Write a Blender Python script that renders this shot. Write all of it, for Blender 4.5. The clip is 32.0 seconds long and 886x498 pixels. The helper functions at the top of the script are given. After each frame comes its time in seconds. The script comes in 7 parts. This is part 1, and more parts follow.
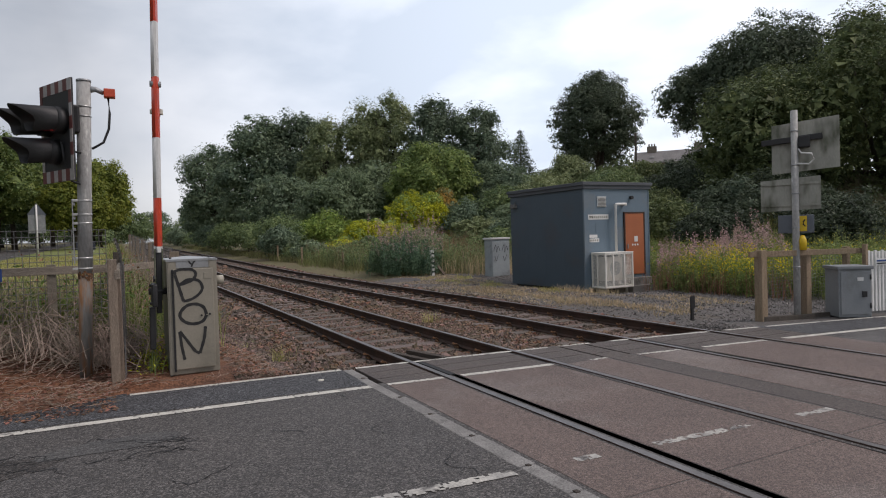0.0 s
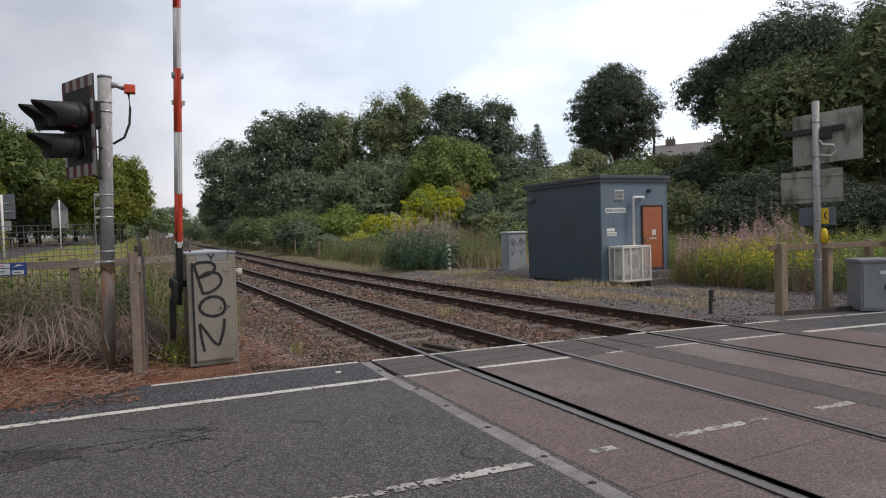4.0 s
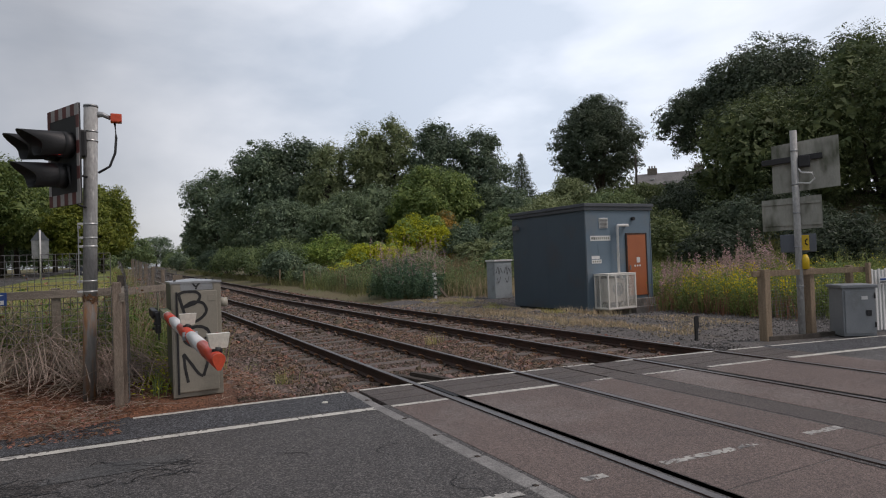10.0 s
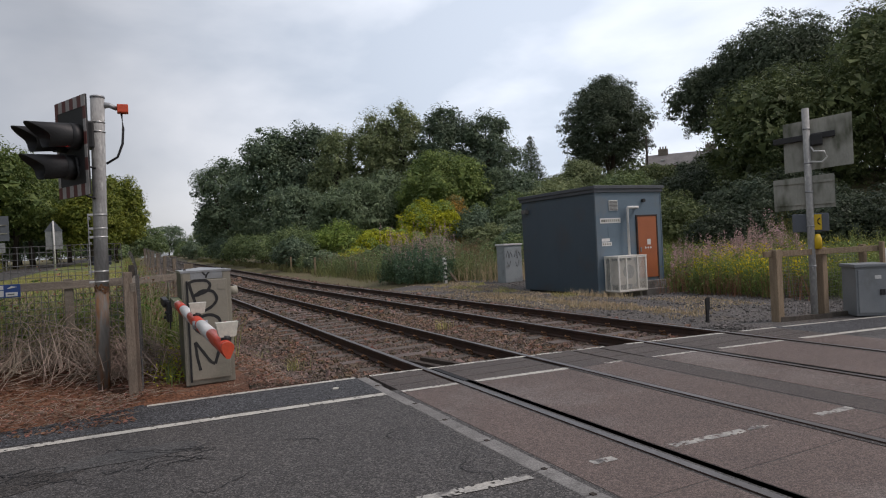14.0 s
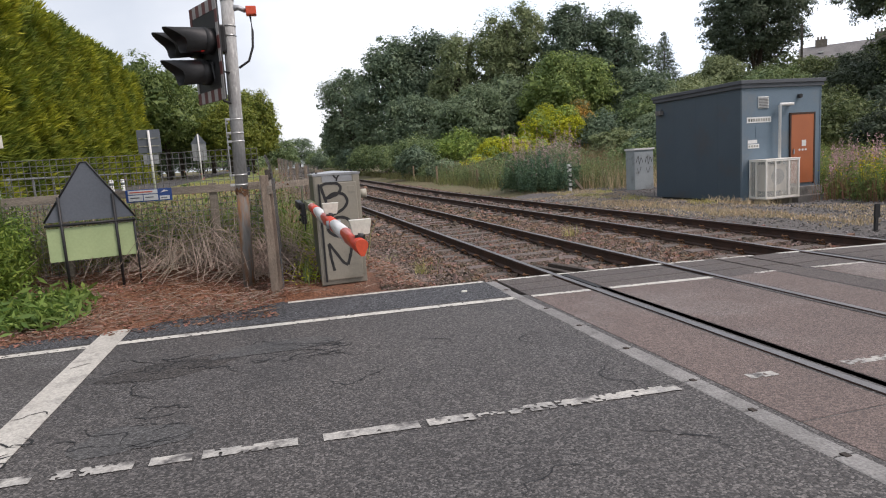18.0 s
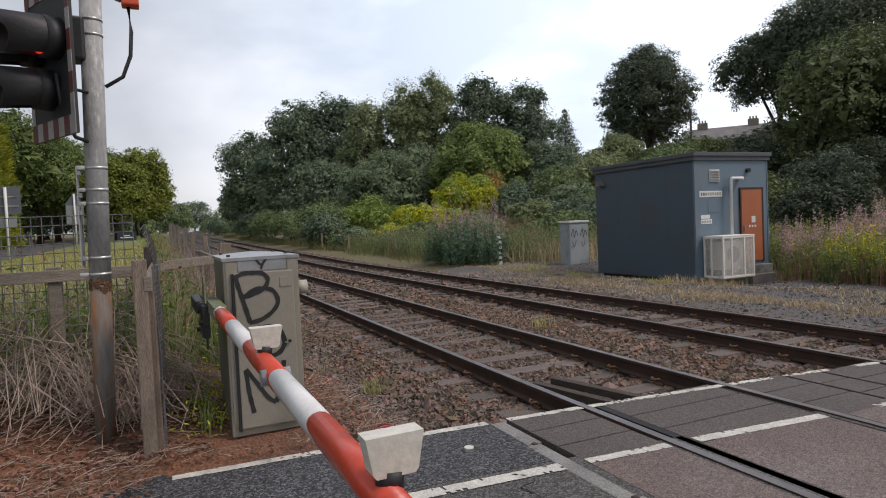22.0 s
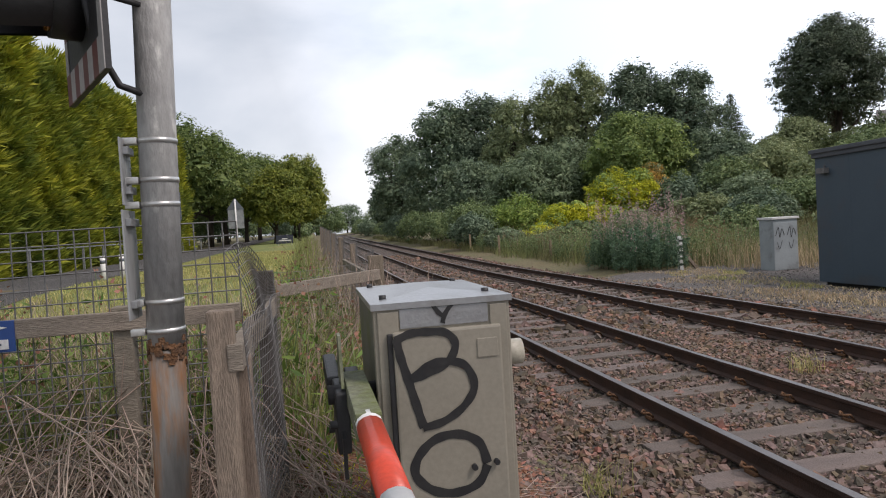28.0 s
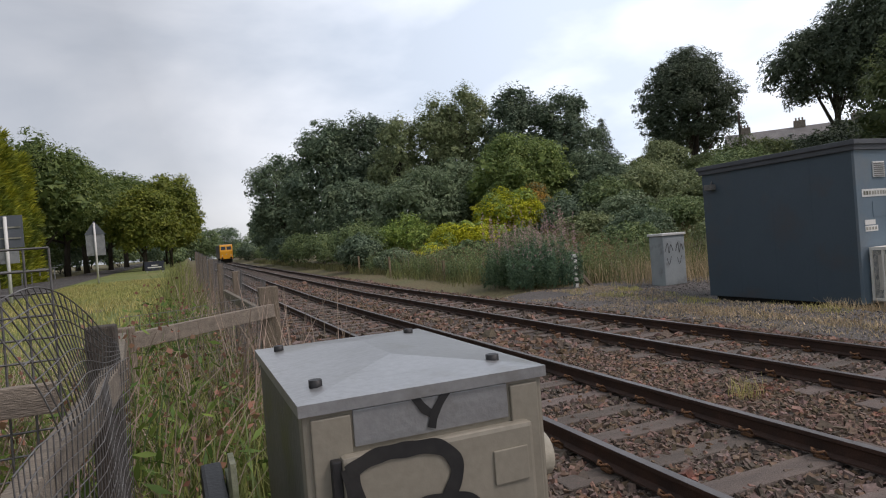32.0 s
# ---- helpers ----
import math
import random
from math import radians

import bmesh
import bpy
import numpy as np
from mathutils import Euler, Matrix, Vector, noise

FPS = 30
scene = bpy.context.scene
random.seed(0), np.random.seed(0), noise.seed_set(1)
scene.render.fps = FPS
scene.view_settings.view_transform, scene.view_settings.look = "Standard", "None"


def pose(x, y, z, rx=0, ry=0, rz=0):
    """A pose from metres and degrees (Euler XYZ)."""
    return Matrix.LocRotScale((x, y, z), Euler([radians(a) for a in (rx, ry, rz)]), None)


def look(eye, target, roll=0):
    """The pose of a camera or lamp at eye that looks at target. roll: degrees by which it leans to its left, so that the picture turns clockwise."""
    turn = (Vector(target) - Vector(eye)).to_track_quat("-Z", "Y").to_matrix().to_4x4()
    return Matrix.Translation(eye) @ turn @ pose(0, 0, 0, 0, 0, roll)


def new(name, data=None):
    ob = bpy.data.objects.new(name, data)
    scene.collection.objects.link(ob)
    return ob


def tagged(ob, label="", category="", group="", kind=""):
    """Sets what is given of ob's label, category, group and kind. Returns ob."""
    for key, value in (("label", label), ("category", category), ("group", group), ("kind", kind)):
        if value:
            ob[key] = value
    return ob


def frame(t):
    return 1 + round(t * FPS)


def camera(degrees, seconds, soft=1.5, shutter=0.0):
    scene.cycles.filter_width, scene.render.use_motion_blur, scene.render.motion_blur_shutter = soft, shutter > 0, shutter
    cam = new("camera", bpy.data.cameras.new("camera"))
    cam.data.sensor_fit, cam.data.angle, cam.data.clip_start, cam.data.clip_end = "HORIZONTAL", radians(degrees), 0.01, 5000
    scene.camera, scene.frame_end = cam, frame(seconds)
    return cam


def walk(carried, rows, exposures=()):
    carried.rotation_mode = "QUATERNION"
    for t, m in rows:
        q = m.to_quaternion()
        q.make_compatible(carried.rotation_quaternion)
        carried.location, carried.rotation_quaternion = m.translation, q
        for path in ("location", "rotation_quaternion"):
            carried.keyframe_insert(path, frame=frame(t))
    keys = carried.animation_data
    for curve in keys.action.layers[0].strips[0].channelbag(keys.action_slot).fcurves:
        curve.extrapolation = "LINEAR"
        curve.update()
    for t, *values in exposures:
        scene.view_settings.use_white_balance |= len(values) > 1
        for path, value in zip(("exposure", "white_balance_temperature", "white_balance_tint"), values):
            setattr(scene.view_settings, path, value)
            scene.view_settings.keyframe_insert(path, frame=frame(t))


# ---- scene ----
cam = camera(70.3, 32.0, soft=1.1)
PATH = [
    (0, (-3.361, -6.347, 1.627), (-2.436, -4.574, 1.587), -1.7),
    (0.5, (-3.368, -6.354, 1.622), (-2.462, -4.572, 1.563), -2.0),
    (1, (-3.367, -6.363, 1.625), (-2.483, -4.569, 1.589), -2.4),
    (1.5, (-3.360, -6.357, 1.615), (-2.478, -4.562, 1.573), -2.2),
    (2, (-3.359, -6.362, 1.612), (-2.487, -4.563, 1.566), -2.1),
    (2.5, (-3.364, -6.360, 1.616), (-2.499, -4.557, 1.585), -2.7),
    (3, (-3.353, -6.361, 1.615), (-2.495, -4.559, 1.501), -1.7),
    (3.5, (-3.362, -6.364, 1.614), (-2.489, -4.566, 1.561), -1.7),
    (5.5, (-3.370, -6.365, 1.601), (-2.475, -4.578, 1.528), -2.3),
    (6, (-3.382, -6.372, 1.606), (-2.519, -4.569, 1.556), -2.3),
    (6.5, (-3.362, -6.378, 1.605), (-2.451, -4.598, 1.563), -2.6),
    (7, (-3.370, -6.339, 1.595), (-2.426, -4.576, 1.545), -2.0),
    (7.5, (-3.381, -6.339, 1.605), (-2.465, -4.561, 1.584), -2.1),
    (8, (-3.365, -6.326, 1.596), (-2.489, -4.528, 1.61), -2.1),
    (8.5, (-3.385, -6.349, 1.606), (-2.48, -4.565, 1.632), -2.2),
    (9, (-3.354, -6.374, 1.617), (-2.431, -4.6, 1.634), -2.1),
    (9.5, (-3.365, -6.353, 1.59), (-2.449, -4.575, 1.595), -2.2),
    (10, (-3.39, -6.358, 1.598), (-2.468, -4.584, 1.632), -2.1),
    (10.5, (-3.380, -6.357, 1.597), (-2.410, -4.608, 1.617), -1.9),
    (11, (-3.365, -6.359, 1.603), (-2.418, -4.597, 1.619), -2.0),
    (11.5, (-3.372, -6.370, 1.605), (-2.462, -4.590, 1.646), -2.0),
    (12, (-3.359, -6.371, 1.602), (-2.433, -4.599, 1.623), -2.7),
    (12.5, (-3.351, -6.368, 1.607), (-2.423, -4.596, 1.603), -2.8),
    (13, (-3.352, -6.363, 1.607), (-2.436, -4.585, 1.625), -2.9),
    (13.5, (-3.358, -6.366, 1.607), (-2.458, -4.580, 1.611), -2.8),
    (15.5, (-3.357, -6.366, 1.594), (-2.478, -4.569, 1.561), -3.4),
    (16, (-3.339, -6.361, 1.585), (-2.397, -4.597, 1.552), -3.1),
    (16.5, (-3.382, -6.302, 1.537), (-2.562, -4.481, 1.436), -3.2),
    (17, (-3.395, -6.117, 1.538), (-2.721, -4.236, 1.456), -1.2),
    (17.5, (-3.371, -6.125, 1.525), (-2.876, -4.195, 1.356), -5.5),
    (18, (-3.363, -6.074, 1.508), (-2.847, -4.162, 1.232), -3.7),
    (18.5, (-3.409, -6.005, 1.534), (-3.049, -4.054, 1.285), -2.8),
    (19, (-3.506, -5.705, 1.571), (-3.119, -3.752, 1.38), -2.0),
    (19.5, (-3.502, -5.374, 1.575), (-2.956, -3.459, 1.39), -2.8),
    (20, (-3.442, -4.995, 1.594), (-2.834, -3.098, 1.422), -0.4),
    (20.5, (-3.409, -4.55, 1.594), (-2.62, -2.715, 1.501), -1.5),
    (21, (-3.372, -4.137, 1.6), (-2.586, -2.3, 1.532), -2.3),
    (21.5, (-3.283, -3.73, 1.625), (-2.474, -1.901, 1.572), -1.6),
    (22, (-3.268, -3.299, 1.64), (-2.444, -1.479, 1.558), -2.6),
    (22.5, (-3.206, -2.876, 1.636), (-2.607, -0.969, 1.567), -2.4),
    (23, (-3.147, -2.471, 1.623), (-2.508, -0.584, 1.435), -2.0),
    (23.5, (-3.177, -2.084, 1.634), (-2.609, -0.174, 1.465), -3.6),
    (24, (-3.133, -1.692, 1.644), (-2.73, 0.263, 1.527), -4.2),
    (24.5, (-3.036, -1.284, 1.635), (-2.343, 0.589, 1.52), -5.7),
    (25, (-2.971, -1.034, 1.657), (-2.272, 0.834, 1.505), -4.9),
    (25.5, (-2.946, -0.918, 1.661), (-2.351, 0.985, 1.497), -5.2),
    (26, (-3.025, -0.849, 1.67), (-2.686, 1.12, 1.582), -4.1),
    (26.5, (-3.025, -0.824, 1.685), (-2.676, 1.145, 1.628), -2.8),
    (28.5, (-3.052, -0.786, 1.732), (-2.598, 1.161, 1.668), -4.5),
    (29, (-3.077, -0.737, 1.734), (-2.524, 1.184, 1.7), -4.8),
    (29.5, (-3.038, -0.588, 1.703), (-2.532, 1.343, 1.566), -4.4),
    (30, (-2.975, -0.435, 1.713), (-2.617, 1.524, 1.532), -5.7),
    (30.5, (-3.064, -0.223, 1.72), (-2.519, 1.699, 1.636), -2.5),
    (31, (-3.156, 0.027, 1.703), (-2.585, 1.94, 1.578), -3.9),
    (31.5, (-3.071, 0.251, 1.726), (-2.481, 2.162, 1.708), -6.4),
    (32, (-3.019, 0.368, 1.753), (-2.27, 2.223, 1.734), -4.5),
]
walk(cam, [(t, look(eye, target, roll)) for t, eye, target, roll in PATH],
     exposures=[(0, 0.28, 6650, 21), (2, 0.30, 6650, 21), (3.5, 0.38, 6650, 21), (5.5, 0.36, 6650, 21), (7, 0.32, 6650, 21), (8, 0.22, 6650, 21), (9, 0.04, 6650, 21), (11, 0.04, 6650, 21), (13.5, 0.08, 6650, 21), (15.5, 0.28, 6650, 21), (16, 0.32, 6650, 21), (16.5, 0.36, 6650, 21), (17, 0.45, 6650, 21), (17.5, 0.65, 6650, 21), (18, 0.85, 6650, 21), (19, 1.25, 6650, 21), (19.5, 0.98, 6650, 21), (20, 0.66, 6650, 21), (21, 0.50, 6650, 21), (22, 0.42, 6650, 21), (23, 0.65, 6650, 21), (24, 0.65, 6650, 21), (25, 0.62, 6650, 21), (26, 0.74, 6650, 21), (29, 0.68, 6650, 21), (30, 1.2, 6650, 21), (30.5, 0.85, 6650, 21), (31, 0.55, 6650, 21), (32, 0.30, 6650, 21)])

# ---- light and sky ----
SUN_AZ, SUN_EL = 128.0, 52.0
world = bpy.data.worlds.new("world")
scene.world = world
world.use_nodes = True
wn, wl = world.node_tree.nodes, world.node_tree.links
wn.clear()
w_out = wn.new("ShaderNodeOutputWorld")
w_bg = wn.new("ShaderNodeBackground")
w_bg.inputs["Strength"].default_value = 0.15
w_sky = wn.new("ShaderNodeTexSky")
w_sky.sky_type = "NISHITA"
w_sky.sun_disc = False
w_sky.sun_elevation = radians(SUN_EL)
w_sky.sun_rotation = radians(SUN_AZ)
w_co = wn.new("ShaderNodeTexCoord")
w_map = wn.new("ShaderNodeMapping")
w_map.inputs["Scale"].default_value = (1.0, 1.0, 2.2)
w_map.inputs["Location"].default_value = (0.35, 0.1, 0.2)
w_n = wn.new("ShaderNodeTexNoise")
w_n.inputs["Scale"].default_value = 1.7
w_n.inputs["Detail"].default_value = 6
w_n.inputs["Roughness"].default_value = 0.48
w_n.inputs["Distortion"].default_value = 0.25
w_ramp = wn.new("ShaderNodeValToRGB")
w_ramp.color_ramp.elements[0].position = 0.36
w_ramp.color_ramp.elements[0].color = (2.80, 3.40, 3.80, 1)
w_ramp.color_ramp.elements[1].position = 0.62
w_ramp.color_ramp.elements[1].color = (5.60, 6.15, 6.22, 1)
w_mix = wn.new("ShaderNodeMixRGB")
w_mix.inputs[0].default_value = 0.92
w_dot = wn.new("ShaderNodeVectorMath")
w_dot.operation = "DOT_PRODUCT"
w_dot.inputs[1].default_value = (math.sin(radians(42)) * 0.93, math.cos(radians(42)) * 0.93, 0.36)
w_side = wn.new("ShaderNodeMapRange")
w_side.inputs[1].default_value, w_side.inputs[2].default_value = 0.73, 1.0
w_side.inputs[3].default_value, w_side.inputs[4].default_value = 0.63, 1.55
w_gain = wn.new("ShaderNodeVectorMath")
w_gain.operation = "SCALE"
wl.new(w_co.outputs["Generated"], w_map.inputs[0])
wl.new(w_map.outputs[0], w_n.inputs["Vector"])
wl.new(w_n.outputs[0], w_ramp.inputs[0])
wl.new(w_sky.outputs[0], w_mix.inputs[1])
wl.new(w_co.outputs["Generated"], w_dot.inputs[0])
wl.new(w_dot.outputs["Value"], w_side.inputs[0])
wl.new(w_ramp.outputs[0], w_gain.inputs[0])
wl.new(w_side.outputs[0], w_gain.inputs["Scale"])
wl.new(w_gain.outputs[0], w_mix.inputs[2])
wl.new(w_mix.outputs[0], w_bg.inputs["Color"])
wl.new(w_bg.outputs[0], w_out.inputs[0])
sun = new("sun", bpy.data.lights.new("sun", "SUN"))
sun.data.energy = 1.5
sun.data.angle = radians(20)
sun.data.color = (1.0, 0.95, 0.88)
sun_dir = Vector((math.sin(radians(SUN_AZ)) * math.cos(radians(SUN_EL)), math.cos(radians(SUN_AZ)) * math.cos(radians(SUN_EL)), math.sin(radians(SUN_EL))))
sun.matrix_world = look(sun_dir * 50, (0, 0, 0))

# ---- materials ----


def ramp_mix(nt, fac, a, b):
    m = nt.nodes.new("ShaderNodeMixRGB")
    nt.links.new(fac, m.inputs[0])
    for i, c in ((1, a), (2, b)):
        if isinstance(c, tuple):
            m.inputs[i].default_value = (*c, 1)
        else:
            nt.links.new(c, m.inputs[i])
    return m.outputs[0]


def noise_out(nt, co, scale, detail=4.0, lo=0.35, hi=0.65, rough=0.55):
    n = nt.nodes.new("ShaderNodeTexNoise")
    n.inputs["Scale"].default_value = scale
    n.inputs["Detail"].default_value = detail
    n.inputs["Roughness"].default_value = rough
    nt.links.new(co, n.inputs["Vector"])
    r = nt.nodes.new("ShaderNodeMapRange")
    r.inputs[1].default_value, r.inputs[2].default_value = lo, hi
    nt.links.new(n.outputs[0], r.inputs[0])
    return r.outputs[0]


def mat(name, a, b=None, scale=3.0, fine=60.0, fine_amt=0.25, rough=0.8, metal=0.0, bump=0.3, stain=None, stain_scale=1.2, stain_lo=0.52, stretch=None, rand=0.0, island=0.0, spec=0.5, sheen=None):
    """Two tones at a large scale, grain at a small one, optional stains, and relief."""
    m = bpy.data.materials.new(name)
    m.use_nodes = True
    nt = m.node_tree
    bs = nt.nodes["Principled BSDF"]
    co = nt.nodes.new("ShaderNodeTexCoord").outputs["Object"]
    if stretch:
        mp = nt.nodes.new("ShaderNodeMapping")
        mp.inputs["Scale"].default_value = stretch
        nt.links.new(co, mp.inputs[0])
        co = mp.outputs[0]
    b = b or tuple(c * 0.8 for c in a)
    col = ramp_mix(nt, noise_out(nt, co, scale), a, b)
    if stain:
        col = ramp_mix(nt, noise_out(nt, co, stain_scale, 6, stain_lo, stain_lo + 0.14, 0.62), col, stain)
    f = noise_out(nt, co, fine, 3, 0.3, 0.7)
    dark = nt.nodes.new("ShaderNodeMixRGB")
    dark.blend_type = "MULTIPLY"
    dark.inputs[0].default_value = 1.0
    mr = nt.nodes.new("ShaderNodeMapRange")
    mr.inputs[3].default_value, mr.inputs[4].default_value = 1 - fine_amt, 1 + fine_amt
    nt.links.new(f, mr.inputs[0])
    nt.links.new(col, dark.inputs[1])
    nt.links.new(mr.outputs[0], dark.inputs[2])
    col = dark.outputs[0]
    for amt, node, sock in ((rand, "ShaderNodeObjectInfo", "Random"), (island, "ShaderNodeNewGeometry", "Random Per Island")):
        if amt:
            hs = nt.nodes.new("ShaderNodeHueSaturation")
            src = nt.nodes.new(node).outputs[sock]
            r2 = nt.nodes.new("ShaderNodeMapRange")
            r2.inputs[3].default_value, r2.inputs[4].default_value = 1 - amt, 1 + amt
            nt.links.new(src, r2.inputs[0])
            nt.links.new(r2.outputs[0], hs.inputs["Value"])
            r3 = nt.nodes.new("ShaderNodeMapRange")
            r3.inputs[3].default_value, r3.inputs[4].default_value = 0.5 + amt * 0.06, 0.5 - amt * 0.06
            nt.links.new(src, r3.inputs[0])
            nt.links.new(r3.outputs[0], hs.inputs["Hue"])
            nt.links.new(col, hs.inputs["Color"])
            col = hs.outputs[0]
    nt.links.new(col, bs.inputs["Base Color"])
    bs.inputs["Roughness"].default_value = rough
    bs.inputs["Metallic"].default_value = metal
    bs.inputs["Specular IOR Level"].default_value = spec
    if bump:
        bp = nt.nodes.new("ShaderNodeBump")
        bp.inputs["Strength"].default_value = bump
        bp.inputs["Distance"].default_value = 0.01
        nt.links.new(f, bp.inputs["Height"])
        nt.links.new(bp.outputs[0], bs.inputs["Normal"])
    return m


def speckled(name, a, b, light, dark, cell=0.014, big=0.6, rough=0.85, patch=None):
    """Coarse aggregate: chips of differing tone set in a darker matrix, with broad patches of wear."""
    m = mat(name, a, b, big, 30, 0.18, rough, 0, 0, stain=patch, stain_scale=0.45, stain_lo=0.54)
    nt_ = m.node_tree
    bs = nt_.nodes["Principled BSDF"]
    src = bs.inputs["Base Color"].links[0].from_socket
    co = nt_.nodes.new("ShaderNodeTexCoord").outputs["Object"]
    vo = nt_.nodes.new("ShaderNodeTexVoronoi")
    vo.inputs["Scale"].default_value = 1.0 / cell
    nt_.links.new(co, vo.inputs["Vector"])
    sep = nt_.nodes.new("ShaderNodeSeparateColor")
    nt_.links.new(vo.outputs["Color"], sep.inputs[0])
    rp = nt_.nodes.new("ShaderNodeValToRGB")
    rp.color_ramp.elements[0].color = (dark, dark, dark, 1)
    rp.color_ramp.elements[1].color = (light, light, light, 1)
    e = rp.color_ramp.elements.new(0.6)
    e.color = (1, 1, 1, 1)
    nt_.links.new(sep.outputs[0], rp.inputs[0])
    mu = nt_.nodes.new("ShaderNodeMixRGB")
    mu.blend_type = "MULTIPLY"
    mu.inputs[0].default_value = 1.0
    nt_.links.new(src, mu.inputs[1])
    nt_.links.new(rp.outputs[0], mu.inputs[2])
    nt_.links.new(mu.outputs[0], bs.inputs["Base Color"])
    bp = nt_.nodes.new("ShaderNodeBump")
    bp.inputs["Strength"].default_value = 1.0
    bp.inputs["Distance"].default_value = 0.006
    bp.invert = True
    nt_.links.new(vo.outputs["Distance"], bp.inputs["Height"])
    nt_.links.new(bp.outputs[0], bs.inputs["Normal"])
    return m


def glow(name, c, strength):
    m = bpy.data.materials.new(name)
    m.use_nodes = True
    bs = m.node_tree.nodes["Principled BSDF"]
    bs.inputs["Base Color"].default_value = (*c, 1)
    bs.inputs["Emission Color"].default_value = (*c, 1)
    bs.inputs["Emission Strength"].default_value = strength
    return m


def leafmat(name, a, b, rough=0.6):
    """Leaves: two greens mixed from tuft to tuft, each leaf a little different, thin enough to let light through."""
    a, b = tuple(1.45 * v for v in a), tuple(1.45 * v for v in b)
    m = mat(name, a, b, scale=0.45, fine=2.5, fine_amt=0.3, rough=rough, bump=0, island=0.38, spec=0.25)
    nt = m.node_tree
    bs = nt.nodes["Principled BSDF"]
    src = bs.inputs["Base Color"].links[0].from_socket
    tr = nt.nodes.new("ShaderNodeBsdfTranslucent")
    nt.links.new(src, tr.inputs[0])
    mx = nt.nodes.new("ShaderNodeMixShader")
    mx.inputs[0].default_value = 0.28
    nt.links.new(bs.outputs[0], mx.inputs[1])
    nt.links.new(tr.outputs[0], mx.inputs[2])
    nt.links.new(mx.outputs[0], nt.nodes["Material Output"].inputs[0])
    return m


M = {}
M["asphalt"] = speckled("asphalt", (0.070, 0.064, 0.060), (0.052, 0.048, 0.046), 2.6, 0.3, 0.011, 0.5, 0.75, (0.084, 0.080, 0.077))
M["footway"] = speckled("footway_asphalt", (0.052, 0.053, 0.057), (0.042, 0.043, 0.046), 3.2, 0.12, 0.013, 1.0, 0.85)
M["asphalt_worn"] = speckled("worn_asphalt", (0.078, 0.075, 0.072), (0.058, 0.057, 0.056), 1.9, 0.4, 0.011, 2.0, 0.75)
M["asphalt_brown"] = speckled("brown_asphalt", (0.048, 0.042, 0.038), (0.032, 0.029, 0.027), 2.6, 0.2, 0.011, 2.0, 0.85)
M["deck"] = speckled("rubber_deck", (0.150, 0.110, 0.095), (0.126, 0.094, 0.082), 1.7, 0.5, 0.008, 1.1, 0.75, (0.185, 0.155, 0.140))
M["deck_grey"] = speckled("grey_deck", (0.098, 0.080, 0.071), (0.080, 0.066, 0.060), 1.6, 0.5, 0.008, 1.0, 0.75)
M["concrete"] = mat("concrete", (0.20, 0.195, 0.185), (0.145, 0.14, 0.133), 2.0, 70, 0.25, 0.85, 0, 0.4, stain=(0.09, 0.087, 0.08), stain_scale=2.5)
M["dirty_concrete"] = mat("dirty_concrete", (0.115, 0.095, 0.082), (0.085, 0.068, 0.058), 3.0, 60, 0.3, 0.9, 0, 0.5, stain=(0.14, 0.075, 0.045), stain_scale=6, stain_lo=0.5)
M["kerb_concrete"] = mat("pale_strip_concrete", (0.235, 0.226, 0.214), (0.165, 0.158, 0.150), 3.0, 60, 0.3, 0.85, 0, 0.5, stain=(0.10, 0.095, 0.09), stain_scale=4.5, stain_lo=0.56)
M["paint"] = mat("road_paint", (0.55, 0.53, 0.47), (0.43, 0.41, 0.37), 5.0, 60, 0.25, 0.7, 0, 0.3, stain=(0.14, 0.13, 0.12), stain_scale=5.0, stain_lo=0.60)
M["paint_stop"] = mat("old_stop_paint", (0.47, 0.45, 0.40), (0.38, 0.36, 0.32), 3.0, 50, 0.25, 0.75, 0, 0.3, stain=(0.20, 0.19, 0.175), stain_scale=3.5, stain_lo=0.58)
M["paint_worn"] = mat("worn_paint", (0.44, 0.42, 0.38), (0.3, 0.29, 0.27), 5.0, 60, 0.25, 0.75, 0, 0.3, stain=(0.075, 0.07, 0.068), stain_scale=6.0, stain_lo=0.5)
M["rust_dark"] = mat("dark_rusty_iron", (0.03, 0.024, 0.02), (0.045, 0.03, 0.022), 10, 60, 0.3, 0.8, 0.2, 0.3)
M["rail_side"] = mat("rusty_rail", (0.070, 0.036, 0.025), (0.042, 0.025, 0.019), 4, 80, 0.3, 0.75, 0.2, 0.3)
M["rail_top"] = mat("worn_rail_top", (0.20, 0.176, 0.168), (0.145, 0.128, 0.12), 3, 90, 0.15, 0.42, 0.9, 0.05)
M["sleeper"] = mat("sleeper", (0.145, 0.115, 0.098), (0.105, 0.086, 0.075), 3, 50, 0.35, 0.9, 0, 0.5, rand=0.2, stretch=(1, 3, 1))
M["stone_tan"] = mat("tan_ballast_stone", (0.178, 0.120, 0.078), (0.145, 0.104, 0.078), 0.7, 30, 0.3, 0.9, 0, 0.3, stain=(0.19, 0.098, 0.056), stain_scale=2.2, stain_lo=0.5, island=0.5)
M["stone"] = mat("ballast_stone", (0.142, 0.112, 0.094), (0.128, 0.088, 0.066), 0.55, 30, 0.3, 0.9, 0, 0.3, stain=(0.15, 0.098, 0.072), stain_scale=2.2, stain_lo=0.55, island=0.55)
# darker than the stones: shade in the gaps between them is put into colour
M["bed"] = mat("ballast_bed", (0.085, 0.062, 0.050), (0.065, 0.052, 0.045), 1.3, 30, 0.7, 0.95, 0, 1.0)
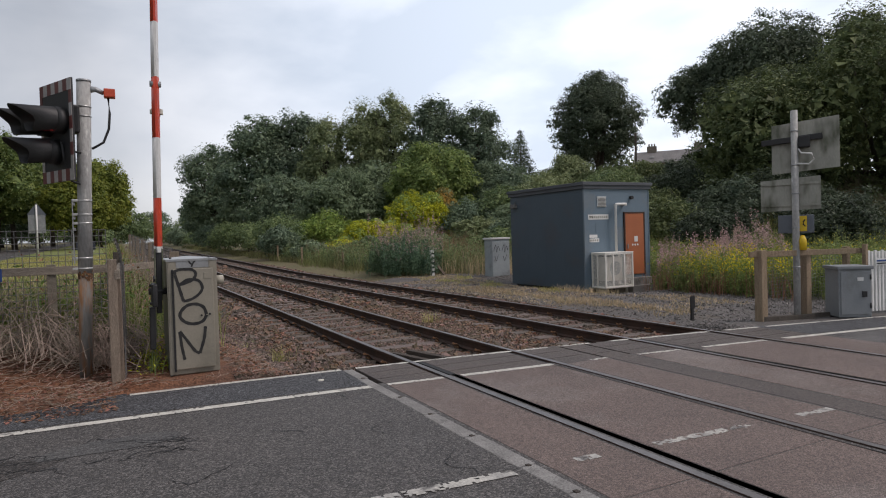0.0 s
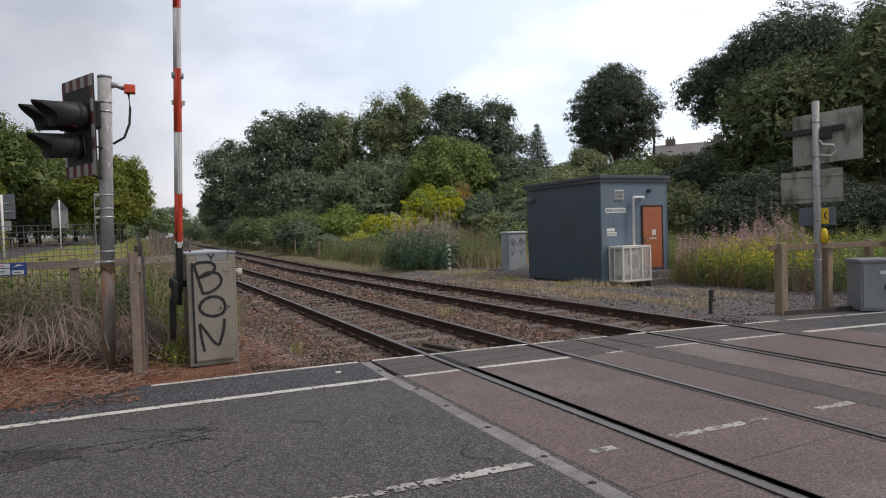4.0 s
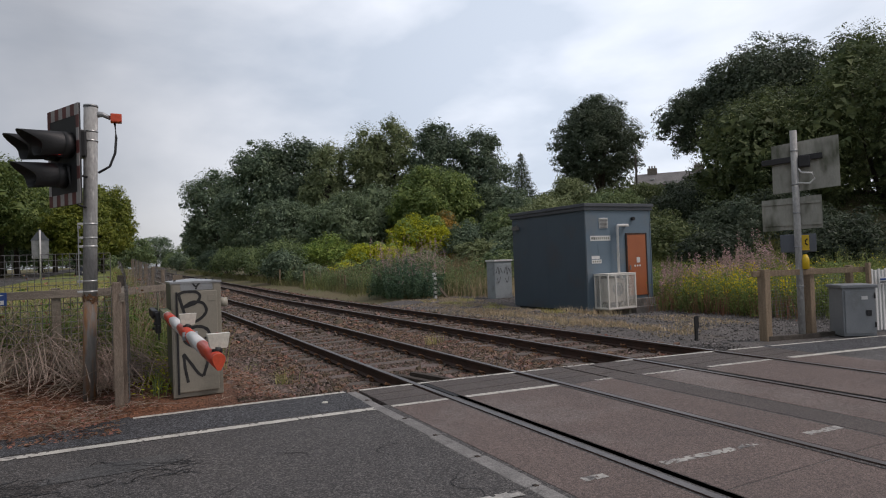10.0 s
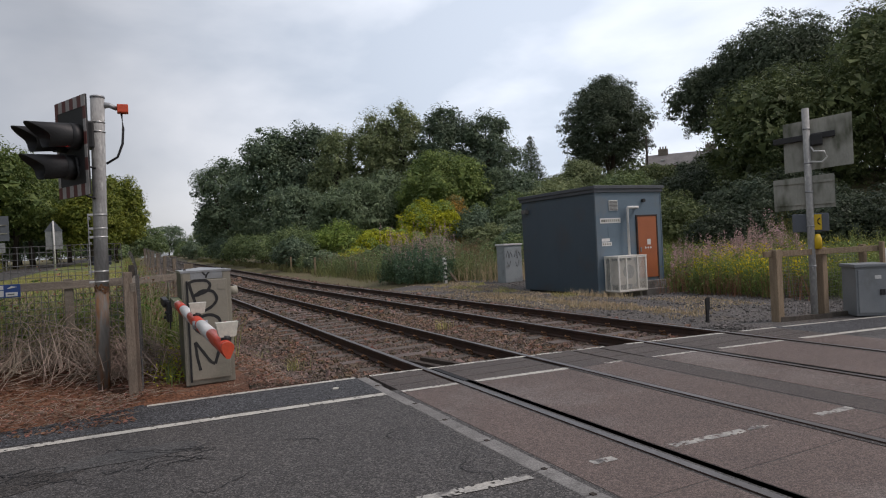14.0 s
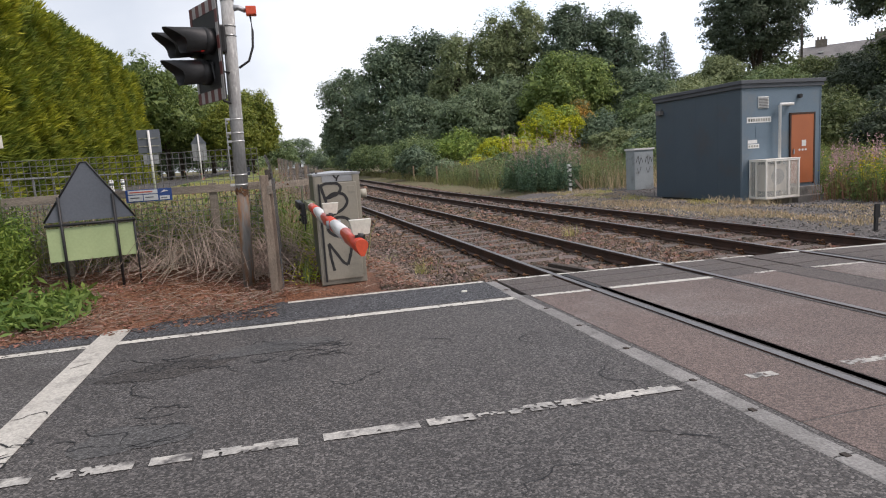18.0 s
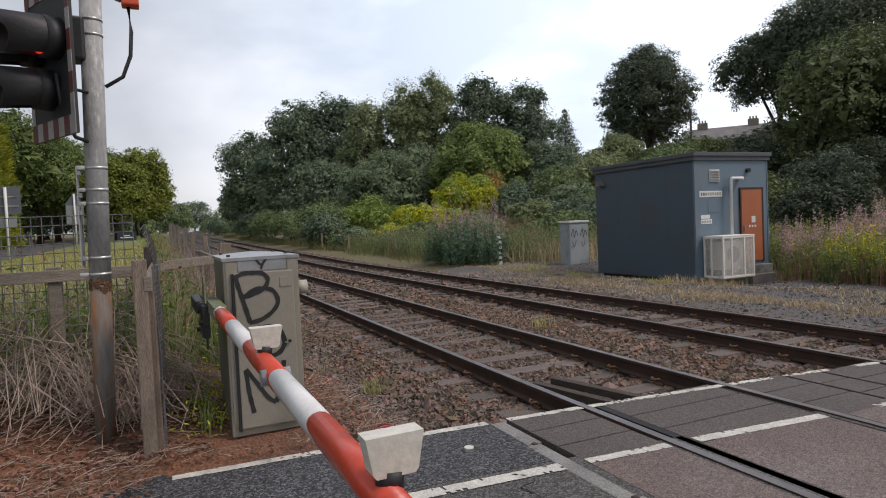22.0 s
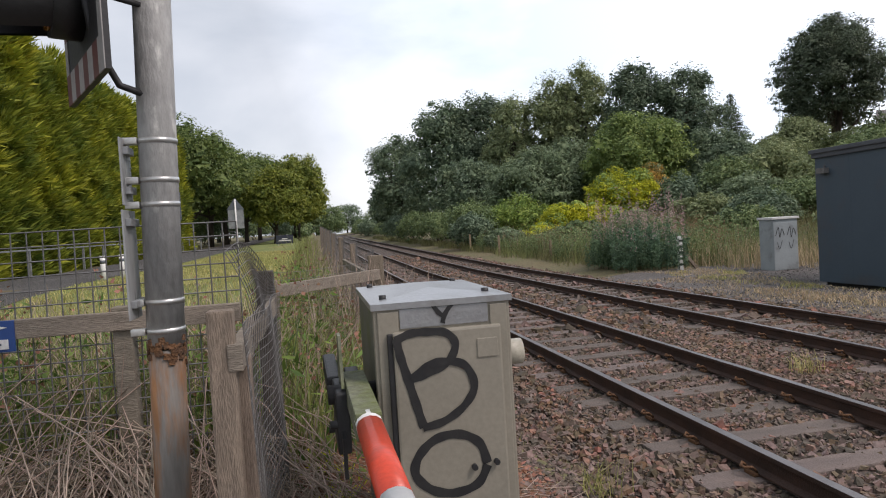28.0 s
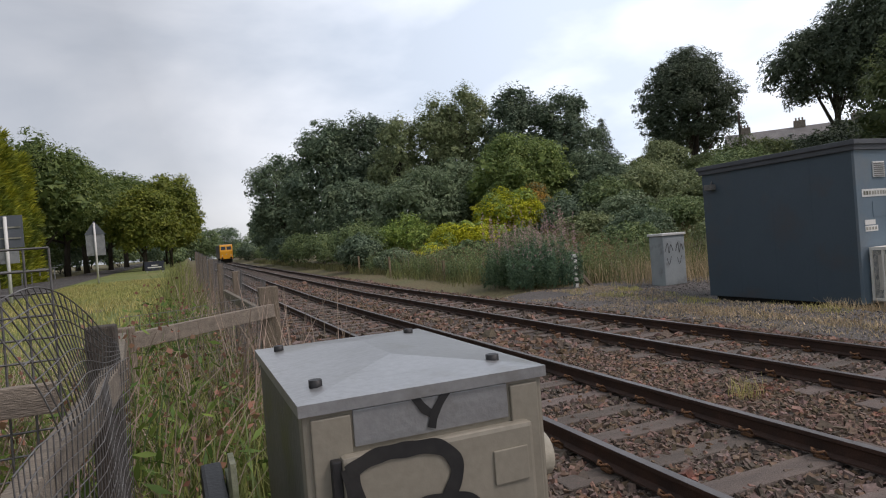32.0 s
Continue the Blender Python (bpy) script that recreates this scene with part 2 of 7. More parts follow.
M["dirt"] = mat("leaf_litter", (0.205, 0.090, 0.047), (0.115, 0.058, 0.037), 1.2, 45, 0.6, 0.95, 0, 1.0)
M["gravel_stone"] = mat("loose_gravel", (0.185, 0.170, 0.160), (0.125, 0.115, 0.108), 1.0, 30, 0.3, 0.95, 0, 0.3, island=0.6)
# sheet darker than its loose stones; the shade between them is in this colour
M["gravel"] = mat("grey_gravel", (0.115, 0.104, 0.097), (0.082, 0.075, 0.071), 1.0, 30, 0.6, 0.95, 0, 1.0, stain=(0.165, 0.135, 0.10), stain_scale=0.5, stain_lo=0.56)
M["grass"] = mat("lawn", (0.16, 0.185, 0.045), (0.12, 0.15, 0.04), 0.5, 30, 0.4, 0.95, 0, 0.7, stain=(0.22, 0.20, 0.075), stain_scale=0.4)
M["scrub"] = mat("scrub_ground", (0.10, 0.10, 0.04), (0.13, 0.10, 0.05), 0.3, 10, 0.45, 0.95, 0, 0.8)
# The hut's front is a paler copy of the side: light put into colour.
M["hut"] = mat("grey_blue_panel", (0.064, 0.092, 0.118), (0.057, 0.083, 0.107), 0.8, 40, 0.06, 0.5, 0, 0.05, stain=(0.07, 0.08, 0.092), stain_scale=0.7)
M["hut_front_lit"] = mat("blue_grey_front_lit", (0.130, 0.185, 0.230), (0.115, 0.165, 0.208), 0.8, 40, 0.06, 0.5, 0, 0.05, stain=(0.15, 0.18, 0.2), stain_scale=0.9)
M["hut_roof"] = mat("roof_felt", (0.085, 0.093, 0.105), (0.07, 0.077, 0.087), 1.5, 60, 0.15, 0.6, 0, 0.2)
M["door_orange"] = mat("orange_door_paint", (0.40, 0.125, 0.048), (0.35, 0.108, 0.043), 1.2, 40, 0.08, 0.5, 0, 0.05)
M["white"] = mat("white_paint", (0.72, 0.72, 0.70), (0.62, 0.62, 0.60), 3, 50, 0.08, 0.5, 0, 0.1)
M["wrap"] = mat("plastic_wrap", (0.50, 0.53, 0.56), (0.40, 0.43, 0.46), 4, 30, 0.15, 0.35, 0, 0.2)
M["cream"] = mat("cream_plastic", (0.62, 0.60, 0.52), (0.52, 0.50, 0.43), 3, 50, 0.1, 0.5, 0, 0.1)
M["cage"] = mat("cream_cage", (0.82, 0.80, 0.74), (0.72, 0.70, 0.64), 3, 50, 0.1, 0.6, 0, 0.1)
M["stub"] = mat("beige_plastic", (0.40, 0.37, 0.30), (0.33, 0.31, 0.25), 5, 50, 0.12, 0.5, 0, 0.1)
M["steel"] = mat("galvanised_steel", (0.34, 0.35, 0.355), (0.27, 0.28, 0.29), 6, 40, 0.15, 0.5, 0.55, 0.1, stain=(0.21, 0.205, 0.2), stain_scale=4, stain_lo=0.55)
M["pole_rust"] = mat("peeling_grey_paint", (0.37, 0.37, 0.355), (0.28, 0.28, 0.275), 5, 40, 0.18, 0.75, 0.0, 0.25, stain=(0.58, 0.58, 0.55), stain_scale=14.0, stain_lo=0.57, stretch=(1, 1, 0.4))
M["pole_foot"] = mat("rust_streaked_paint", (0.165, 0.155, 0.14), (0.125, 0.112, 0.10), 5, 40, 0.2, 0.8, 0.0, 0.3, stain=(0.20, 0.098, 0.042), stain_scale=11.0, stain_lo=0.45, stretch=(1, 1, 0.16))
M["rust_crust"] = mat("flaking_rust", (0.20, 0.095, 0.04), (0.09, 0.05, 0.03), 30, 60, 0.4, 0.95, 0, 1.0)
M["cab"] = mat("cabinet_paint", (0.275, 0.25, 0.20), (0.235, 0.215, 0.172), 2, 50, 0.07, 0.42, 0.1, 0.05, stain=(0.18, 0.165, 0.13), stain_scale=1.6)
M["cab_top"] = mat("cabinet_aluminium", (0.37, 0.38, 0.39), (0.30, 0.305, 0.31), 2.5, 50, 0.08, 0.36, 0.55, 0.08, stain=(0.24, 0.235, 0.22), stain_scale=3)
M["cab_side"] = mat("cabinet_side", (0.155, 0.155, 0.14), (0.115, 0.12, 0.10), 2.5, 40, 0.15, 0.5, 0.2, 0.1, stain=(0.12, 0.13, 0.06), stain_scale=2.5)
M["black"] = mat("black_paint", (0.014, 0.014, 0.015), (0.02, 0.02, 0.021), 4, 50, 0.15, 0.55, 0, 0.1)
M["tar"] = mat("black_rubber", (0.006, 0.006, 0.007), (0.010, 0.010, 0.011), 6, 60, 0.1, 0.75, 0, 0.1)
M["spray"] = mat("black_spray", (0.010, 0.010, 0.011), (0.022, 0.021, 0.02), 14, 60, 0.2, 0.6, 0, 0.0)
M["red"] = mat("red_band", (0.60, 0.060, 0.024), (0.50, 0.050, 0.022), 3, 50, 0.1, 0.35, 0, 0.05, stain=(0.32, 0.05, 0.03), stain_scale=4, stain_lo=0.6)
M["redorange"] = mat("red_orange_plastic", (0.66, 0.085, 0.03), (0.55, 0.07, 0.028), 4, 50, 0.1, 0.5, 0, 0.05)
# Border red and white darkened: the board's shade is put into their colour.
M["white_shaded"] = mat("shaded_white", (0.34, 0.32, 0.31), (0.26, 0.25, 0.24), 4, 40, 0.1, 0.6, 0, 0)
M["red_shaded"] = mat("shaded_red", (0.13, 0.04, 0.035), (0.10, 0.035, 0.03), 4, 40, 0.1, 0.6, 0, 0)
M["whiteband"] = mat("white_band", (0.68, 0.68, 0.66), (0.58, 0.58, 0.57), 3, 50, 0.06, 0.45, 0, 0.05, stain=(0.42, 0.40, 0.37), stain_scale=5, stain_lo=0.62)
M["wood"] = mat("weathered_wood", (0.26, 0.205, 0.155), (0.175, 0.137, 0.106), 4, 40, 0.3, 0.9, 0, 0.5, stretch=(6, 6, 0.8), rand=0.15)
M["wood_pale"] = mat("newer_wood", (0.29, 0.22, 0.145), (0.215, 0.16, 0.105), 4, 40, 0.25, 0.9, 0, 0.5, stretch=(6, 6, 0.8), rand=0.1)
M["wood_rail"] = mat("grey_rail_wood", (0.25, 0.215, 0.17), (0.175, 0.15, 0.12), 4, 40, 0.3, 0.9, 0, 0.5, stretch=(0.8, 6, 6), rand=0.15)
M["side_steel"] = mat("streaked_plate", (0.36, 0.37, 0.37), (0.28, 0.29, 0.29), 4, 40, 0.1, 0.5, 0.3, 0.05, stain=(0.07, 0.07, 0.068), stain_scale=14, stain_lo=0.56, stretch=(1, 1, 0.2))
M["band_steel"] = mat("stainless_band", (0.55, 0.55, 0.53), (0.45, 0.45, 0.44), 8, 60, 0.1, 0.35, 0.7, 0.05)
M["old_post"] = mat("dark_weathered_post", (0.10, 0.085, 0.07), (0.065, 0.055, 0.046), 4, 40, 0.35, 0.95, 0, 0.6, stretch=(6, 6, 0.8))
M["old_timber"] = mat("dark_old_timber", (0.075, 0.058, 0.045), (0.045, 0.036, 0.03), 4, 40, 0.35, 0.95, 0, 0.6, stretch=(6, 0.8, 6))
M["wire"] = mat("fence_wire", (0.22, 0.22, 0.215), (0.15, 0.14, 0.135), 6, 40, 0.2, 0.6, 0.5, 0)
M["signback"] = mat("sign_back_grey", (0.34, 0.335, 0.29), (0.27, 0.27, 0.235), 3, 40, 0.1, 0.6, 0.2, 0.05, stain=(0.085, 0.09, 0.06), stain_scale=2.5, stretch=(1, 1, 0.4))
M["signgrey"] = mat("sign_back_blue_grey", (0.115, 0.13, 0.15), (0.10, 0.112, 0.13), 2, 40, 0.08, 0.55, 0.1, 0.05)
M["bluesign"] = mat("blue_sign", (0.02, 0.07, 0.25), (0.018, 0.06, 0.22), 3, 40, 0.05, 0.45, 0, 0)
M["greensign"] = mat("green_sign", (0.012, 0.22, 0.13), (0.01, 0.19, 0.115), 3, 40, 0.05, 0.45, 0, 0)
M["paleboard"] = mat("pale_green_board", (0.36, 0.44, 0.22), (0.32, 0.40, 0.2), 3, 40, 0.06, 0.5, 0, 0)
M["yellow"] = mat("yellow_plastic", (0.70, 0.47, 0.015), (0.62, 0.41, 0.013), 3, 40, 0.06, 0.45, 0, 0)
M["grey_box"] = mat("grey_cabinet", (0.235, 0.25, 0.26), (0.19, 0.205, 0.215), 2, 50, 0.08, 0.5, 0.1, 0.05, stain=(0.18, 0.19, 0.19), stain_scale=2.5)
M["loc_box"] = mat("pale_grey_cabinet", (0.352, 0.392, 0.408), (0.296, 0.332, 0.348), 2, 50, 0.08, 0.5, 0.1, 0.05, stain=(0.24, 0.26, 0.26), stain_scale=2.5)
M["slate"] = mat("slate_roof", (0.20, 0.19, 0.185), (0.15, 0.143, 0.14), 0.5, 6, 0.25, 0.8, 0, 0.3)
M["pale_stone"] = mat("pale_weathered_stone", (0.50, 0.47, 0.41), (0.38, 0.36, 0.31), 6, 40, 0.2, 0.9, 0, 0.4)
M["wallstone"] = mat("sandstone_wall", (0.21, 0.18, 0.145), (0.155, 0.135, 0.115), 0.6, 5, 0.3, 0.9, 0, 0.3)
M["glass"] = mat("dark_glass", (0.03, 0.035, 0.04), (0.025, 0.03, 0.035), 1, 20, 0.1, 0.1, 0, 0)
M["bark"] = mat("bark", (0.085, 0.068, 0.052), (0.05, 0.042, 0.034), 2, 18, 0.35, 0.95, 0, 0.6, stretch=(3, 3, 0.6))
M["straw"] = mat("dry_grass", (0.52, 0.42, 0.26), (0.42, 0.32, 0.19), 1.5, 10, 0.2, 0.9, 0, 0, island=0.35)
M["straw_grey"] = mat("dead_stems", (0.40, 0.32, 0.25), (0.28, 0.21, 0.165), 1.5, 10, 0.2, 0.9, 0, 0, island=0.35)
M["mossy"] = mat("mossy_steel", (0.17, 0.175, 0.13), (0.12, 0.14, 0.05), 6, 40, 0.25, 0.7, 0.1, 0.3)
M["spruce_green"] = mat("dark_green_sign", (0.02, 0.075, 0.05), (0.018, 0.065, 0.045), 3, 40, 0.05, 0.45, 0, 0)
M["amber"] = mat("amber_lens", (0.25, 0.09, 0.01), (0.2, 0.07, 0.01), 5, 40, 0.1, 0.2, 0, 0)
M["redlens"] = mat("red_lens", (0.22, 0.012, 0.01), (0.18, 0.01, 0.01), 5, 40, 0.1, 0.15, 0, 0)
M["redlit"] = glow("lit_red_lens", (1.0, 0.05, 0.03), 0.45)
M["trainyellow"] = mat("train_yellow", (0.80, 0.36, 0.01), (0.74, 0.33, 0.01), 2, 20, 0.05, 0.4, 0, 0)
M["traindark"] = mat("train_dark_blue", (0.025, 0.03, 0.05), (0.03, 0.035, 0.055), 2, 20, 0.1, 0.4, 0, 0)

LEAF = {
    "dark": leafmat("leaf_dark", (0.092, 0.133, 0.088), (0.112, 0.149, 0.084)),
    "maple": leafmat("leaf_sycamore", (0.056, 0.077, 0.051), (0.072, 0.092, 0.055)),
    "mid": leafmat("leaf_mid", (0.128, 0.171, 0.070), (0.098, 0.140, 0.066)),
    "bright": leafmat("leaf_bright", (0.189, 0.254, 0.058), (0.137, 0.202, 0.055)),
    "olive": leafmat("leaf_olive", (0.166, 0.196, 0.094), (0.134, 0.166, 0.082)),
    "fieldmaple": leafmat("leaf_field_maple", (0.154, 0.205, 0.058), (0.116, 0.164, 0.054)),
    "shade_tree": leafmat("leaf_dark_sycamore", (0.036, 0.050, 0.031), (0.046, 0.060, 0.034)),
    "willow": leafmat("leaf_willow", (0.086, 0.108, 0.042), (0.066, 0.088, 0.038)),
    "grey": leafmat("leaf_grey_green", (0.138, 0.180, 0.106), (0.114, 0.156, 0.086)),
    "yellow": leafmat("leaf_yellow", (0.36, 0.36, 0.018), (0.24, 0.27, 0.024)),
    "rust": leafmat("leaf_rust", (0.396, 0.240, 0.060), (0.312, 0.216, 0.048)),
    "lane": leafmat("leaf_lane_olive", (0.100, 0.134, 0.038), (0.074, 0.108, 0.034)),
    "lane_bright": leafmat("leaf_lane_green", (0.150, 0.168, 0.026), (0.105, 0.135, 0.026)),
    "conifer": leafmat("leaf_conifer", (0.225, 0.235, 0.022), (0.088, 0.122, 0.022)),
    "spruce": leafmat("leaf_spruce", (0.062, 0.086, 0.056), (0.074, 0.098, 0.058)),
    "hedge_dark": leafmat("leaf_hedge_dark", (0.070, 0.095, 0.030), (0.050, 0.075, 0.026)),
    "ash": leafmat("leaf_ash", (0.082, 0.118, 0.080), (0.100, 0.132, 0.080)),
    "fennel": leafmat("leaf_fennel", (0.123, 0.176, 0.030), (0.082, 0.131, 0.025)),
    "weed": leafmat("leaf_weed", (0.098, 0.152, 0.032), (0.070, 0.118, 0.030)),
    "lineside": leafmat("leaf_lineside", (0.125, 0.145, 0.055), (0.160, 0.145, 0.070)),
    "reed": leafmat("leaf_reed", (0.264, 0.275, 0.094), (0.319, 0.275, 0.110)),
    "stem": leafmat("leaf_stem", (0.119, 0.175, 0.075), (0.150, 0.188, 0.075)),
    "bluegreen": leafmat("leaf_blue_green", (0.078, 0.132, 0.082), (0.104, 0.156, 0.076)),
    "verge": leafmat("leaf_verge_grass", (0.140, 0.170, 0.050), (0.165, 0.170, 0.062)),
    "pink": leafmat("flower_pink", (0.37, 0.235, 0.245), (0.30, 0.21, 0.19)),
    "gold": leafmat("flower_gold", (0.50, 0.40, 0.014), (0.33, 0.31, 0.02)),
    "brown": leafmat("stem_brown", (0.220, 0.120, 0.076), (0.160, 0.084, 0.056)),
}

# ---- building helpers ----
WLOC = {}


def thing(name, at=(0, 0, 0), label="", category="", group="", kind=""):
    ob = new(name)
    ob.empty_display_size = 0.1
    ob.location = at
    WLOC[ob] = Vector(at)
    return tagged(ob, label, category, group, kind)


def solid(name, data, material, at=(0, 0, 0), label="", category="", group="", kind=""):
    """A top-level thing or a piece of the setting that is one mesh; data in world coordinates."""
    me = to_mesh(name, data, material)
    me.transform(Matrix.Translation(-Vector(at)))
    ob = new(name, me)
    ob.location = at
    WLOC[ob] = Vector(at)
    return tagged(ob, label, category, group, kind)


def to_mesh(name, data, material):
    if isinstance(data, bpy.types.Mesh):
        me = data
    elif isinstance(data, tuple):
        me = bpy.data.meshes.new(name)
        v, f = data
        v = np.asarray(v, dtype=np.float32)
        f = np.asarray(f, dtype=np.int32)
        k = f.shape[1]
        me.vertices.add(len(v))
        me.vertices.foreach_set("co", v.ravel())
        me.loops.add(f.size)
        me.loops.foreach_set("vertex_index", f.ravel())
        me.polygons.add(len(f))
        me.polygons.foreach_set("loop_start", np.arange(0, f.size, k, dtype=np.int32))
        if "stone" in name or "gravel" in name:
            me.polygons.foreach_set("use_smooth", np.zeros(len(f), dtype=bool))
        me.update(calc_edges=True)
    else:
        me = bpy.data.meshes.new(name)
        data.normal_update()
        data.to_mesh(me)
        data.free()
    if material and not me.materials:
        me.materials.append(M[material] if isinstance(material, str) else material)
    return me


def part(name, data, material, parent, label="", kind="", at=None):
    """One mesh under a thing or a part; data in world coordinates."""
    me = to_mesh(name, data, material)
    origin = Vector(at) if at else WLOC[parent].copy()
    me.transform(Matrix.Translation(-origin))
    ob = new(name, me)
    ob.parent = parent
    ob.location = origin - WLOC[parent]
    WLOC[ob] = origin
    return tagged(ob, label, kind=kind)


def box(x0, x1, y0, y1, z0, z1, bev=0.0, bm=None, m=None):
    bm = bm or bmesh.new()
    r = bmesh.ops.create_cube(bm, size=1.0)
    vs = r["verts"]
    for v in vs:
        v.co = Vector(((x0 + x1) / 2 + v.co.x * (x1 - x0), (y0 + y1) / 2 + v.co.y * (y1 - y0), (z0 + z1) / 2 + v.co.z * (z1 - z0)))
    if bev:
        es = list({e for v in vs for e in v.link_edges})
        r = bmesh.ops.bevel(bm, geom=es, offset=bev, segments=2, profile=0.6, affect="EDGES")
        vs = list({v for v in r["verts"]} | {v for v in vs if v.is_valid})
    if m:
        bmesh.ops.transform(bm, matrix=m, verts=[v for v in vs if v.is_valid])
    return bm


def cyl(p, q, r, seg=12, r2=None, bm=None, caps=True):
    bm = bm or bmesh.new()
    p, q = Vector(p), Vector(q)
    d = q - p
    m = Matrix.Translation((p + q) / 2) @ d.to_track_quat("Z", "Y").to_matrix().to_4x4()
    bmesh.ops.create_cone(bm, cap_ends=caps, segments=seg, radius1=r, radius2=r if r2 is None else r2, depth=d.length, matrix=m)
    for f in bm.faces:
        f.smooth = len(f.verts) == 4
    return bm


def tube(pts, r, seg=8, bm=None):
    """A bent pipe along the points."""
    bm = bm or bmesh.new()
    pts = [Vector(p) for p in pts]
    rings = []
    for i, p in enumerate(pts):
        d = (pts[min(i + 1, len(pts) - 1)] - pts[max(i - 1, 0)]).normalized()
        q = d.to_track_quat("Z", "Y").to_matrix()
        rr = r[i] if isinstance(r, (list, tuple)) else r
        rings.append([bm.verts.new(p + q @ Vector((math.cos(k * math.tau / seg) * rr, math.sin(k * math.tau / seg) * rr, 0))) for k in range(seg)])
    for a, b in zip(rings, rings[1:]):
        for k in range(seg):
            f = bm.faces.new((a[k], a[(k + 1) % seg], b[(k + 1) % seg], b[k]))
            f.smooth = True
    bm.faces.new(rings[0][::-1])
    bm.faces.new(rings[-1])
    return bm


def prism(outline, depth, m=None, bm=None):
    """A flat outline of (x, z) points, given a thickness along y."""
    bm = bm or bmesh.new()
    a = [bm.verts.new((x, 0, z)) for x, z in outline]
    b = [bm.verts.new((x, depth, z)) for x, z in outline]
    bm.faces.new(a)
    bm.faces.new(b[::-1])
    n = len(a)
    for i in range(n):
        bm.faces.new((a[i], b[i], b[(i + 1) % n], a[(i + 1) % n]))
    if m:
        bmesh.ops.transform(bm, matrix=m, verts=a + b)
    bmesh.ops.recalc_face_normals(bm, faces=bm.faces)
    return bm


def wires(segs, r):
    """Many straight wires, three-sided, in one mesh; segs: n x 2 x 3."""
    s = np.asarray(segs, dtype=float)
    d = s[:, 1] - s[:, 0]
    d /= np.linalg.norm(d, axis=1)[:, None] + 1e-9
    up = np.where(np.abs(d[:, 2:3]) > 0.8, np.array([[1.0, 0, 0]]), np.array([[0, 0, 1.0]]))
    u = np.cross(d, up)
    u /= np.linalg.norm(u, axis=1)[:, None] + 1e-9
    w = np.cross(d, u)
    v = []
    for end in (0, 1):
        for k in range(3):
            a = k * math.tau / 3
            v.append(s[:, end] + r * (math.cos(a) * u + math.sin(a) * w))
    v = np.stack(v, 1)
    n = len(s)
    base = (np.arange(n) * 6)[:, None]
    f = np.concatenate([base + np.array([[k, (k + 1) % 3, 3 + (k + 1) % 3, 3 + k]]) for k in range(3)])
    return v.reshape(-1, 3), f


def smooth01(x, a, b):
    t = np.clip((x - a) / (b - a), 0, 1)
    return t * t * (3 - 2 * t)


def track_z(y):
    y = np.asarray(y, dtype=float)
    return 0.011 * np.clip(y - 25, 0, 260)


def track_dx(y):
    y = np.asarray(y, dtype=float)
    return 0.0011 * np.clip(np.minimum(y, 300) - 140, 0, None) ** 2 + 0.352 * np.clip(y - 300, 0, None)


def ground_z(x, y):
    """Height of the natural ground."""
    x, y = np.asarray(x, dtype=float), np.asarray(y, dtype=float)
    rise = track_z(y)
    left = 0.02 + 0.40 * smooth01(y, 1.3, 3.8) + 0.55 * smooth01(y, 3.8, 14) + rise
    track = -0.30 + rise
    right = -0.13 + rise + (5.6 * smooth01(x, 15, 48) + 0.055 * np.clip(x - 48, 0, 90)) * smooth01(y, 3, 22) * (1 - 0.4 * smooth01(y, 90, 200))
    a = smooth01(x, -3.4, -2.2)
    near = smooth01(y, 0.8, 2.2)
    mid = np.where(y < 6, 0.07 * near - 0.3 * smooth01(x, -2.1, -1.2) * near, track)
    z = left * (1 - a) + mid * a
    b = smooth01(x, 5.5, 8.0)
    z = z * (1 - b) + right * b
    z = z - 0.29 * smooth01(x, 8.3, 9.6) * (1 - smooth01(x, 13, 15)) * smooth01(y, 6.6, 8.5) * (1 - smooth01(y, 13.4, 15.5))
    road = 1 - smooth01(y, 0.75, 1.25)
    return z * (1 - road) - 0.05 * road


def gz(x, y):
    return float(ground_z(x, y))


rng = np.random.default_rng(7)


def leaf_quads(pos, nrm, size, rng, aspect=0.55):
    """A folded leaf at each place."""
    n = len(pos)
    nrm = nrm + rng.normal(0, 0.55, (n, 3))
    nrm /= np.linalg.norm(nrm, axis=1)[:, None] + 1e-9
    t = np.cross(nrm, rng.normal(0, 1, (n, 3)))
    t /= np.linalg.norm(t, axis=1)[:, None] + 1e-9
    s = np.cross(nrm, t)
    L = (size * rng.uniform(0.6, 1.3, n))[:, None]
    W = L * aspect
    v = np.stack([pos - t * L * 0.5, pos + s * W * 0.5 + nrm * W * 0.12, pos + t * L * 0.5, pos - s * W * 0.5 + nrm * W * 0.12], 1)
    f = (np.arange(n) * 4)[:, None] + np.array([[0, 1, 2, 3]])
    return v.reshape(-1, 3), f


def leaf_tris(pos, nrm, size, rng, aspect=0.55):
    """A pointed leaf spray at each place."""
    n = len(pos)
    nrm = nrm + rng.normal(0, 0.36, (n, 3))
    nrm /= np.linalg.norm(nrm, axis=1)[:, None] + 1e-9
    t = np.cross(nrm, rng.normal(0, 1, (n, 3)))
    t /= np.linalg.norm(t, axis=1)[:, None] + 1e-9
    s = np.cross(nrm, t)
    L = (size * rng.uniform(0.55, 1.35, n))[:, None]
    W = L * aspect * rng.uniform(0.8, 1.4, (n, 1))
    v = np.stack([pos - t * L * 0.4 - s * W * 0.5, pos - t * L * 0.4 + s * W * 0.5, pos + t * L * 0.6], 1)
    return v.reshape(-1, 3), (np.arange(n) * 3)[:, None] + np.array([[0, 1, 2]])


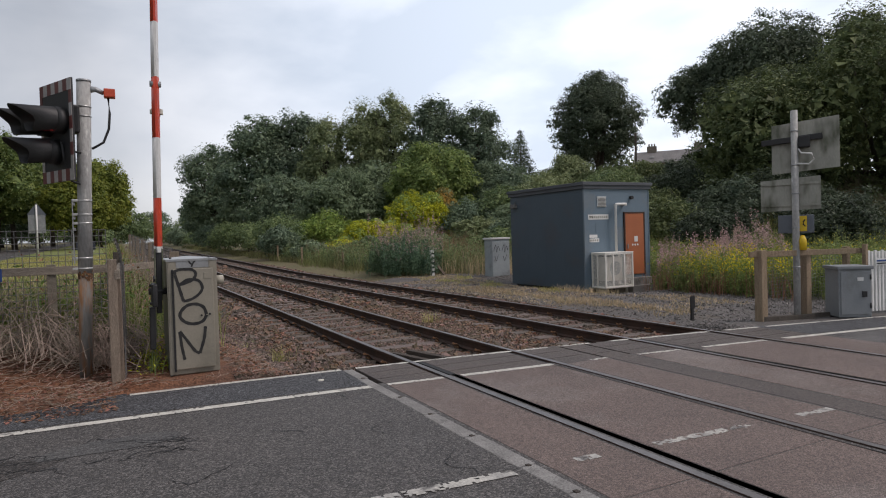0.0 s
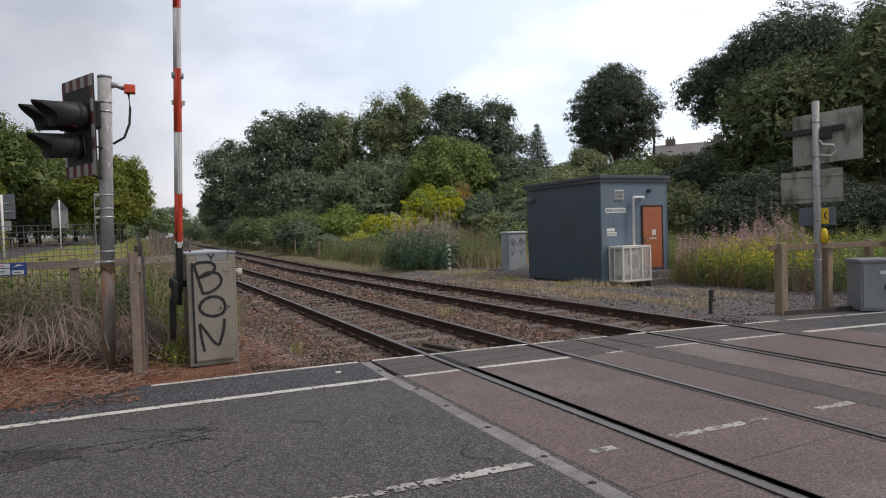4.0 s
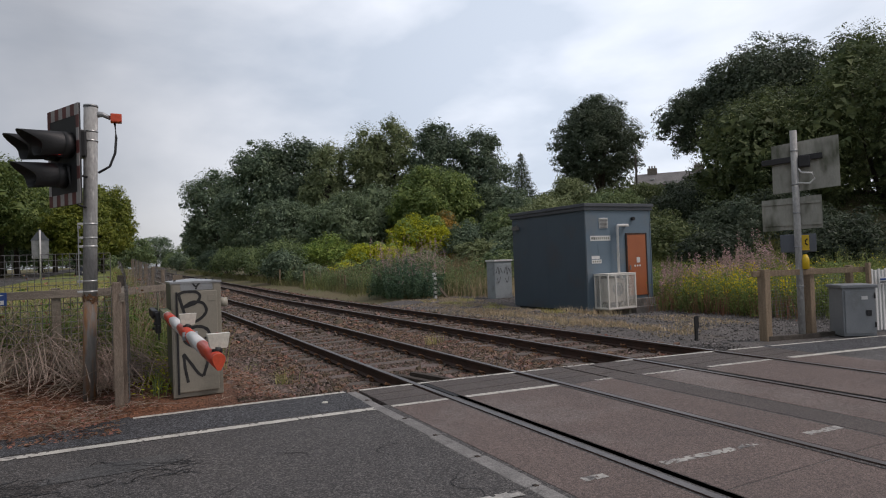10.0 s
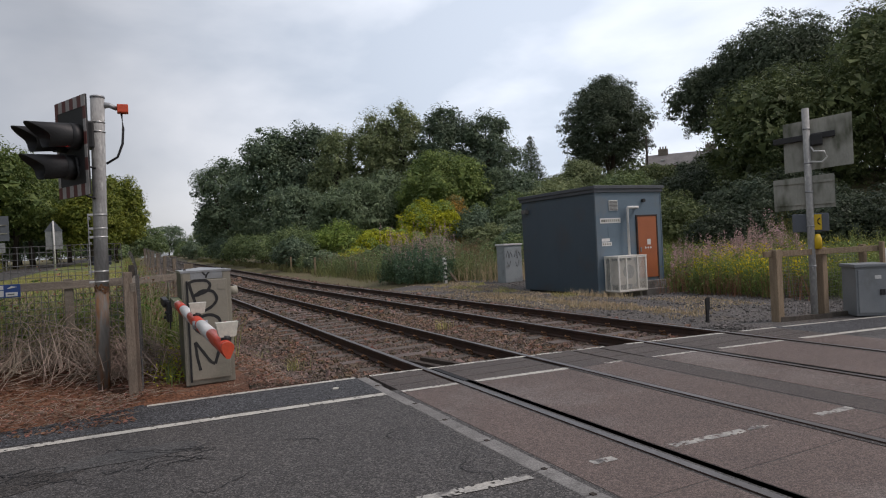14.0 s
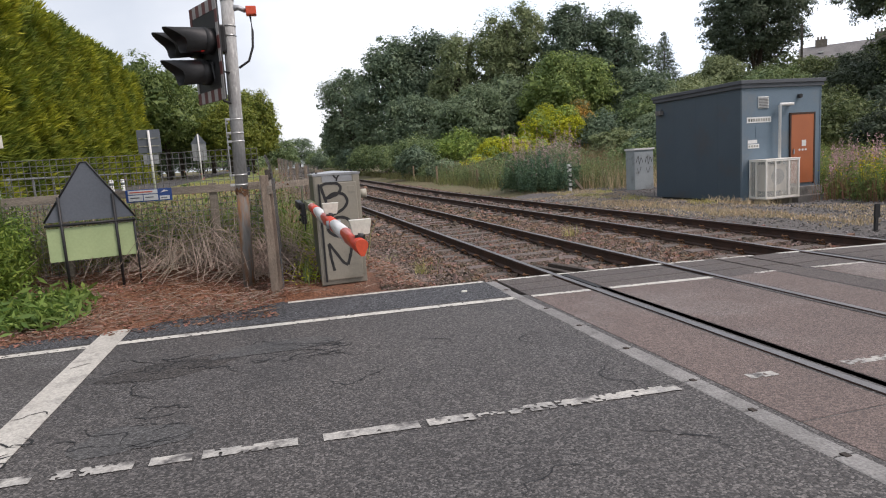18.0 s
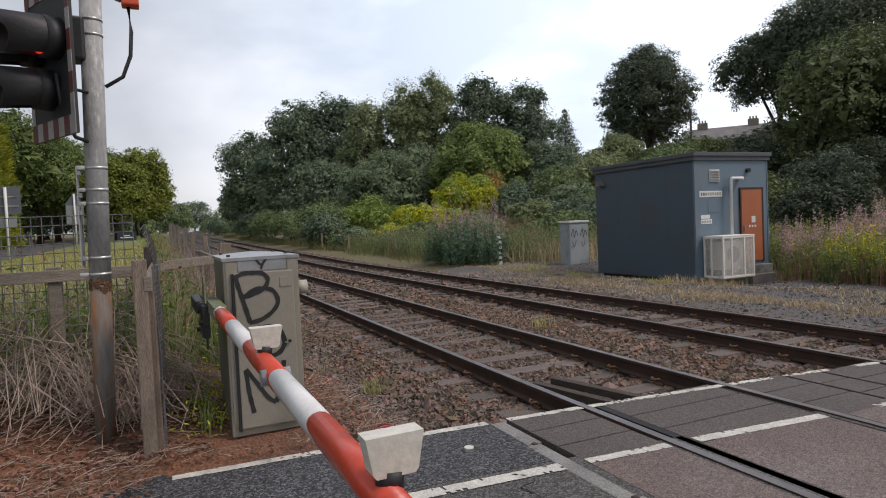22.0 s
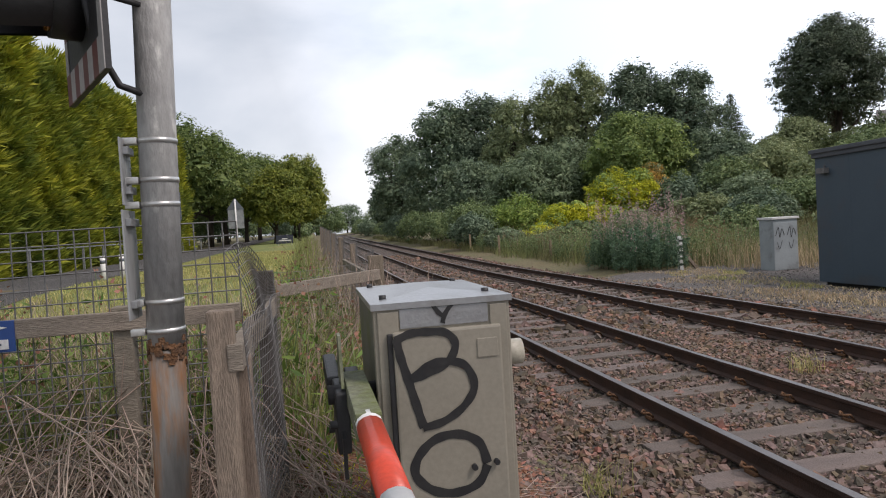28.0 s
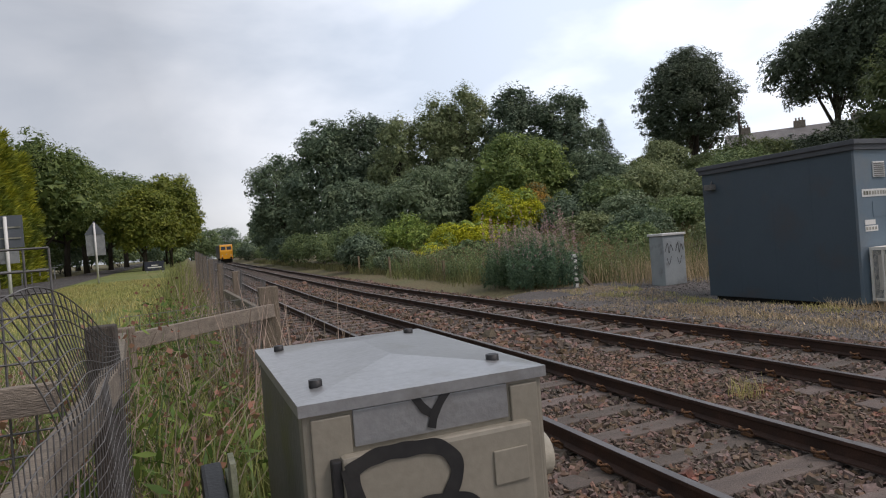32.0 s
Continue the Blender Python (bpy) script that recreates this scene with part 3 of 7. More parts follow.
def fronds(bl, n, size, rng):
    """Feathery conifer sprays: slim pointed leaves that stand out and upwards from the lumps."""
    b = np.asarray(bl, dtype=float)
    k = rng.integers(0, len(b), n)
    d = rng.normal(0, 1, (n, 3))
    d /= np.linalg.norm(d, axis=1)[:, None]
    pos = b[k, :3] + d * (0.55 + 0.5 * rng.random(n) ** 0.7)[:, None] * b[k, 3:]
    t = d * np.array([0.8, 0.8, 0.35]) + np.array([0.35, -0.15, 0.55]) + rng.normal(0, 0.28, (n, 3))
    t /= np.linalg.norm(t, axis=1)[:, None]
    s = np.cross(t, d + rng.normal(0, 0.4, (n, 3)))
    s /= np.linalg.norm(s, axis=1)[:, None] + 1e-9
    L = (size * rng.uniform(0.5, 1.4, n))[:, None]
    v = np.stack([pos - s * L * 0.13, pos + s * L * 0.13, pos + t * L], 1)
    return v.reshape(-1, 3), (np.arange(n) * 3)[:, None] + np.array([[0, 1, 2]])


def join(p, q):
    return np.concatenate([p[0], q[0]]), np.concatenate([p[1], q[1] + len(p[0])])


def cloud(blobs, n, size, rng, aspect=0.55, shell=0.55, low=-0.65):
    """Leaves spread over the outer part of lumps; blobs: rows of x, y, z, rx, ry, rz."""
    b = np.asarray(blobs, dtype=float)
    area = (b[:, 3] * b[:, 4] * b[:, 5]) ** (2 / 3)
    k = rng.choice(len(b), n, p=area / area.sum())
    d = rng.normal(0, 1, (n, 3))
    d /= np.linalg.norm(d, axis=1)[:, None]
    d[:, 2] = np.where(d[:, 2] < low, -d[:, 2], d[:, 2])
    rad = shell + (1.12 - shell) * rng.random(n) ** 0.6
    pos = b[k, :3] + d * rad[:, None] * b[k, 3:]
    return leaf_tris(pos, d + np.array([0, 0, 0.45]), size, rng, aspect)


def foliage(bl, n, size, rng, aspect=0.55, tufts=9, droop=0.0, inside=60):
    """A leafy mass: big ragged sprays of shaded leaves inside, leaves over the lumps, and twig-end tufts that stand out."""
    b = np.asarray(bl, dtype=float)
    cnt = np.maximum(8, (inside * (b[:, 3] / np.median(b[:, 3])) ** 2).astype(int))
    k = np.repeat(np.arange(len(b)), cnt)
    m = len(k)
    d = rng.normal(0, 1, (m, 3))
    d /= np.linalg.norm(d, axis=1)[:, None]
    pos = b[k, :3] + d * (rng.random(m) ** 0.5 * 0.74)[:, None] * b[k, 3:]
    mean_r = np.minimum((b[k, 3] + b[k, 5]) / 2, np.median(b[:, 3]) * 1.5)
    inner = leaf_tris(pos, d + np.array([0, 0, 0.3]), np.minimum(mean_r * 0.45, 0.6), rng, 0.7)
    t = sprays(b, tufts, rng, 0.27)
    if droop:
        t[:, 3:5] *= 0.75
        t[:, 5] *= 1 + 1.6 * droop
        t[:, 2] -= droop * t[:, 5]
    n, size = int(n * 1.7), size * 0.78
    return join(inner, join(cloud(b, n * 2 // 5, size, rng, aspect, 0.72), cloud(t, n - n * 2 // 5, size * 0.9, rng, aspect, 0.25)))


def stuff(name, pieces, label, category, at=(0, 0, 0)):
    """What nobody could count, as one object: pieces are (vertices, faces, material)."""
    vs, fs, mi, off = [], [], [], 0
    for k, (v, f, _) in enumerate(pieces):
        vs.append(v), fs.append(np.asarray(f) + off), mi.append(np.full(len(f), k, dtype=np.int32))
        off += len(v)
    me = to_mesh(name, (np.concatenate(vs), np.concatenate(fs)), pieces[0][2])
    for _, _, m in pieces[1:]:
        me.materials.append(m)
    me.polygons.foreach_set("material_index", np.concatenate(mi))
    ob = new(name, me)
    return tagged(ob, label, category, kind="stuff")


def crown_lumps(c, r, n, rng, lump=0.34, squash=0.85, flat_base=0.5):
    """Lumps in an uneven crown round c with radii r."""
    i = np.arange(n) + 0.5
    az, cz = i * 2.39996, 1 - 2 * i / n
    d = np.stack([np.cos(az) * np.sqrt(1 - cz * cz), np.sin(az) * np.sqrt(1 - cz * cz), cz], 1) + rng.normal(0, 0.16, (n, 3))
    d /= np.linalg.norm(d, axis=1)[:, None]
    d = d[rng.permutation(n)]
    d[:, 2] = np.where(d[:, 2] < -flat_base, -d[:, 2] * 0.6, d[:, 2])
    rad = (rng.uniform(0.2, 1.0, n) ** 0.33 * 0.86)[:, None]
    p = np.asarray(c) + d * rad * np.asarray(r)
    p[:3] = np.asarray(c) + np.array([[0.0, 0.05, 0.8], [0.3, -0.1, 0.68], [-0.33, 0.1, 0.64]]) * np.asarray(r)
    s = rng.uniform(0.6, 1.25, n)[:, None] * lump * min(r[0], r[1], r[2] * 1.2)
    return np.concatenate([p, s, s, s * squash], 1)


def sprays(bl, k, rng, size=0.5):
    """Smaller tufts over the surface of each lump."""
    n = len(bl) * k
    b = np.repeat(bl, k, 0)
    d = rng.normal(0, 1, (n, 3)) + np.array([0, 0, 0.25])
    d /= np.linalg.norm(d, axis=1)[:, None]
    s = b[:, 3:] * rng.uniform(0.6, 1.25, (n, 1)) * size
    return np.concatenate([b[:, :3] + d * b[:, 3:] * rng.uniform(0.78, 1.10, (n, 1)), s * np.array([1, 1, 0.75])], 1)


def tree(name, x, y, height, radius, leaves, label, category="tree", n=9000, size=0.42, base=0.22, lumps=26, lump=0.36, seed=1, squash=1.0, group="", second=None, base_z=None, droop=0.0):
    """A tapered trunk with limbs, and a crown of many small leaves in lumps."""
    r = np.random.default_rng(seed)
    z0 = (gz(x, y) if base_z is None else base_z) - 0.1
    ob = thing(name, (x, y, z0), label, category, group)
    zc = z0 + height * (base + (1 - base) / 2)
    rz = height * (1 - base) / 2
    bl = crown_lumps((x, y, zc), (radius, radius * squash, rz), lumps, r, lump, 0.9, 1.0 if base < 0.06 else 0.8)
    t = height * 0.022
    bend = r.normal(0, 0.02 * height, (3, 2))
    bm = tube([(x, y, z0), (x + bend[0, 0] * 0.3, y + bend[0, 1] * 0.3, z0 + height * 0.2), (x + bend[1, 0], y + bend[1, 1], zc), (x + bend[2, 0], y + bend[2, 1], zc + rz * 0.6)], [t * 1.25, t, t * 0.6, t * 0.2], 8)
    for i in range(min(7, lumps)):
        q = Vector(bl[i, :3])
        s = Vector((x, y, z0 + height * r.uniform(0.18, 0.5)))
        tube([s, s.lerp(q, 0.5) + Vector((0, 0, -0.04 * height)), q], [t * 0.55, t * 0.35, t * 0.12], 6, bm)
    part("trunk", bm, "bark", ob)
    part("crown", foliage(np.concatenate([bl, [[x, y, zc, radius * 0.88, radius * squash * 0.88, rz * 0.9]]]), n, size, r, droop=droop), LEAF[leaves], ob)
    if second:
        part("crown", cloud(bl[: max(4, lumps // 2)], n // 3, size, r, shell=0.9), LEAF[second], ob)
    return ob


def bush(name, x, y, rx, ry, h, leaves, label, n=4000, size=0.25, lumps=16, seed=1, group="", second=None, aspect=0.55, category="shrub"):
    r = np.random.default_rng(seed)
    z0 = gz(x, y) - 0.1
    ob = thing(name, (x, y, z0), label, category, group)
    bl = crown_lumps((x, y, z0 + h * 0.42), (rx * 0.85, ry * 0.85, h * 0.5), lumps * 3 // 2, r, 0.30, 0.9, 0.35)
    part("foliage", foliage(np.concatenate([bl, [[x, y, z0 + h * 0.42, rx * 0.7, ry * 0.7, h * 0.42]]]), n, size, r, aspect, 8, 0.0, 14), LEAF[leaves], ob)
    if second:
        part("foliage", cloud(bl[: max(3, lumps // 2)], n // 3, size, r, aspect, 0.92), LEAF[second], ob)
    bm = bmesh.new()
    for i in range(min(5, lumps)):
        tube([(x + r.normal(0, 0.15), y + r.normal(0, 0.15), z0), tuple((bl[i, :3] + np.array([x, y, z0])) / 2), tuple(bl[i, :3])], [0.05, 0.035, 0.015], 5, bm)
    part("stems", bm, "bark", ob)
    return ob


def blades(px, py, pz, h, lean, width, rng, top=None, curl=0.35):
    """Grass blades or stems at the places given: a bent strip of two segments each."""
    n = len(px)
    az = rng.uniform(0, math.tau, n)
    ld = np.stack([np.cos(az), np.sin(az), np.zeros(n)], 1) * (lean * rng.uniform(0.1, 1.0, n))[:, None]
    h = h * rng.uniform(0.6, 1.15, n)
    fz = rng.uniform(0, math.tau, n)
    side = np.stack([np.cos(fz), np.sin(fz), np.zeros(n)], 1) * (width * 0.5)
    p0 = np.stack([px, py, pz], 1)
    p1 = p0 + ld * (h * curl)[:, None] + np.stack([0 * h, 0 * h, h * 0.55], 1)
    p2 = p0 + ld * h[:, None] + np.stack([0 * h, 0 * h, h * (1 - 0.25 * np.linalg.norm(ld, axis=1))], 1)
    v = np.stack([p0 - side, p0 + side, p1 + side * 0.8, p1 - side * 0.8, p2 + side * 0.2, p2 - side * 0.2], 1)
    b = (np.arange(n) * 6)[:, None]
    f = np.concatenate([b + np.array([[0, 1, 2, 3]]), b + np.array([[3, 2, 4, 5]])])
    return v.reshape(-1, 3), f, p2


# ---- ground ----
gx = np.unique(np.concatenate([np.linspace(-900, -60, 22), np.linspace(-60, -12, 28), np.linspace(-12, 12, 97), np.linspace(12, 60, 49), np.linspace(60, 900, 30)]))
gy = np.unique(np.concatenate([np.linspace(-400, -12, 14), np.linspace(-12, 14, 105), np.linspace(14, 110, 80), np.linspace(110, 1600, 50)]))
GX, GY = np.meshgrid(gx, gy)
GZ = ground_z(GX, GY) + 0.03 * np.sin(GX * 2.1 + GY * 1.3) * np.sin(GY * 1.7 - GX * 0.6) * (GY > 1.6)
GZ = np.where((GX > -16) & (GX < 14) & (GY > -8) & (GY < 2.0), GZ - 0.14, GZ)
nx, ny = len(gx), len(gy)
ii = (np.arange(ny - 1)[:, None] * nx + np.arange(nx - 1)[None]).ravel()
ground_faces = np.stack([ii, ii + 1, ii + nx + 1, ii + nx], 1)
ground = solid("ground", (np.stack([GX, GY, GZ], 2).reshape(-1, 3), ground_faces), "scrub", kind="structure", label="rough grass and scrub ground beside the railway", category="ground")


def sheet(x0, x1, y0, y1, nx, ny, zf, top=0.0):
    """A draped sheet; zf gives its height, x0..y1 may be functions of the other coordinate."""
    v = []
    for j in range(ny):
        for i in range(nx):
            u, w = i / (nx - 1), j / (ny - 1)
            y = None
            x = x0 + (x1 - x0) * u if not callable(x0) else None
            if x is not None:
                a = y0(x) if callable(y0) else y0
                b = y1(x) if callable(y1) else y1
                y = a + (b - a) * w
            else:
                y = y0 + (y1 - y0) * w
                a, b = x0(y), x1(y)
                x = a + (b - a) * u
            v.append((x, y, float(zf(x, y)) + top))
    k = (np.arange(ny - 1)[:, None] * nx + np.arange(nx - 1)[None]).ravel()
    return np.array(v), np.stack([k, k + 1, k + nx + 1, k + nx], 1)


def l1(x):
    return 1.10 - 0.085 * x - 0.008 * x * x if x < 9 else -0.313 - 0.23 * (x - 9)


def l2(x):
    if x < -7:
        return 0.35 - 0.02 * (x + 7)
    return 0.05 - 0.085 * x - 0.006 * x * x if x < 9 else -1.2 - 0.19 * (x - 9)


def lc(x):
    return -2.85 - 0.075 * x - (0.007 * (x - 3) ** 2 if x > 3 else 0)


def low(x):
    return 2 * lc(x) - l2(x)


def verge_edge(x):
    """Where the litter begins beside the asphalt."""
    r_ = 0.05 * math.sin(x * 5.3) + 0.03 * math.sin(x * 13.7 + 1)
    if x > -3.35:
        return l1(x) + 0.05
    return max(0.80, 1.30 + 0.29 * (x + 3.35)) + r_


# lawn and lane on the left, litter on the verge, gravel round the hut
solid("lawn", sheet(lambda y: -8.1 - 0.01 * y, lambda y: -3.1 - 0.2 * math.sin(y * 0.3), 4.5, 150, 14, 60, ground_z, 0.03), "grass", kind="structure", label="mown lawn strip beside the railway fence", category="lawn")
solid("lane", sheet(lambda y: -11.6 - 0.01 * y, lambda y: -8.1 - 0.01 * y, 2.0, 190, 6, 60, ground_z, 0.04), "asphalt", kind="structure", label="grey asphalt lane beside the hedge", category="lane")
solid("verge", sheet(-16, -1.7, lambda x: verge_edge(x) - 0.1, lambda x: 5.2 if x < -3 else 3.4, 90, 40, lambda x, y: float(ground_z(x, y)) * smooth01(y, verge_edge(x), verge_edge(x) + 0.5) + 0.055 * smooth01(y, verge_edge(x), verge_edge(x) + 0.22) - 0.012 + 0.012 * math.sin(x * 9 + y * 7) * math.sin(y * 11 - x * 5), 0.0), "dirt", kind="structure", label="verge of reddish leaf litter and soil", category="verge")
solid("gravel_yard", sheet(5.45, 13.5, lambda x: l1(x) - 0.02, 19.0, 34, 60, ground_z, 0.03), "gravel", kind="structure", label="grey gravel with dry moss round the equipment hut", category="gravel")

# ---- road and crossing ----
road = solid("road", sheet(-60, 70, lambda x: low(x), lambda x: l2(x) + 0.12, 131, 8, lambda x, y: 0.0), "asphalt", kind="structure", label="dark grey asphalt road over the level crossing", category="road")
solid("pavement_west", sheet(-30, -0.905, lambda x: l2(x) + 0.12, lambda x: l1(x) + 0.06 if x > -3.3 else max(1.05, 1.55 + 0.29 * (x + 3.3)), 90, 4, lambda x, y: 0.002), "footway", kind="structure", label="dark asphalt footway beside the road", category="pavement")
solid("pavement_east", sheet(5.85, 30, lambda x: l2(x) + 0.12, lambda x: l1(x) + 0.1, 30, 4, lambda x, y: 0.002), "footway", kind="structure", label="dark asphalt footway beside the road", category="pavement")


def stripe(f, x0, x1, width, n=24, z=0.006, seed=3, ragged=0.012, wear=0.0):
    """A painted line with ragged edges; wear is the share of the paint that is gone."""
    r = np.random.default_rng(abs(seed))
    n = max(6, int((x1 - x0) / 0.022))
    xs = np.linspace(x0, x1, n + 1)
    gone = 0.5 + 0.5 * np.sin(xs * 7.3 + seed) * np.sin(xs * 3.1 + 1.7 * seed)
    v, q = [], []
    cuts = np.array([-0.5, -0.25, 0.0, 0.25, 0.5]) * width
    for i, x in enumerate(xs):
        off = r.uniform(-ragged, ragged, 5) * np.array([0.6, 0.5, 0.5, 0.5, 0.6])
        v += [(x + (r.uniform(-0.01, 0.01) if 0 < i < n else 0), f(x) + c + o, z) for c, o in zip(cuts, off)]
    for i in range(n):
        for k in range(4):
            edge = 1.6 if k in (0, 3) else 0.7
            if r.random() > wear * edge * 2 * gone[i]:
                q.append((i * 5 + k, i * 5 + 5 + k, i * 5 + 6 + k, i * 5 + 1 + k))
    return np.array(v), np.array(q)


for f, a, b, w, z, wear in ((l1, -3.27, -0.925, 0.085, 0.006, 0.06), (l1, -0.735, 2.05, 0.075, 0.0062, 0.22), (l1, 2.2, 2.75, 0.07, 0.0062, 0.25), (l1, 3.1, 4.88, 0.075, 0.0062, 0.08), (l1, 5.2, 5.85, 0.075, 0.0062, 0.08), (l1, 6.0, 16, 0.075, 0.006, 0.05), (l2, -16, -0.925, 0.115, 0.006, 0.05), (l2, -0.735, -0.07, 0.085, 0.0072, 0.18), (l2, 0.165, 1.39, 0.10, 0.0072, 0.06), (l2, 1.95, 2.2, 0.075, 0.0072, 0.3), (l2, 2.68, 3.35, 0.075, 0.0072, 0.3), (l2, 3.75, 4.84, 0.085, 0.0072, 0.15), (l2, 5.2, 16, 0.115, 0.0072, 0.05)):
    part("edge_line", stripe(f, a, b, w, 24, z, int(a * 10), 0.007, wear * 0.6), "paint", road)
for a, b, wear in ((-7.4, -6.9, 0.2), (-6.6, -6.1, 0.35), (-5.9, -5.35, 0.3), (-5.15, -4.7, 0.35), (-4.6, -4.2, 0.22), (-4.12, -3.9, 0.12), (-3.85, -3.34, 0.1), (-3.2, -2.65, 0.08), (-2.6, -2.32, 0.15), (-2.3, -1.82, 0.62), (-1.8, -1.0, 0.12)):
    part("centre_dash", stripe(lc, a, b, 0.10, 10, 0.006, int(a * 10), 0.008, wear * 0.55), "paint_worn", road)
for a, b, wear in ((0.22, 0.95, 0.25), (0.98, 1.2, 0.6), (1.78, 2.2, 0.25), (-0.5, -0.3, 0.3), (3.6, 4.3, 0.3), (6.4, 7.6, 0.2)):
    part("centre_dash", stripe(lc, a, b, 0.085, 10, 0.0072, int(a * 10), 0.008, wear * 0.55), "paint_worn", road)
def road_patch(cx, cy, rx, ry, turn, seed, z):
    """An irregular patch of other asphalt, flush with the road."""
    r = random.Random(seed)
    k = [r.uniform(0.7, 1.15) for _ in range(9)]
    c, sn = math.cos(turn), math.sin(turn)
    bm = bmesh.new()
    ring = []
    for i in range(36):
        a = math.tau * i / 36
        f = a / math.tau * 9
        w = k[int(f) % 9] * (1 - f % 1) + k[(int(f) + 1) % 9] * (f % 1) + r.uniform(-0.04, 0.04)
        u, v = rx * w * math.cos(a), ry * w * math.sin(a)
        ring.append(bm.verts.new((cx + u * c - v * sn, cy + u * sn + v * c, z)))
    bm.faces.new(ring)
    return bm


part("worn_patch", road_patch(-3.42, -0.55, 0.52, 0.19, 0.12, 5, 0.0036), "asphalt_worn", road, "smooth pale worn patch in the asphalt")
part("worn_patch", road_patch(-4.32, -0.78, 0.52, 0.24, 0.05, 6, 0.0030), "asphalt_brown", road, "brownish cracked patch in the asphalt")
part("worn_patch", road_patch(-4.28, -2.15, 0.40, 0.22, -0.1, 9, 0.0034), "asphalt_worn", road)


def crack(x, y, way, length, seed, width=0.013):
    """A meandering open crack in the asphalt, as a thin dark strip."""
    r = random.Random(seed)
    bm = bmesh.new()
    prev, gone, a = None, 0.0, way
    while gone < length:
        w = width * (0.25 + 0.75 * math.sin(math.pi * min(1.0, max(0.0, gone / length)))) * r.uniform(0.5, 1.3)
        nx_, ny_ = -math.sin(a) * w * 0.5, math.cos(a) * w * 0.5
        pair = (bm.verts.new((x + nx_, y + ny_, 0.0048)), bm.verts.new((x - nx_, y - ny_, 0.0048)))
        if prev:
            bm.faces.new((prev[0], prev[1], pair[1], pair[0]))
        prev = pair
        a += r.gauss(0, 0.55) + 0.35 * (way - a)
        d = r.uniform(0.018, 0.045)
        x, y, gone = x + math.cos(a) * d, y + math.sin(a) * d, gone + d
    return bm


ck_ = random.Random(31)
for k in range(34):
    zone = ck_.random()
    if zone < 0.5:
        cx, cy, wy, ln = ck_.uniform(-4.8, -3.0), ck_.uniform(-1.05, -0.32), ck_.gauss(0.05, 0.35), ck_.uniform(0.25, 0.8)
    elif zone < 0.8:
        cx, cy, wy, ln = ck_.uniform(-4.9, -3.9), ck_.uniform(-2.4, -1.7), ck_.gauss(0.0, 0.5), ck_.uniform(0.2, 0.6)
    else:
        cx, cy, wy, ln = ck_.uniform(-4.8, -2.2), ck_.uniform(-1.9, -0.6), ck_.uniform(-0.9, 0.9), ck_.uniform(0.3, 0.9)
    part("crack", crack(cx, cy, wy, ln, 500 + k), "tar", road)
for k, (cx, cy, wy, ln) in enumerate(((-1.35, -0.25, 0.1, 0.5), (-1.25, -1.1, -1.3, 0.8), (-1.1, -2.1, -1.5, 0.9), (-1.6, -3.2, -0.4, 0.7), (-2.4, -3.6, 0.3, 0.6))):
    part("crack", crack(cx, cy, wy, ln, 560 + k, 0.010), "tar", road)
part("reflective_stud", cyl((-1.3, 0.75, 0.0), (-1.3, 0.75, 0.012), 0.035, 12), "cream", road, "small pale disc on the footway")
stop = prism([(-5.115, 0.95), (-4.85, 0.88), (-4.925, -2.55), (-5.15, -2.5)], 0.004, Matrix(((1, 0, 0, 0), (0, 0, 1, 0), (0, 1, 0, 0.004), (0, 0, 0, 1))))
part("stop_line", stop, "paint_stop", road)
for k, (cx, cy, wy, ln) in enumerate(((-5.13, -1.5, 0.3, 0.3), (-5.1, -1.85, -0.2, 0.25), (-5.0, -2.0, 0.8, 0.3), (-5.12, -2.2, 0.1, 0.3), (-5.08, -0.4, 0.4, 0.2), (-4.98, -2.35, 1.3, 0.35))):
    bm_ = crack(cx, cy, wy, ln, 600 + k, 0.016)
    bmesh.ops.translate(bm_, vec=(0, 0, 0.0052), verts=bm_.verts)
    part("crack", bm_, "tar", road)

# rails, in four lines
PROFILE = [(-0.035, 0.0), (0.035, 0.0), (0.036, -0.03), (0.012, -0.045), (0.010, -0.125), (0.068, -0.142), (0.068, -0.155), (-0.068, -0.155), (-0.068, -0.142), (-0.010, -0.125), (-0.012, -0.045), (-0.036, -0.03)]
RAIL_X = (0.0, 1.505, 3.45, 4.955)
rail_y = np.concatenate([np.linspace(-14, 25, 40), np.linspace(28, 240, 60), np.linspace(250, 700, 46)])


def rail_mesh(x0, sides):
    bm = bmesh.new()
    prev = None
    for y in rail_y:
        ring = [bm.verts.new((x0 + float(track_dx(y)) + px, y, float(track_z(y)) + pz + 0.012)) for px, pz in PROFILE]
        if prev:
            for k in sides:
                bm.faces.new((prev[k], prev[(k + 1) % 12], ring[(k + 1) % 12], ring[k]))
        prev = ring
    bmesh.ops.delete(bm, geom=[v for v in bm.verts if not v.link_faces], context="VERTS")
    return bm


for x0 in RAIL_X:
    rail = thing("rail", (x0, 0, -0.14), "brown rusty steel rail with a polished top", "rail", "rails of the double track")
    part("running_surface", rail_mesh(x0, (0,)), "rail_top", rail, "polished running surface")
    part("rail_side", rail_mesh(x0, tuple(range(1, 12))), "rail_side", rail)


def deck_end(x):
    return l1(x) + 0.05


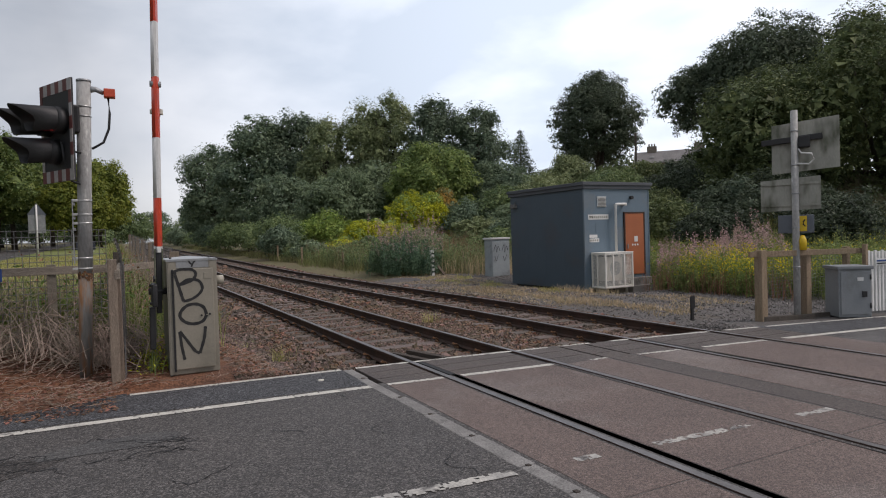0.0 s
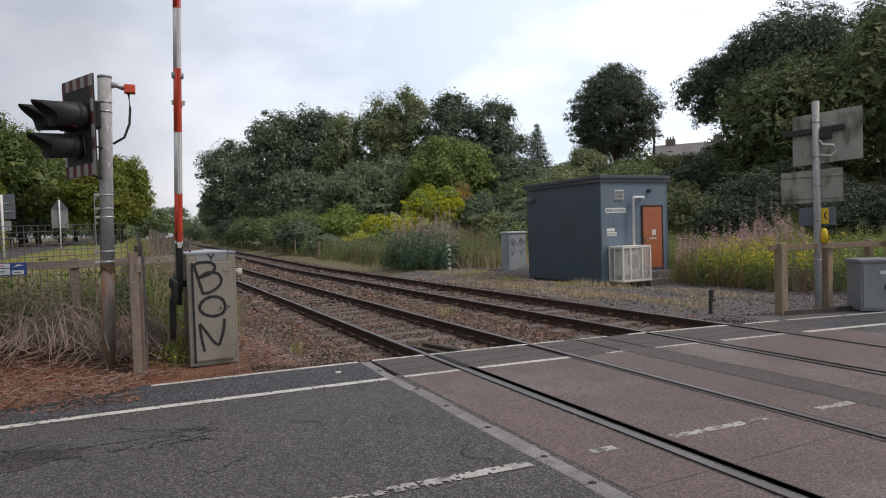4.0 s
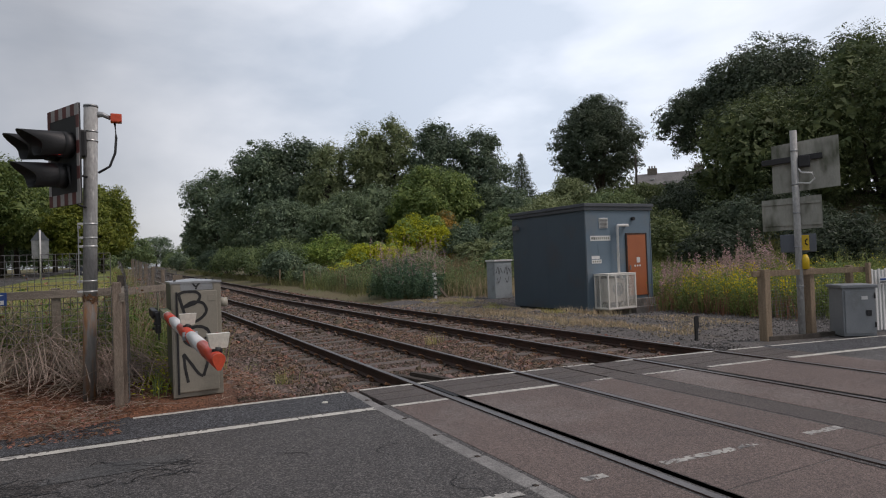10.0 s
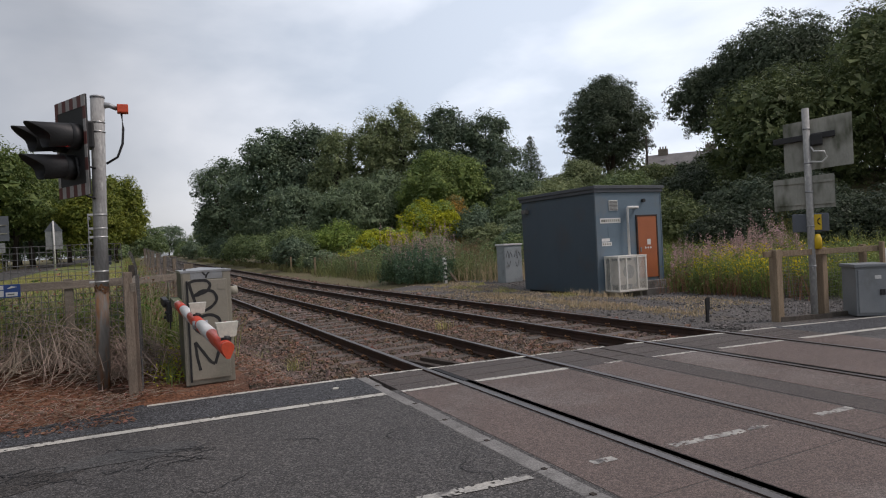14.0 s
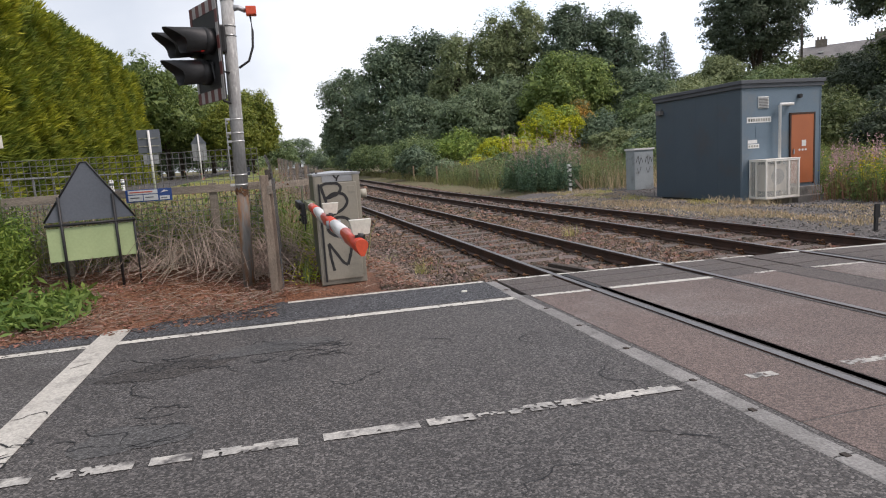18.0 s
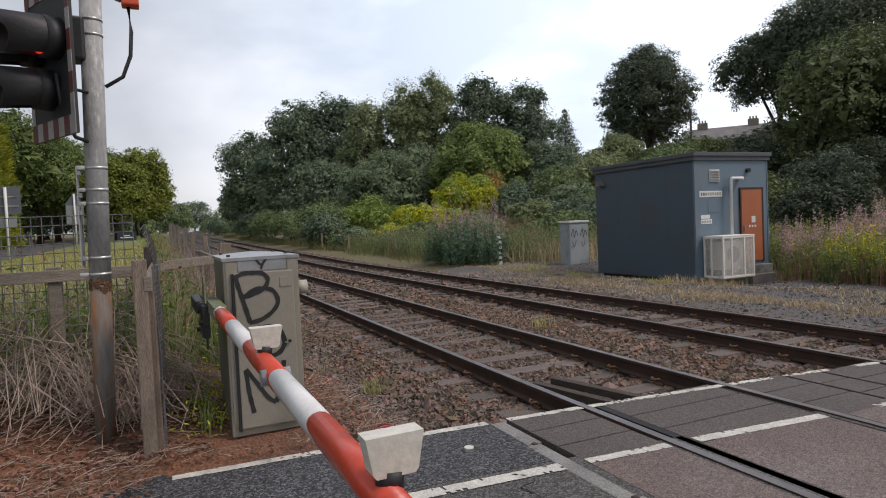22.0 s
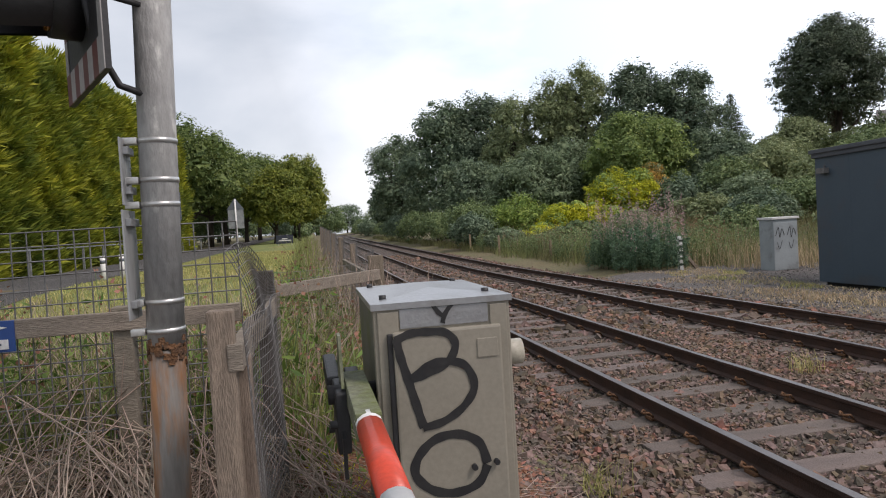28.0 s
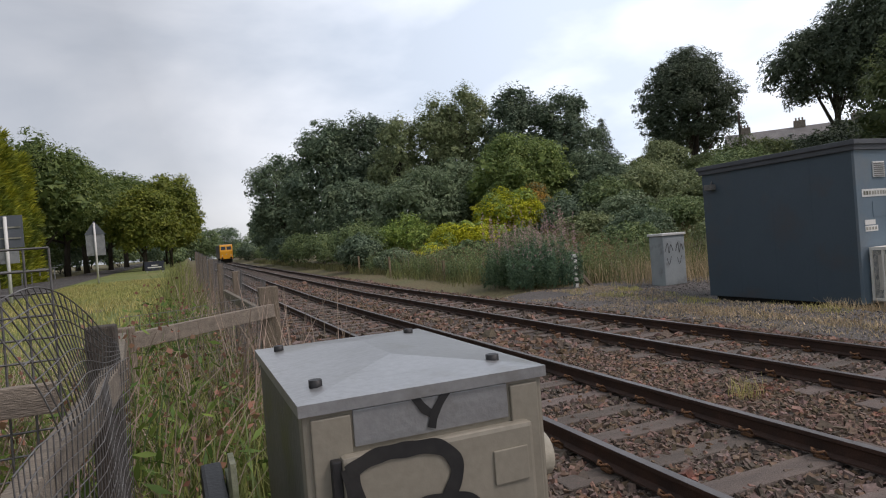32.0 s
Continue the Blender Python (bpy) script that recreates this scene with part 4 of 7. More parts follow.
# rubber panels between and beside the rails
deck = solid("crossing_deck", sheet(-0.91, 5.9, -13.0, lambda x: deck_end(x), 10, 8, lambda x, y: -0.12), "bed", kind="structure", label="level crossing deck of brown panels", category="crossing")
for a, b, mt in ((-0.735, -0.065, "deck"), (0.157, 1.395, "deck"), (1.575, 2.2, "deck"), (2.24, 2.62, "deck_grey"), (2.66, 3.38, "deck"), (3.60, 4.845, "deck"), (5.02, 5.85, "deck")):
    ys = [-13, -9.1, -7.2, -5.3, -3.47, -0.0]
    for y0, y1 in zip(ys, ys[1:]):
        e = l2((a + b) / 2) if y1 == 0 else y1
        part("panel", box(a, b, y0 + 0.006, e - 0.006, -0.11, 0.004, 0.006), mt if y1 > -3.5 else "deck_grey", deck)
    for k in range(3):
        w = (deck_end((a + b) / 2) - l2((a + b) / 2)) / 3
        y0 = l2((a + b) / 2) + w * k
        part("panel", box(a, b, y0 + 0.008, y0 + w - 0.008, -0.11, 0.002, 0.006), "deck_grey", deck)
es = random.Random(4)
yq = -13.0
while yq < 1.1:
    yr = min(yq + es.uniform(0.5, 1.1), 1.15)
    j = es.uniform(-0.012, 0.012)
    part("edge_strip", box(-0.918 + j, -0.775 + j * 1.5 + es.uniform(-0.02, 0.01), yq, yr - 0.008, -0.11, 0.004 + es.uniform(-0.002, 0.002), 0.012), "kerb_concrete", deck, "worn grey concrete edge strip")
    if yr < 0.9:
        part("strip_bolt", box(-0.86 + j, -0.825 + j, yr - 0.03, yr + 0.012, -0.02, 0.0085, 0.004), "rust_dark", deck)
    yq = yr
# flangeways with black rubber seals; the groove's shade is put into their black
for x0, s, w in zip(RAIL_X, (1, -1, 1, -1), (0.152, 0.105, 0.140, 0.105)):
    fw = box(min(x0 + s * 0.04, x0 + s * 0.108), max(x0 + s * 0.04, x0 + s * 0.108), -13, deck_end(x0), -0.13, -0.10)
    box(min(x0 + s * 0.085, x0 + s * w), max(x0 + s * 0.085, x0 + s * w), -13, deck_end(x0) - 0.01, -0.11, 0.0, 0, fw)
    box(min(x0 - s * 0.045, x0 - s * 0.062), max(x0 - s * 0.045, x0 - s * 0.062), -13, deck_end(x0) - 0.01, -0.11, -0.012, 0, fw)
    part("flangeway", fw, "tar", deck)


# ---- ballast and sleepers ----
def bed_z(x, y):
    c = 2.48 + float(track_dx(y))
    d = abs(x - c)
    return -0.19 + float(track_z(y)) - 0.22 * max(0.0, d - 3.35) ** 1.0 * 0.55


bed = solid("ballast_bed", sheet(lambda y: -2.1 + float(track_dx(y)), lambda y: 6.6 + float(track_dx(y)), 0.35, 420, 18, 150, bed_z), "bed", kind="structure", label="bed of brown-grey ballast under two tracks", category="ballast")
sleeper_me = to_mesh("sleeper", box(-1.25, 1.25, -0.125, 0.125, -0.26, -0.160, 0.012), "sleeper")
clip_bm = box(-0.10, 0.10, -0.06, 0.06, -0.165, -0.138, 0.006)
for sx in (-1, 1):
    tube([(sx * 0.06, -0.035, -0.135), (sx * 0.115, -0.055, -0.085), (sx * 0.15, -0.02, -0.095), (sx * 0.15, 0.02, -0.095), (sx * 0.115, 0.055, -0.085), (sx * 0.06, 0.035, -0.135)], 0.011, 6, clip_bm)
clip_me = to_mesh("rail_clip", clip_bm, "rust_crust")
y = 1.75
i = 0
while y < 82:
    for x0 in (0.7525, 4.2025):
        s = new("sleeper", sleeper_me)
        s.parent = bed
        s.matrix_basis = pose(x0 + random.uniform(-0.03, 0.03), y, float(track_z(y)) + random.uniform(-0.01, 0.01), 0, 0, random.uniform(-0.8, 0.8))
        if y < 14:
            for dx in (-0.7525, 0.7525):
                c = new("rail_clip", clip_me)
                c.parent = bed
                c.location = (x0 + dx, y, float(track_z(y)) + 0.006)
    y += 0.70


def stones(n, xs, ys, zs, size, rng):
    """Angular stones: cubes with every corner moved."""
    c = np.stack([xs, ys, zs], 1)
    s = size * np.exp(rng.normal(0, 0.32, n))
    unit = np.array([[x, y, z] for x in (-1, 1) for y in (-1, 1) for z in (-1, 1)], dtype=float) * 0.5
    v = unit[None] * rng.uniform(0.5, 1.2, (n, 8, 3)) * s[:, None, None] * rng.uniform(0.45, 1.45, (n, 1, 3)) * np.array([1.1, 1.1, 0.75])
    q = rng.normal(0, 1, (n, 4)) * np.array([1.0, 0.35, 0.35, 1.0])
    q /= np.linalg.norm(q, axis=1)[:, None]
    w, x, y, z = q.T
    R = np.stack([np.stack([1 - 2 * (y * y + z * z), 2 * (x * y - z * w), 2 * (x * z + y * w)], 1), np.stack([2 * (x * y + z * w), 1 - 2 * (x * x + z * z), 2 * (y * z - x * w)], 1), np.stack([2 * (x * z - y * w), 2 * (y * z + x * w), 1 - 2 * (x * x + y * y)], 1)], 1)
    v = np.einsum("nij,nkj->nki", R, v) + c[:, None]
    faces = np.array([[0, 1, 3, 2], [4, 6, 7, 5], [0, 4, 5, 1], [2, 3, 7, 6], [0, 2, 6, 4], [1, 5, 7, 3]])
    f = (np.arange(n) * 8)[:, None, None] + faces[None]
    return v.reshape(-1, 3), f.reshape(-1, 4)


def bed_stones(n, y0, y1, size, seed, power=1.6):
    r = np.random.default_rng(seed)
    ys = y0 + (y1 - y0) * r.random(n) ** power
    xs = r.uniform(-2.15, 6.7, n)
    ok = np.ones(n, bool)
    for x0 in RAIL_X:
        ok &= np.abs(xs - x0) > 0.075
    on_sleeper = (np.abs(((ys - 1.75 + 0.35) % 0.70) - 0.35) < 0.12) & ((np.abs(xs - 0.7525) < 1.22) | (np.abs(xs - 4.2025) < 1.22))
    ok &= ~on_sleeper | (r.random(n) < 0.28)
    ok &= ys > np.array([deck_end(x) for x in xs]) + 0.03
    xs, ys = xs[ok], ys[ok]
    zs = np.array([bed_z(x, y) for x, y in zip(xs, ys)]) + r.uniform(-0.010, 0.018, len(xs))
    return stones(len(xs), xs, ys, zs, size, r)


def stony(n, y0, y1, size, seed, power):
    v, f = bed_stones(n, y0, y1, size, seed, power)
    c = v.reshape(-1, 8, 3).mean(1)
    tan = np.random.default_rng(seed + 1).random(len(c)) < np.where((c[:, 0] > 1.9) & (c[:, 0] < 3.1), 0.65, np.where((c[:, 0] > 5.2) | (c[:, 0] < -0.3), 0.45, 0.30))
    for pick, m in ((tan, "stone_tan"), (~tan, "stone")):
        k = np.nonzero(pick)[0]
        vv = v.reshape(-1, 8, 3)[k].reshape(-1, 3)
        ff = (f.reshape(-1, 6, 4)[k] - (k * 8)[:, None, None] + (np.arange(len(k)) * 8)[:, None, None]).reshape(-1, 4)
        part("ballast_stones", (vv, ff), m, bed, "loose angular ballast stones", "stuff")


stony(50000, 0.5, 9, 0.038, 11, 1.0)
stony(9000, 0.5, 6, 0.026, 14, 1.0)
stony(12000, 9, 45, 0.075, 12, 1.3)

for x, y, l, a in ((0.42, 1.75, 1.25, 12), (0.70, 1.85, 1.15, 14)):
    tb = thing("timber_baulk", (x, y, -0.17), "dark old timber lying between the rails", "timber", "old timbers between the rails")
    part("baulk", box(-0.05, 0.05, -l / 2, l / 2, -0.2, -0.085, 0.008, m=Matrix.Translation((x, y, 0)) @ Matrix.Rotation(radians(a), 4, "Z")), "old_timber", tb)

# gravelly cess between the cabinet and the ballast
def cess_z(x, y):
    z = max(gz(x, y), bed_z(x, y)) + 0.016 if x > -2.6 or y < 2.4 else gz(x, y) - 0.02
    return 0.004 + z * float(smooth01(y, l1(x) + 0.03, l1(x) + 0.5))


solid("cess", sheet(-3.3, -1.35, lambda x: l1(x) + 0.03, 12, 16, 60, cess_z), "dirt", kind="structure", label="reddish soil with fallen leaves beside the ballast", category="soil")
r = np.random.default_rng(21)
cx_, cy_ = r.uniform(-2.45, -1.2, 9000), 1.25 + 9 * r.random(9000) ** 1.6
ck = ~((cx_ < -2.15) & (cy_ < 2.65)) & (cy_ > np.array([l1(q) for q in cx_]) + 0.1)
cx_, cy_ = cx_[ck], cy_[ck]
cess_h = np.array([cess_z(p, q) for p, q in zip(cx_, cy_)]) + 0.004
stuff("cess_stones", [(*stones(len(cx_), cx_, cy_, cess_h, 0.032, r), M["stone"])], "small stones beside the ballast", "gravel")

# gravel shoulder between the far rail and the yard
def shoulder_z(x, y):
    u = float(smooth01(x, 5.08, 5.55))
    return (bed_z(x, y) + 0.02) * (1 - u) + (gz(x, y) + 0.034) * u


solid("shoulder", sheet(5.05, 5.75, lambda x: l1(x) + 0.04, 4.0, 10, 24, shoulder_z), "gravel", kind="structure", label="gravel shoulder beside the far rail", category="gravel")
r = np.random.default_rng(23)
cx_, cy_ = r.uniform(5.07, 5.8, 1500), r.uniform(0.55, 4.0, 1500)
stuff("shoulder_stones", [(*stones(1500, cx_, cy_, np.array([shoulder_z(p, q) for p, q in zip(cx_, cy_)]) + 0.004, 0.032, r), M["gravel_stone"])], "small grey stones beside the far rail", "gravel")

# ---- barrier machine ----
CX0, CX1, CY0, CY1, CZ0, CZ1 = -2.83, -2.28, 1.66, 2.52, 0.07, 1.45
machine = thing("barrier_machine", (-2.55, 2.1, 0.03), "olive-grey metal barrier cabinet with black graffiti and a striped arm", "barrier")
part("plinth", box(CX0 - 0.02, CX1 + 0.08, CY0 - 0.10, CY1 + 0.05, -0.06, CZ0 - 0.015, 0.012), "dirty_concrete", machine, "low concrete plinth")
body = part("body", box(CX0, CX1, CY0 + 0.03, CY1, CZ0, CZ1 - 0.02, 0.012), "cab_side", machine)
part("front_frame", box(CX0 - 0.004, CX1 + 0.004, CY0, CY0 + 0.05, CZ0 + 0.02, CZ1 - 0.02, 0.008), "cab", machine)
lid = bmesh.new()
lv = [lid.verts.new(p) for p in ((CX0 - 0.012, CY0 - 0.012, CZ1 - 0.025), (CX1 + 0.012, CY0 - 0.012, CZ1 - 0.025), (CX1 + 0.012, CY1 + 0.012, CZ1 - 0.025), (CX0 - 0.012, CY1 + 0.012, CZ1 - 0.025), (CX0 - 0.012, CY0 - 0.012, CZ1), (CX1 + 0.012, CY0 - 0.012, CZ1), (CX1 + 0.012, CY1 + 0.012, CZ1), (CX0 - 0.012, CY1 + 0.012, CZ1), ((CX0 + CX1) / 2, CY0 + 0.28, CZ1 + 0.028), ((CX0 + CX1) / 2, CY1 - 0.28, CZ1 + 0.028))]
for q in ((0, 1, 5, 4), (1, 2, 6, 5), (2, 3, 7, 6), (3, 0, 4, 7), (4, 5, 8), (5, 6, 9, 8), (6, 7, 9), (7, 4, 8, 9), (3, 2, 1, 0)):
    lid.faces.new([lv[k] for k in q])
lid_ob = part("lid", lid, "cab_top", machine, "pale aluminium hipped lid")
for bx, by in ((CX0 + 0.05, CY0 + 0.12), (CX1 - 0.07, CY0 + 0.1), (CX0 + 0.05, CY1 - 0.12), (CX1 - 0.07, CY1 - 0.12)):
    part("bolt", cyl((bx, by, CZ1 - 0.005), (bx, by, CZ1 + 0.022), 0.016, 6), "black", lid_ob)
part("top_strip", box(CX0 + 0.1, CX1 - 0.09, CY0 - 0.006, CY0 + 0.004, 1.345, CZ1 - 0.028, 0.002), "cab_top", machine, "bare metal strip under the lid")
for xa, xb in ((CX0 + 0.012, CX0 + 0.095), (CX1 - 0.082, CX1 - 0.012)):
    part("corner_plate", box(xa, xb, CY0 - 0.008, CY0 + 0.004, CZ0 + 0.12, CZ1 - 0.035, 0.003), "cab", machine)
door = part("door", box(-2.765, -2.325, CY0 - 0.035, CY0 + 0.002, 0.15, 1.335, 0.010), "cab", machine, "flat olive-grey access door")
part("door_edge", box(-2.785, -2.764, CY0 - 0.028, CY0 + 0.002, 0.13, 1.33, 0.004), "black", door)
part("label_plate", box(-2.43, -2.345, CY0 - 0.040, CY0 - 0.034, 1.21, 1.285, 0.002), "cab", door)
for lx, lz in ((-2.470, 0.775), (-2.378, 0.785)):
    part("lock", cyl((lx, CY0 - 0.034, lz), (lx, CY0 - 0.055, lz), 0.012, 10), "black", door)
part("vent_pipe", cyl((CX1, 1.84, 1.175), (CX1 + 0.10, 1.84, 1.175), 0.056, 20), "stub", machine, "short beige pipe stub")


def spray(pts, w, y, parent, name="graffiti"):
    """A sprayed line of even width, lying on a front at depth y; pts are (x, z)."""
    P = [Vector((a, 0, b)) for a, b in pts]
    Q = []
    for k in range(len(P) - 1):
        p0, p1, p2, p3 = P[max(k - 1, 0)], P[k], P[k + 1], P[min(k + 2, len(P) - 1)]
        for s in range(12):
            t = s / 12
            Q.append(0.5 * ((2 * p1) + (p2 - p0) * t + (2 * p0 - 5 * p1 + 4 * p2 - p3) * t * t + (3 * p1 - p0 - 3 * p2 + p3) * t ** 3))
    Q.append(P[-1])
    bm = bmesh.new()
    L, R = [], []
    for k, q in enumerate(Q):
        d = (Q[min(k + 1, len(Q) - 1)] - Q[max(k - 1, 0)]).normalized()
        n = Vector((-d.z, 0, d.x)) * w * 0.5 * (0.95 + 0.07 * math.sin(k * 0.6))
        L.append(bm.verts.new((q.x + n.x, y, q.z + n.z)))
        R.append(bm.verts.new((q.x - n.x, y, q.z - n.z)))
    for k in range(len(Q) - 1):
        bm.faces.new((L[k], R[k], R[k + 1], L[k + 1]))
    return part(name, bm, "spray", parent, "sprayed black letter")


GY0 = CY0 - 0.0375
spray([(-2.752, 1.315), (-2.742, 1.25), (-2.716, 1.153), (-2.684, 1.03), (-2.664, 0.955)], 0.036, GY0, door)
spray([(-2.757, 1.305), (-2.70, 1.328), (-2.63, 1.33), (-2.555, 1.320), (-2.519, 1.27), (-2.554, 1.204), (-2.637, 1.167), (-2.70, 1.150)], 0.034, GY0 - 0.001, door)
spray([(-2.70, 1.150), (-2.645, 1.19), (-2.588, 1.208), (-2.49, 1.188), (-2.451, 1.101), (-2.496, 1.025), (-2.581, 0.972), (-2.668, 0.955)], 0.034, GY0 - 0.002, door)
spray([(-2.415, 0.782), (-2.445, 0.868), (-2.525, 0.912), (-2.62, 0.903), (-2.690, 0.845), (-2.708, 0.774), (-2.65, 0.707), (-2.556, 0.680), (-2.459, 0.705), (-2.415, 0.775)], 0.038, GY0, door)
spray([(-2.672, 0.265), (-2.690, 0.36), (-2.704, 0.45), (-2.717, 0.60)], 0.034, GY0, door)
spray([(-2.717, 0.605), (-2.635, 0.48), (-2.56, 0.365), (-2.505, 0.325)], 0.034, GY0 - 0.001, door)
spray([(-2.505, 0.325), (-2.470, 0.43), (-2.445, 0.525), (-2.432, 0.64)], 0.036, GY0 - 0.002, door)
spray([(-2.60, 1.44), (-2.575, 1.40), (-2.555, 1.385)], 0.020, CY0 - 0.0085, machine)
spray([(-2.505, 1.445), (-2.545, 1.395), (-2.56, 1.355)], 0.020, CY0 - 0.0095, machine)

# the arm turns on a shaft in the machine's flank; built lowered, reaching over the road
PX, PY, PZ = -2.91, 1.80, 1.08
arm_bm = box(PX - 0.030, PX + 0.030, PY - 0.66, PY + 0.26, PZ - 0.035, PZ + 0.05, 0.008)
box(PX - 0.09, PX - 0.035, PY - 0.10, PY + 0.16, PZ - 0.22, PZ + 0.03, 0.012, arm_bm)
cyl((PX + 0.10, PY, PZ), (PX - 0.115, PY, PZ), 0.04, 14, bm=arm_bm)
cyl((PX - 0.05, PY - 0.08, PZ - 0.10), (PX - 0.115, PY - 0.08, PZ - 0.10), 0.018, 8, bm=arm_bm)
cyl((PX - 0.05, PY + 0.12, PZ - 0.18), (PX - 0.115, PY + 0.12, PZ - 0.18), 0.018, 8, bm=arm_bm)
arm = part("barrier_arm", arm_bm, "black", machine, "barrier arm with red and white bands", at=(PX, PY, PZ))
part("arm_channel", box(PX - 0.045, PX + 0.045, PY - 0.50, PY + 0.12, PZ + 0.045, PZ + 0.062, 0.004), "mossy", arm, "mossy grey steel channel")
part("channel_side", box(PX - 0.045, PX - 0.034, PY - 0.50, PY + 0.56, PZ - 0.03, PZ + 0.044, 0.003), "mossy", arm)
part("channel_side", box(PX + 0.034, PX + 0.045, PY - 0.50, PY - 0.02, PZ - 0.03, PZ + 0.044, 0.003), "mossy", arm)
part("arm_plate", prism([(-0.1, 0.0), (0.12, 0.0), (0.05, 0.2), (-0.03, 0.2)], 0.012, Matrix.Translation((PX - 0.05, PY + 0.02, PZ + 0.04)) @ Matrix.Rotation(radians(90), 4, "Z")), "mossy", arm)
part("counterweight", box(PX - 0.110, PX - 0.048, PY + 0.18, PY + 0.68, PZ - 0.07, PZ + 0.03, 0.012), "black", arm)
part("pointed_plate", prism([(-0.04, 0.0), (0.04, 0.0), (0.015, -0.15), (-0.01, -0.17)], 0.014, Matrix.Translation((PX - 0.06, PY - 0.16, PZ - 0.12)) @ Matrix.Rotation(radians(90), 4, "Z")), "black", arm)


def arm_section(s0, s1, name, mt, label=""):
    """A length of the arm: rounded above, narrowing to a blunt keel below."""
    bm = bmesh.new()
    outline = [(-0.012, -0.060), (0.012, -0.060), (0.040, 0.000), (0.043, 0.022), (0.036, 0.040), (0.020, 0.051), (0.0, 0.055), (-0.020, 0.051), (-0.036, 0.040), (-0.043, 0.022), (-0.040, 0.000)]
    rings = []
    for s in (s0, s1):
        k = 1.06 - 0.10 * (s - 0.6) / 3.0
        rings.append([bm.verts.new((PX + x * k, PY - s, PZ + 0.005 + z * k)) for x, z in outline])
    n = len(outline)
    for i in range(n):
        f = bm.faces.new((rings[0][i], rings[0][(i + 1) % n], rings[1][(i + 1) % n], rings[1][i]))
        f.smooth = i > 2
    bm.faces.new(rings[0][::-1])
    bm.faces.new(rings[1])
    bmesh.ops.recalc_face_normals(bm, faces=bm.faces)
    return part(name, bm, mt, arm, label)


for s0, s1, mt in ((0.46, 0.53, "whiteband"), (0.53, 1.10, "red"), (1.10, 1.80, "whiteband"), (1.80, 2.50, "red"), (2.50, 3.13, "whiteband"), (3.13, 3.82, "red")):
    arm_section(s0, s1, "red_band" if mt == "red" else "white_band", mt)
arm_section(3.82, 3.86, "end_cap", "redorange", "bright red-orange end cap")
for s in (2.12, 3.72):
    f = bmesh.new()
    yy, z0 = PY - s, PZ + 0.075
    vs = []
    for sy in (-0.028, 0.028):
        vs.append([f.verts.new((PX + 0.02 + a, yy + sy, z0 + b)) for a, b in ((-0.048, 0.0), (0.048, 0.0), (0.056, 0.01), (0.072, 0.098), (-0.072, 0.098), (-0.056, 0.01))])
    f.faces.new(vs[0]), f.faces.new(vs[1][::-1])
    for k in range(6):
        f.faces.new((vs[0][k], vs[0][(k + 1) % 6], vs[1][(k + 1) % 6], vs[1][k]))
    bmesh.ops.recalc_face_normals(f, faces=f.faces)
    part("lamp_shield", f, "cream", arm, "flared cream lamp shield")
    part("lamp_base", cyl((PX + 0.01, yy, PZ + 0.04), (PX + 0.015, yy, z0 + 0.01), 0.034, 12), "black", arm)
    part("lamp_lens", cyl((PX + 0.02, yy + 0.026, z0 + 0.06), (PX + 0.02, yy + 0.05, z0 + 0.06), 0.04, 14), "redlens", arm)
part("clamp_disc", cyl((PX - 0.06, PY - 2.42, PZ + 0.01), (PX + 0.06, PY - 2.42, PZ + 0.01), 0.035, 14), "steel", arm)

# ---- flashing signal ----
SX, SY = -3.655, 2.0
SZ = gz(SX, SY)


def pole_x(z):
    """The post leans a little towards the track."""
    return -3.705 + 0.027 * z


sig = thing("flashing_signal", (SX, SY, SZ - 0.1), "grey steel post with three hooded lamps on a striped board", "signal")
part("post", tube([(pole_x(1.32), SY, 1.32), (pole_x(2.4), SY, 2.4), (pole_x(3.53), SY, 3.53)], 0.074, 24), "pole_rust", sig, "weathered grey post with peeling paint")
part("post_foot", tube([(pole_x(SZ), SY, SZ - 0.1), (pole_x(1.30), SY, 1.30)], 0.071, 24), "pole_foot", sig, "rust-streaked foot of the post")
crust = bmesh.new()
cr = random.Random(8)
for k in range(90):
    a = cr.uniform(0, math.tau)
    z = cr.gauss(1.30, 0.022)
    box(-0.012, 0.012, -0.003, 0.003, -0.013, 0.013, 0.0, crust, m=Matrix.Translation((pole_x(1.3) + 0.073 * math.cos(a), SY + 0.073 * math.sin(a), z)) @ Matrix.Rotation(a + math.pi / 2, 4, "Z") @ Matrix.Rotation(cr.uniform(-0.4, 0.4), 4, "Y"))
part("rust_crust", crust, "rust_crust", sig, "flaking rust where the paint ends", "stuff")
part("post_cap", cyl((pole_x(3.53), SY, 3.525), (pole_x(3.53), SY, 3.55), 0.078, 24), "steel", sig)
BM = Matrix.Translation((-3.875, 1.975, 2.93)) @ Matrix.Rotation(radians(117.6), 4, "Z")
board = part("backboard", prism([(-0.37, -0.56), (0.37, -0.56), (0.37, 0.56), (-0.37, 0.56)], 0.02, BM), "black", sig, "black backboard with red and white chequered border")
for k in range(8):
    x = -0.37 + k * 0.0925
    for z in (-0.56, 0.43):
        part("border_block", prism([(x, z), (x + 0.0925, z), (x + 0.0925, z + 0.13), (x, z + 0.13)], 0.004, BM @ Matrix.Translation((0, 0.0205, 0))), "red_shaded" if k % 2 else "white_shaded", board)
for k in range(6):
    z = -0.43 + k * 0.1433
    for x in (-0.37, 0.31):
        part("border_block", prism([(x, z), (x + 0.06, z), (x + 0.06, z + 0.1433), (x, z + 0.1433)], 0.004, BM @ Matrix.Translation((0, 0.0205, 0))), "red_shaded" if k % 2 else "white_shaded", board)


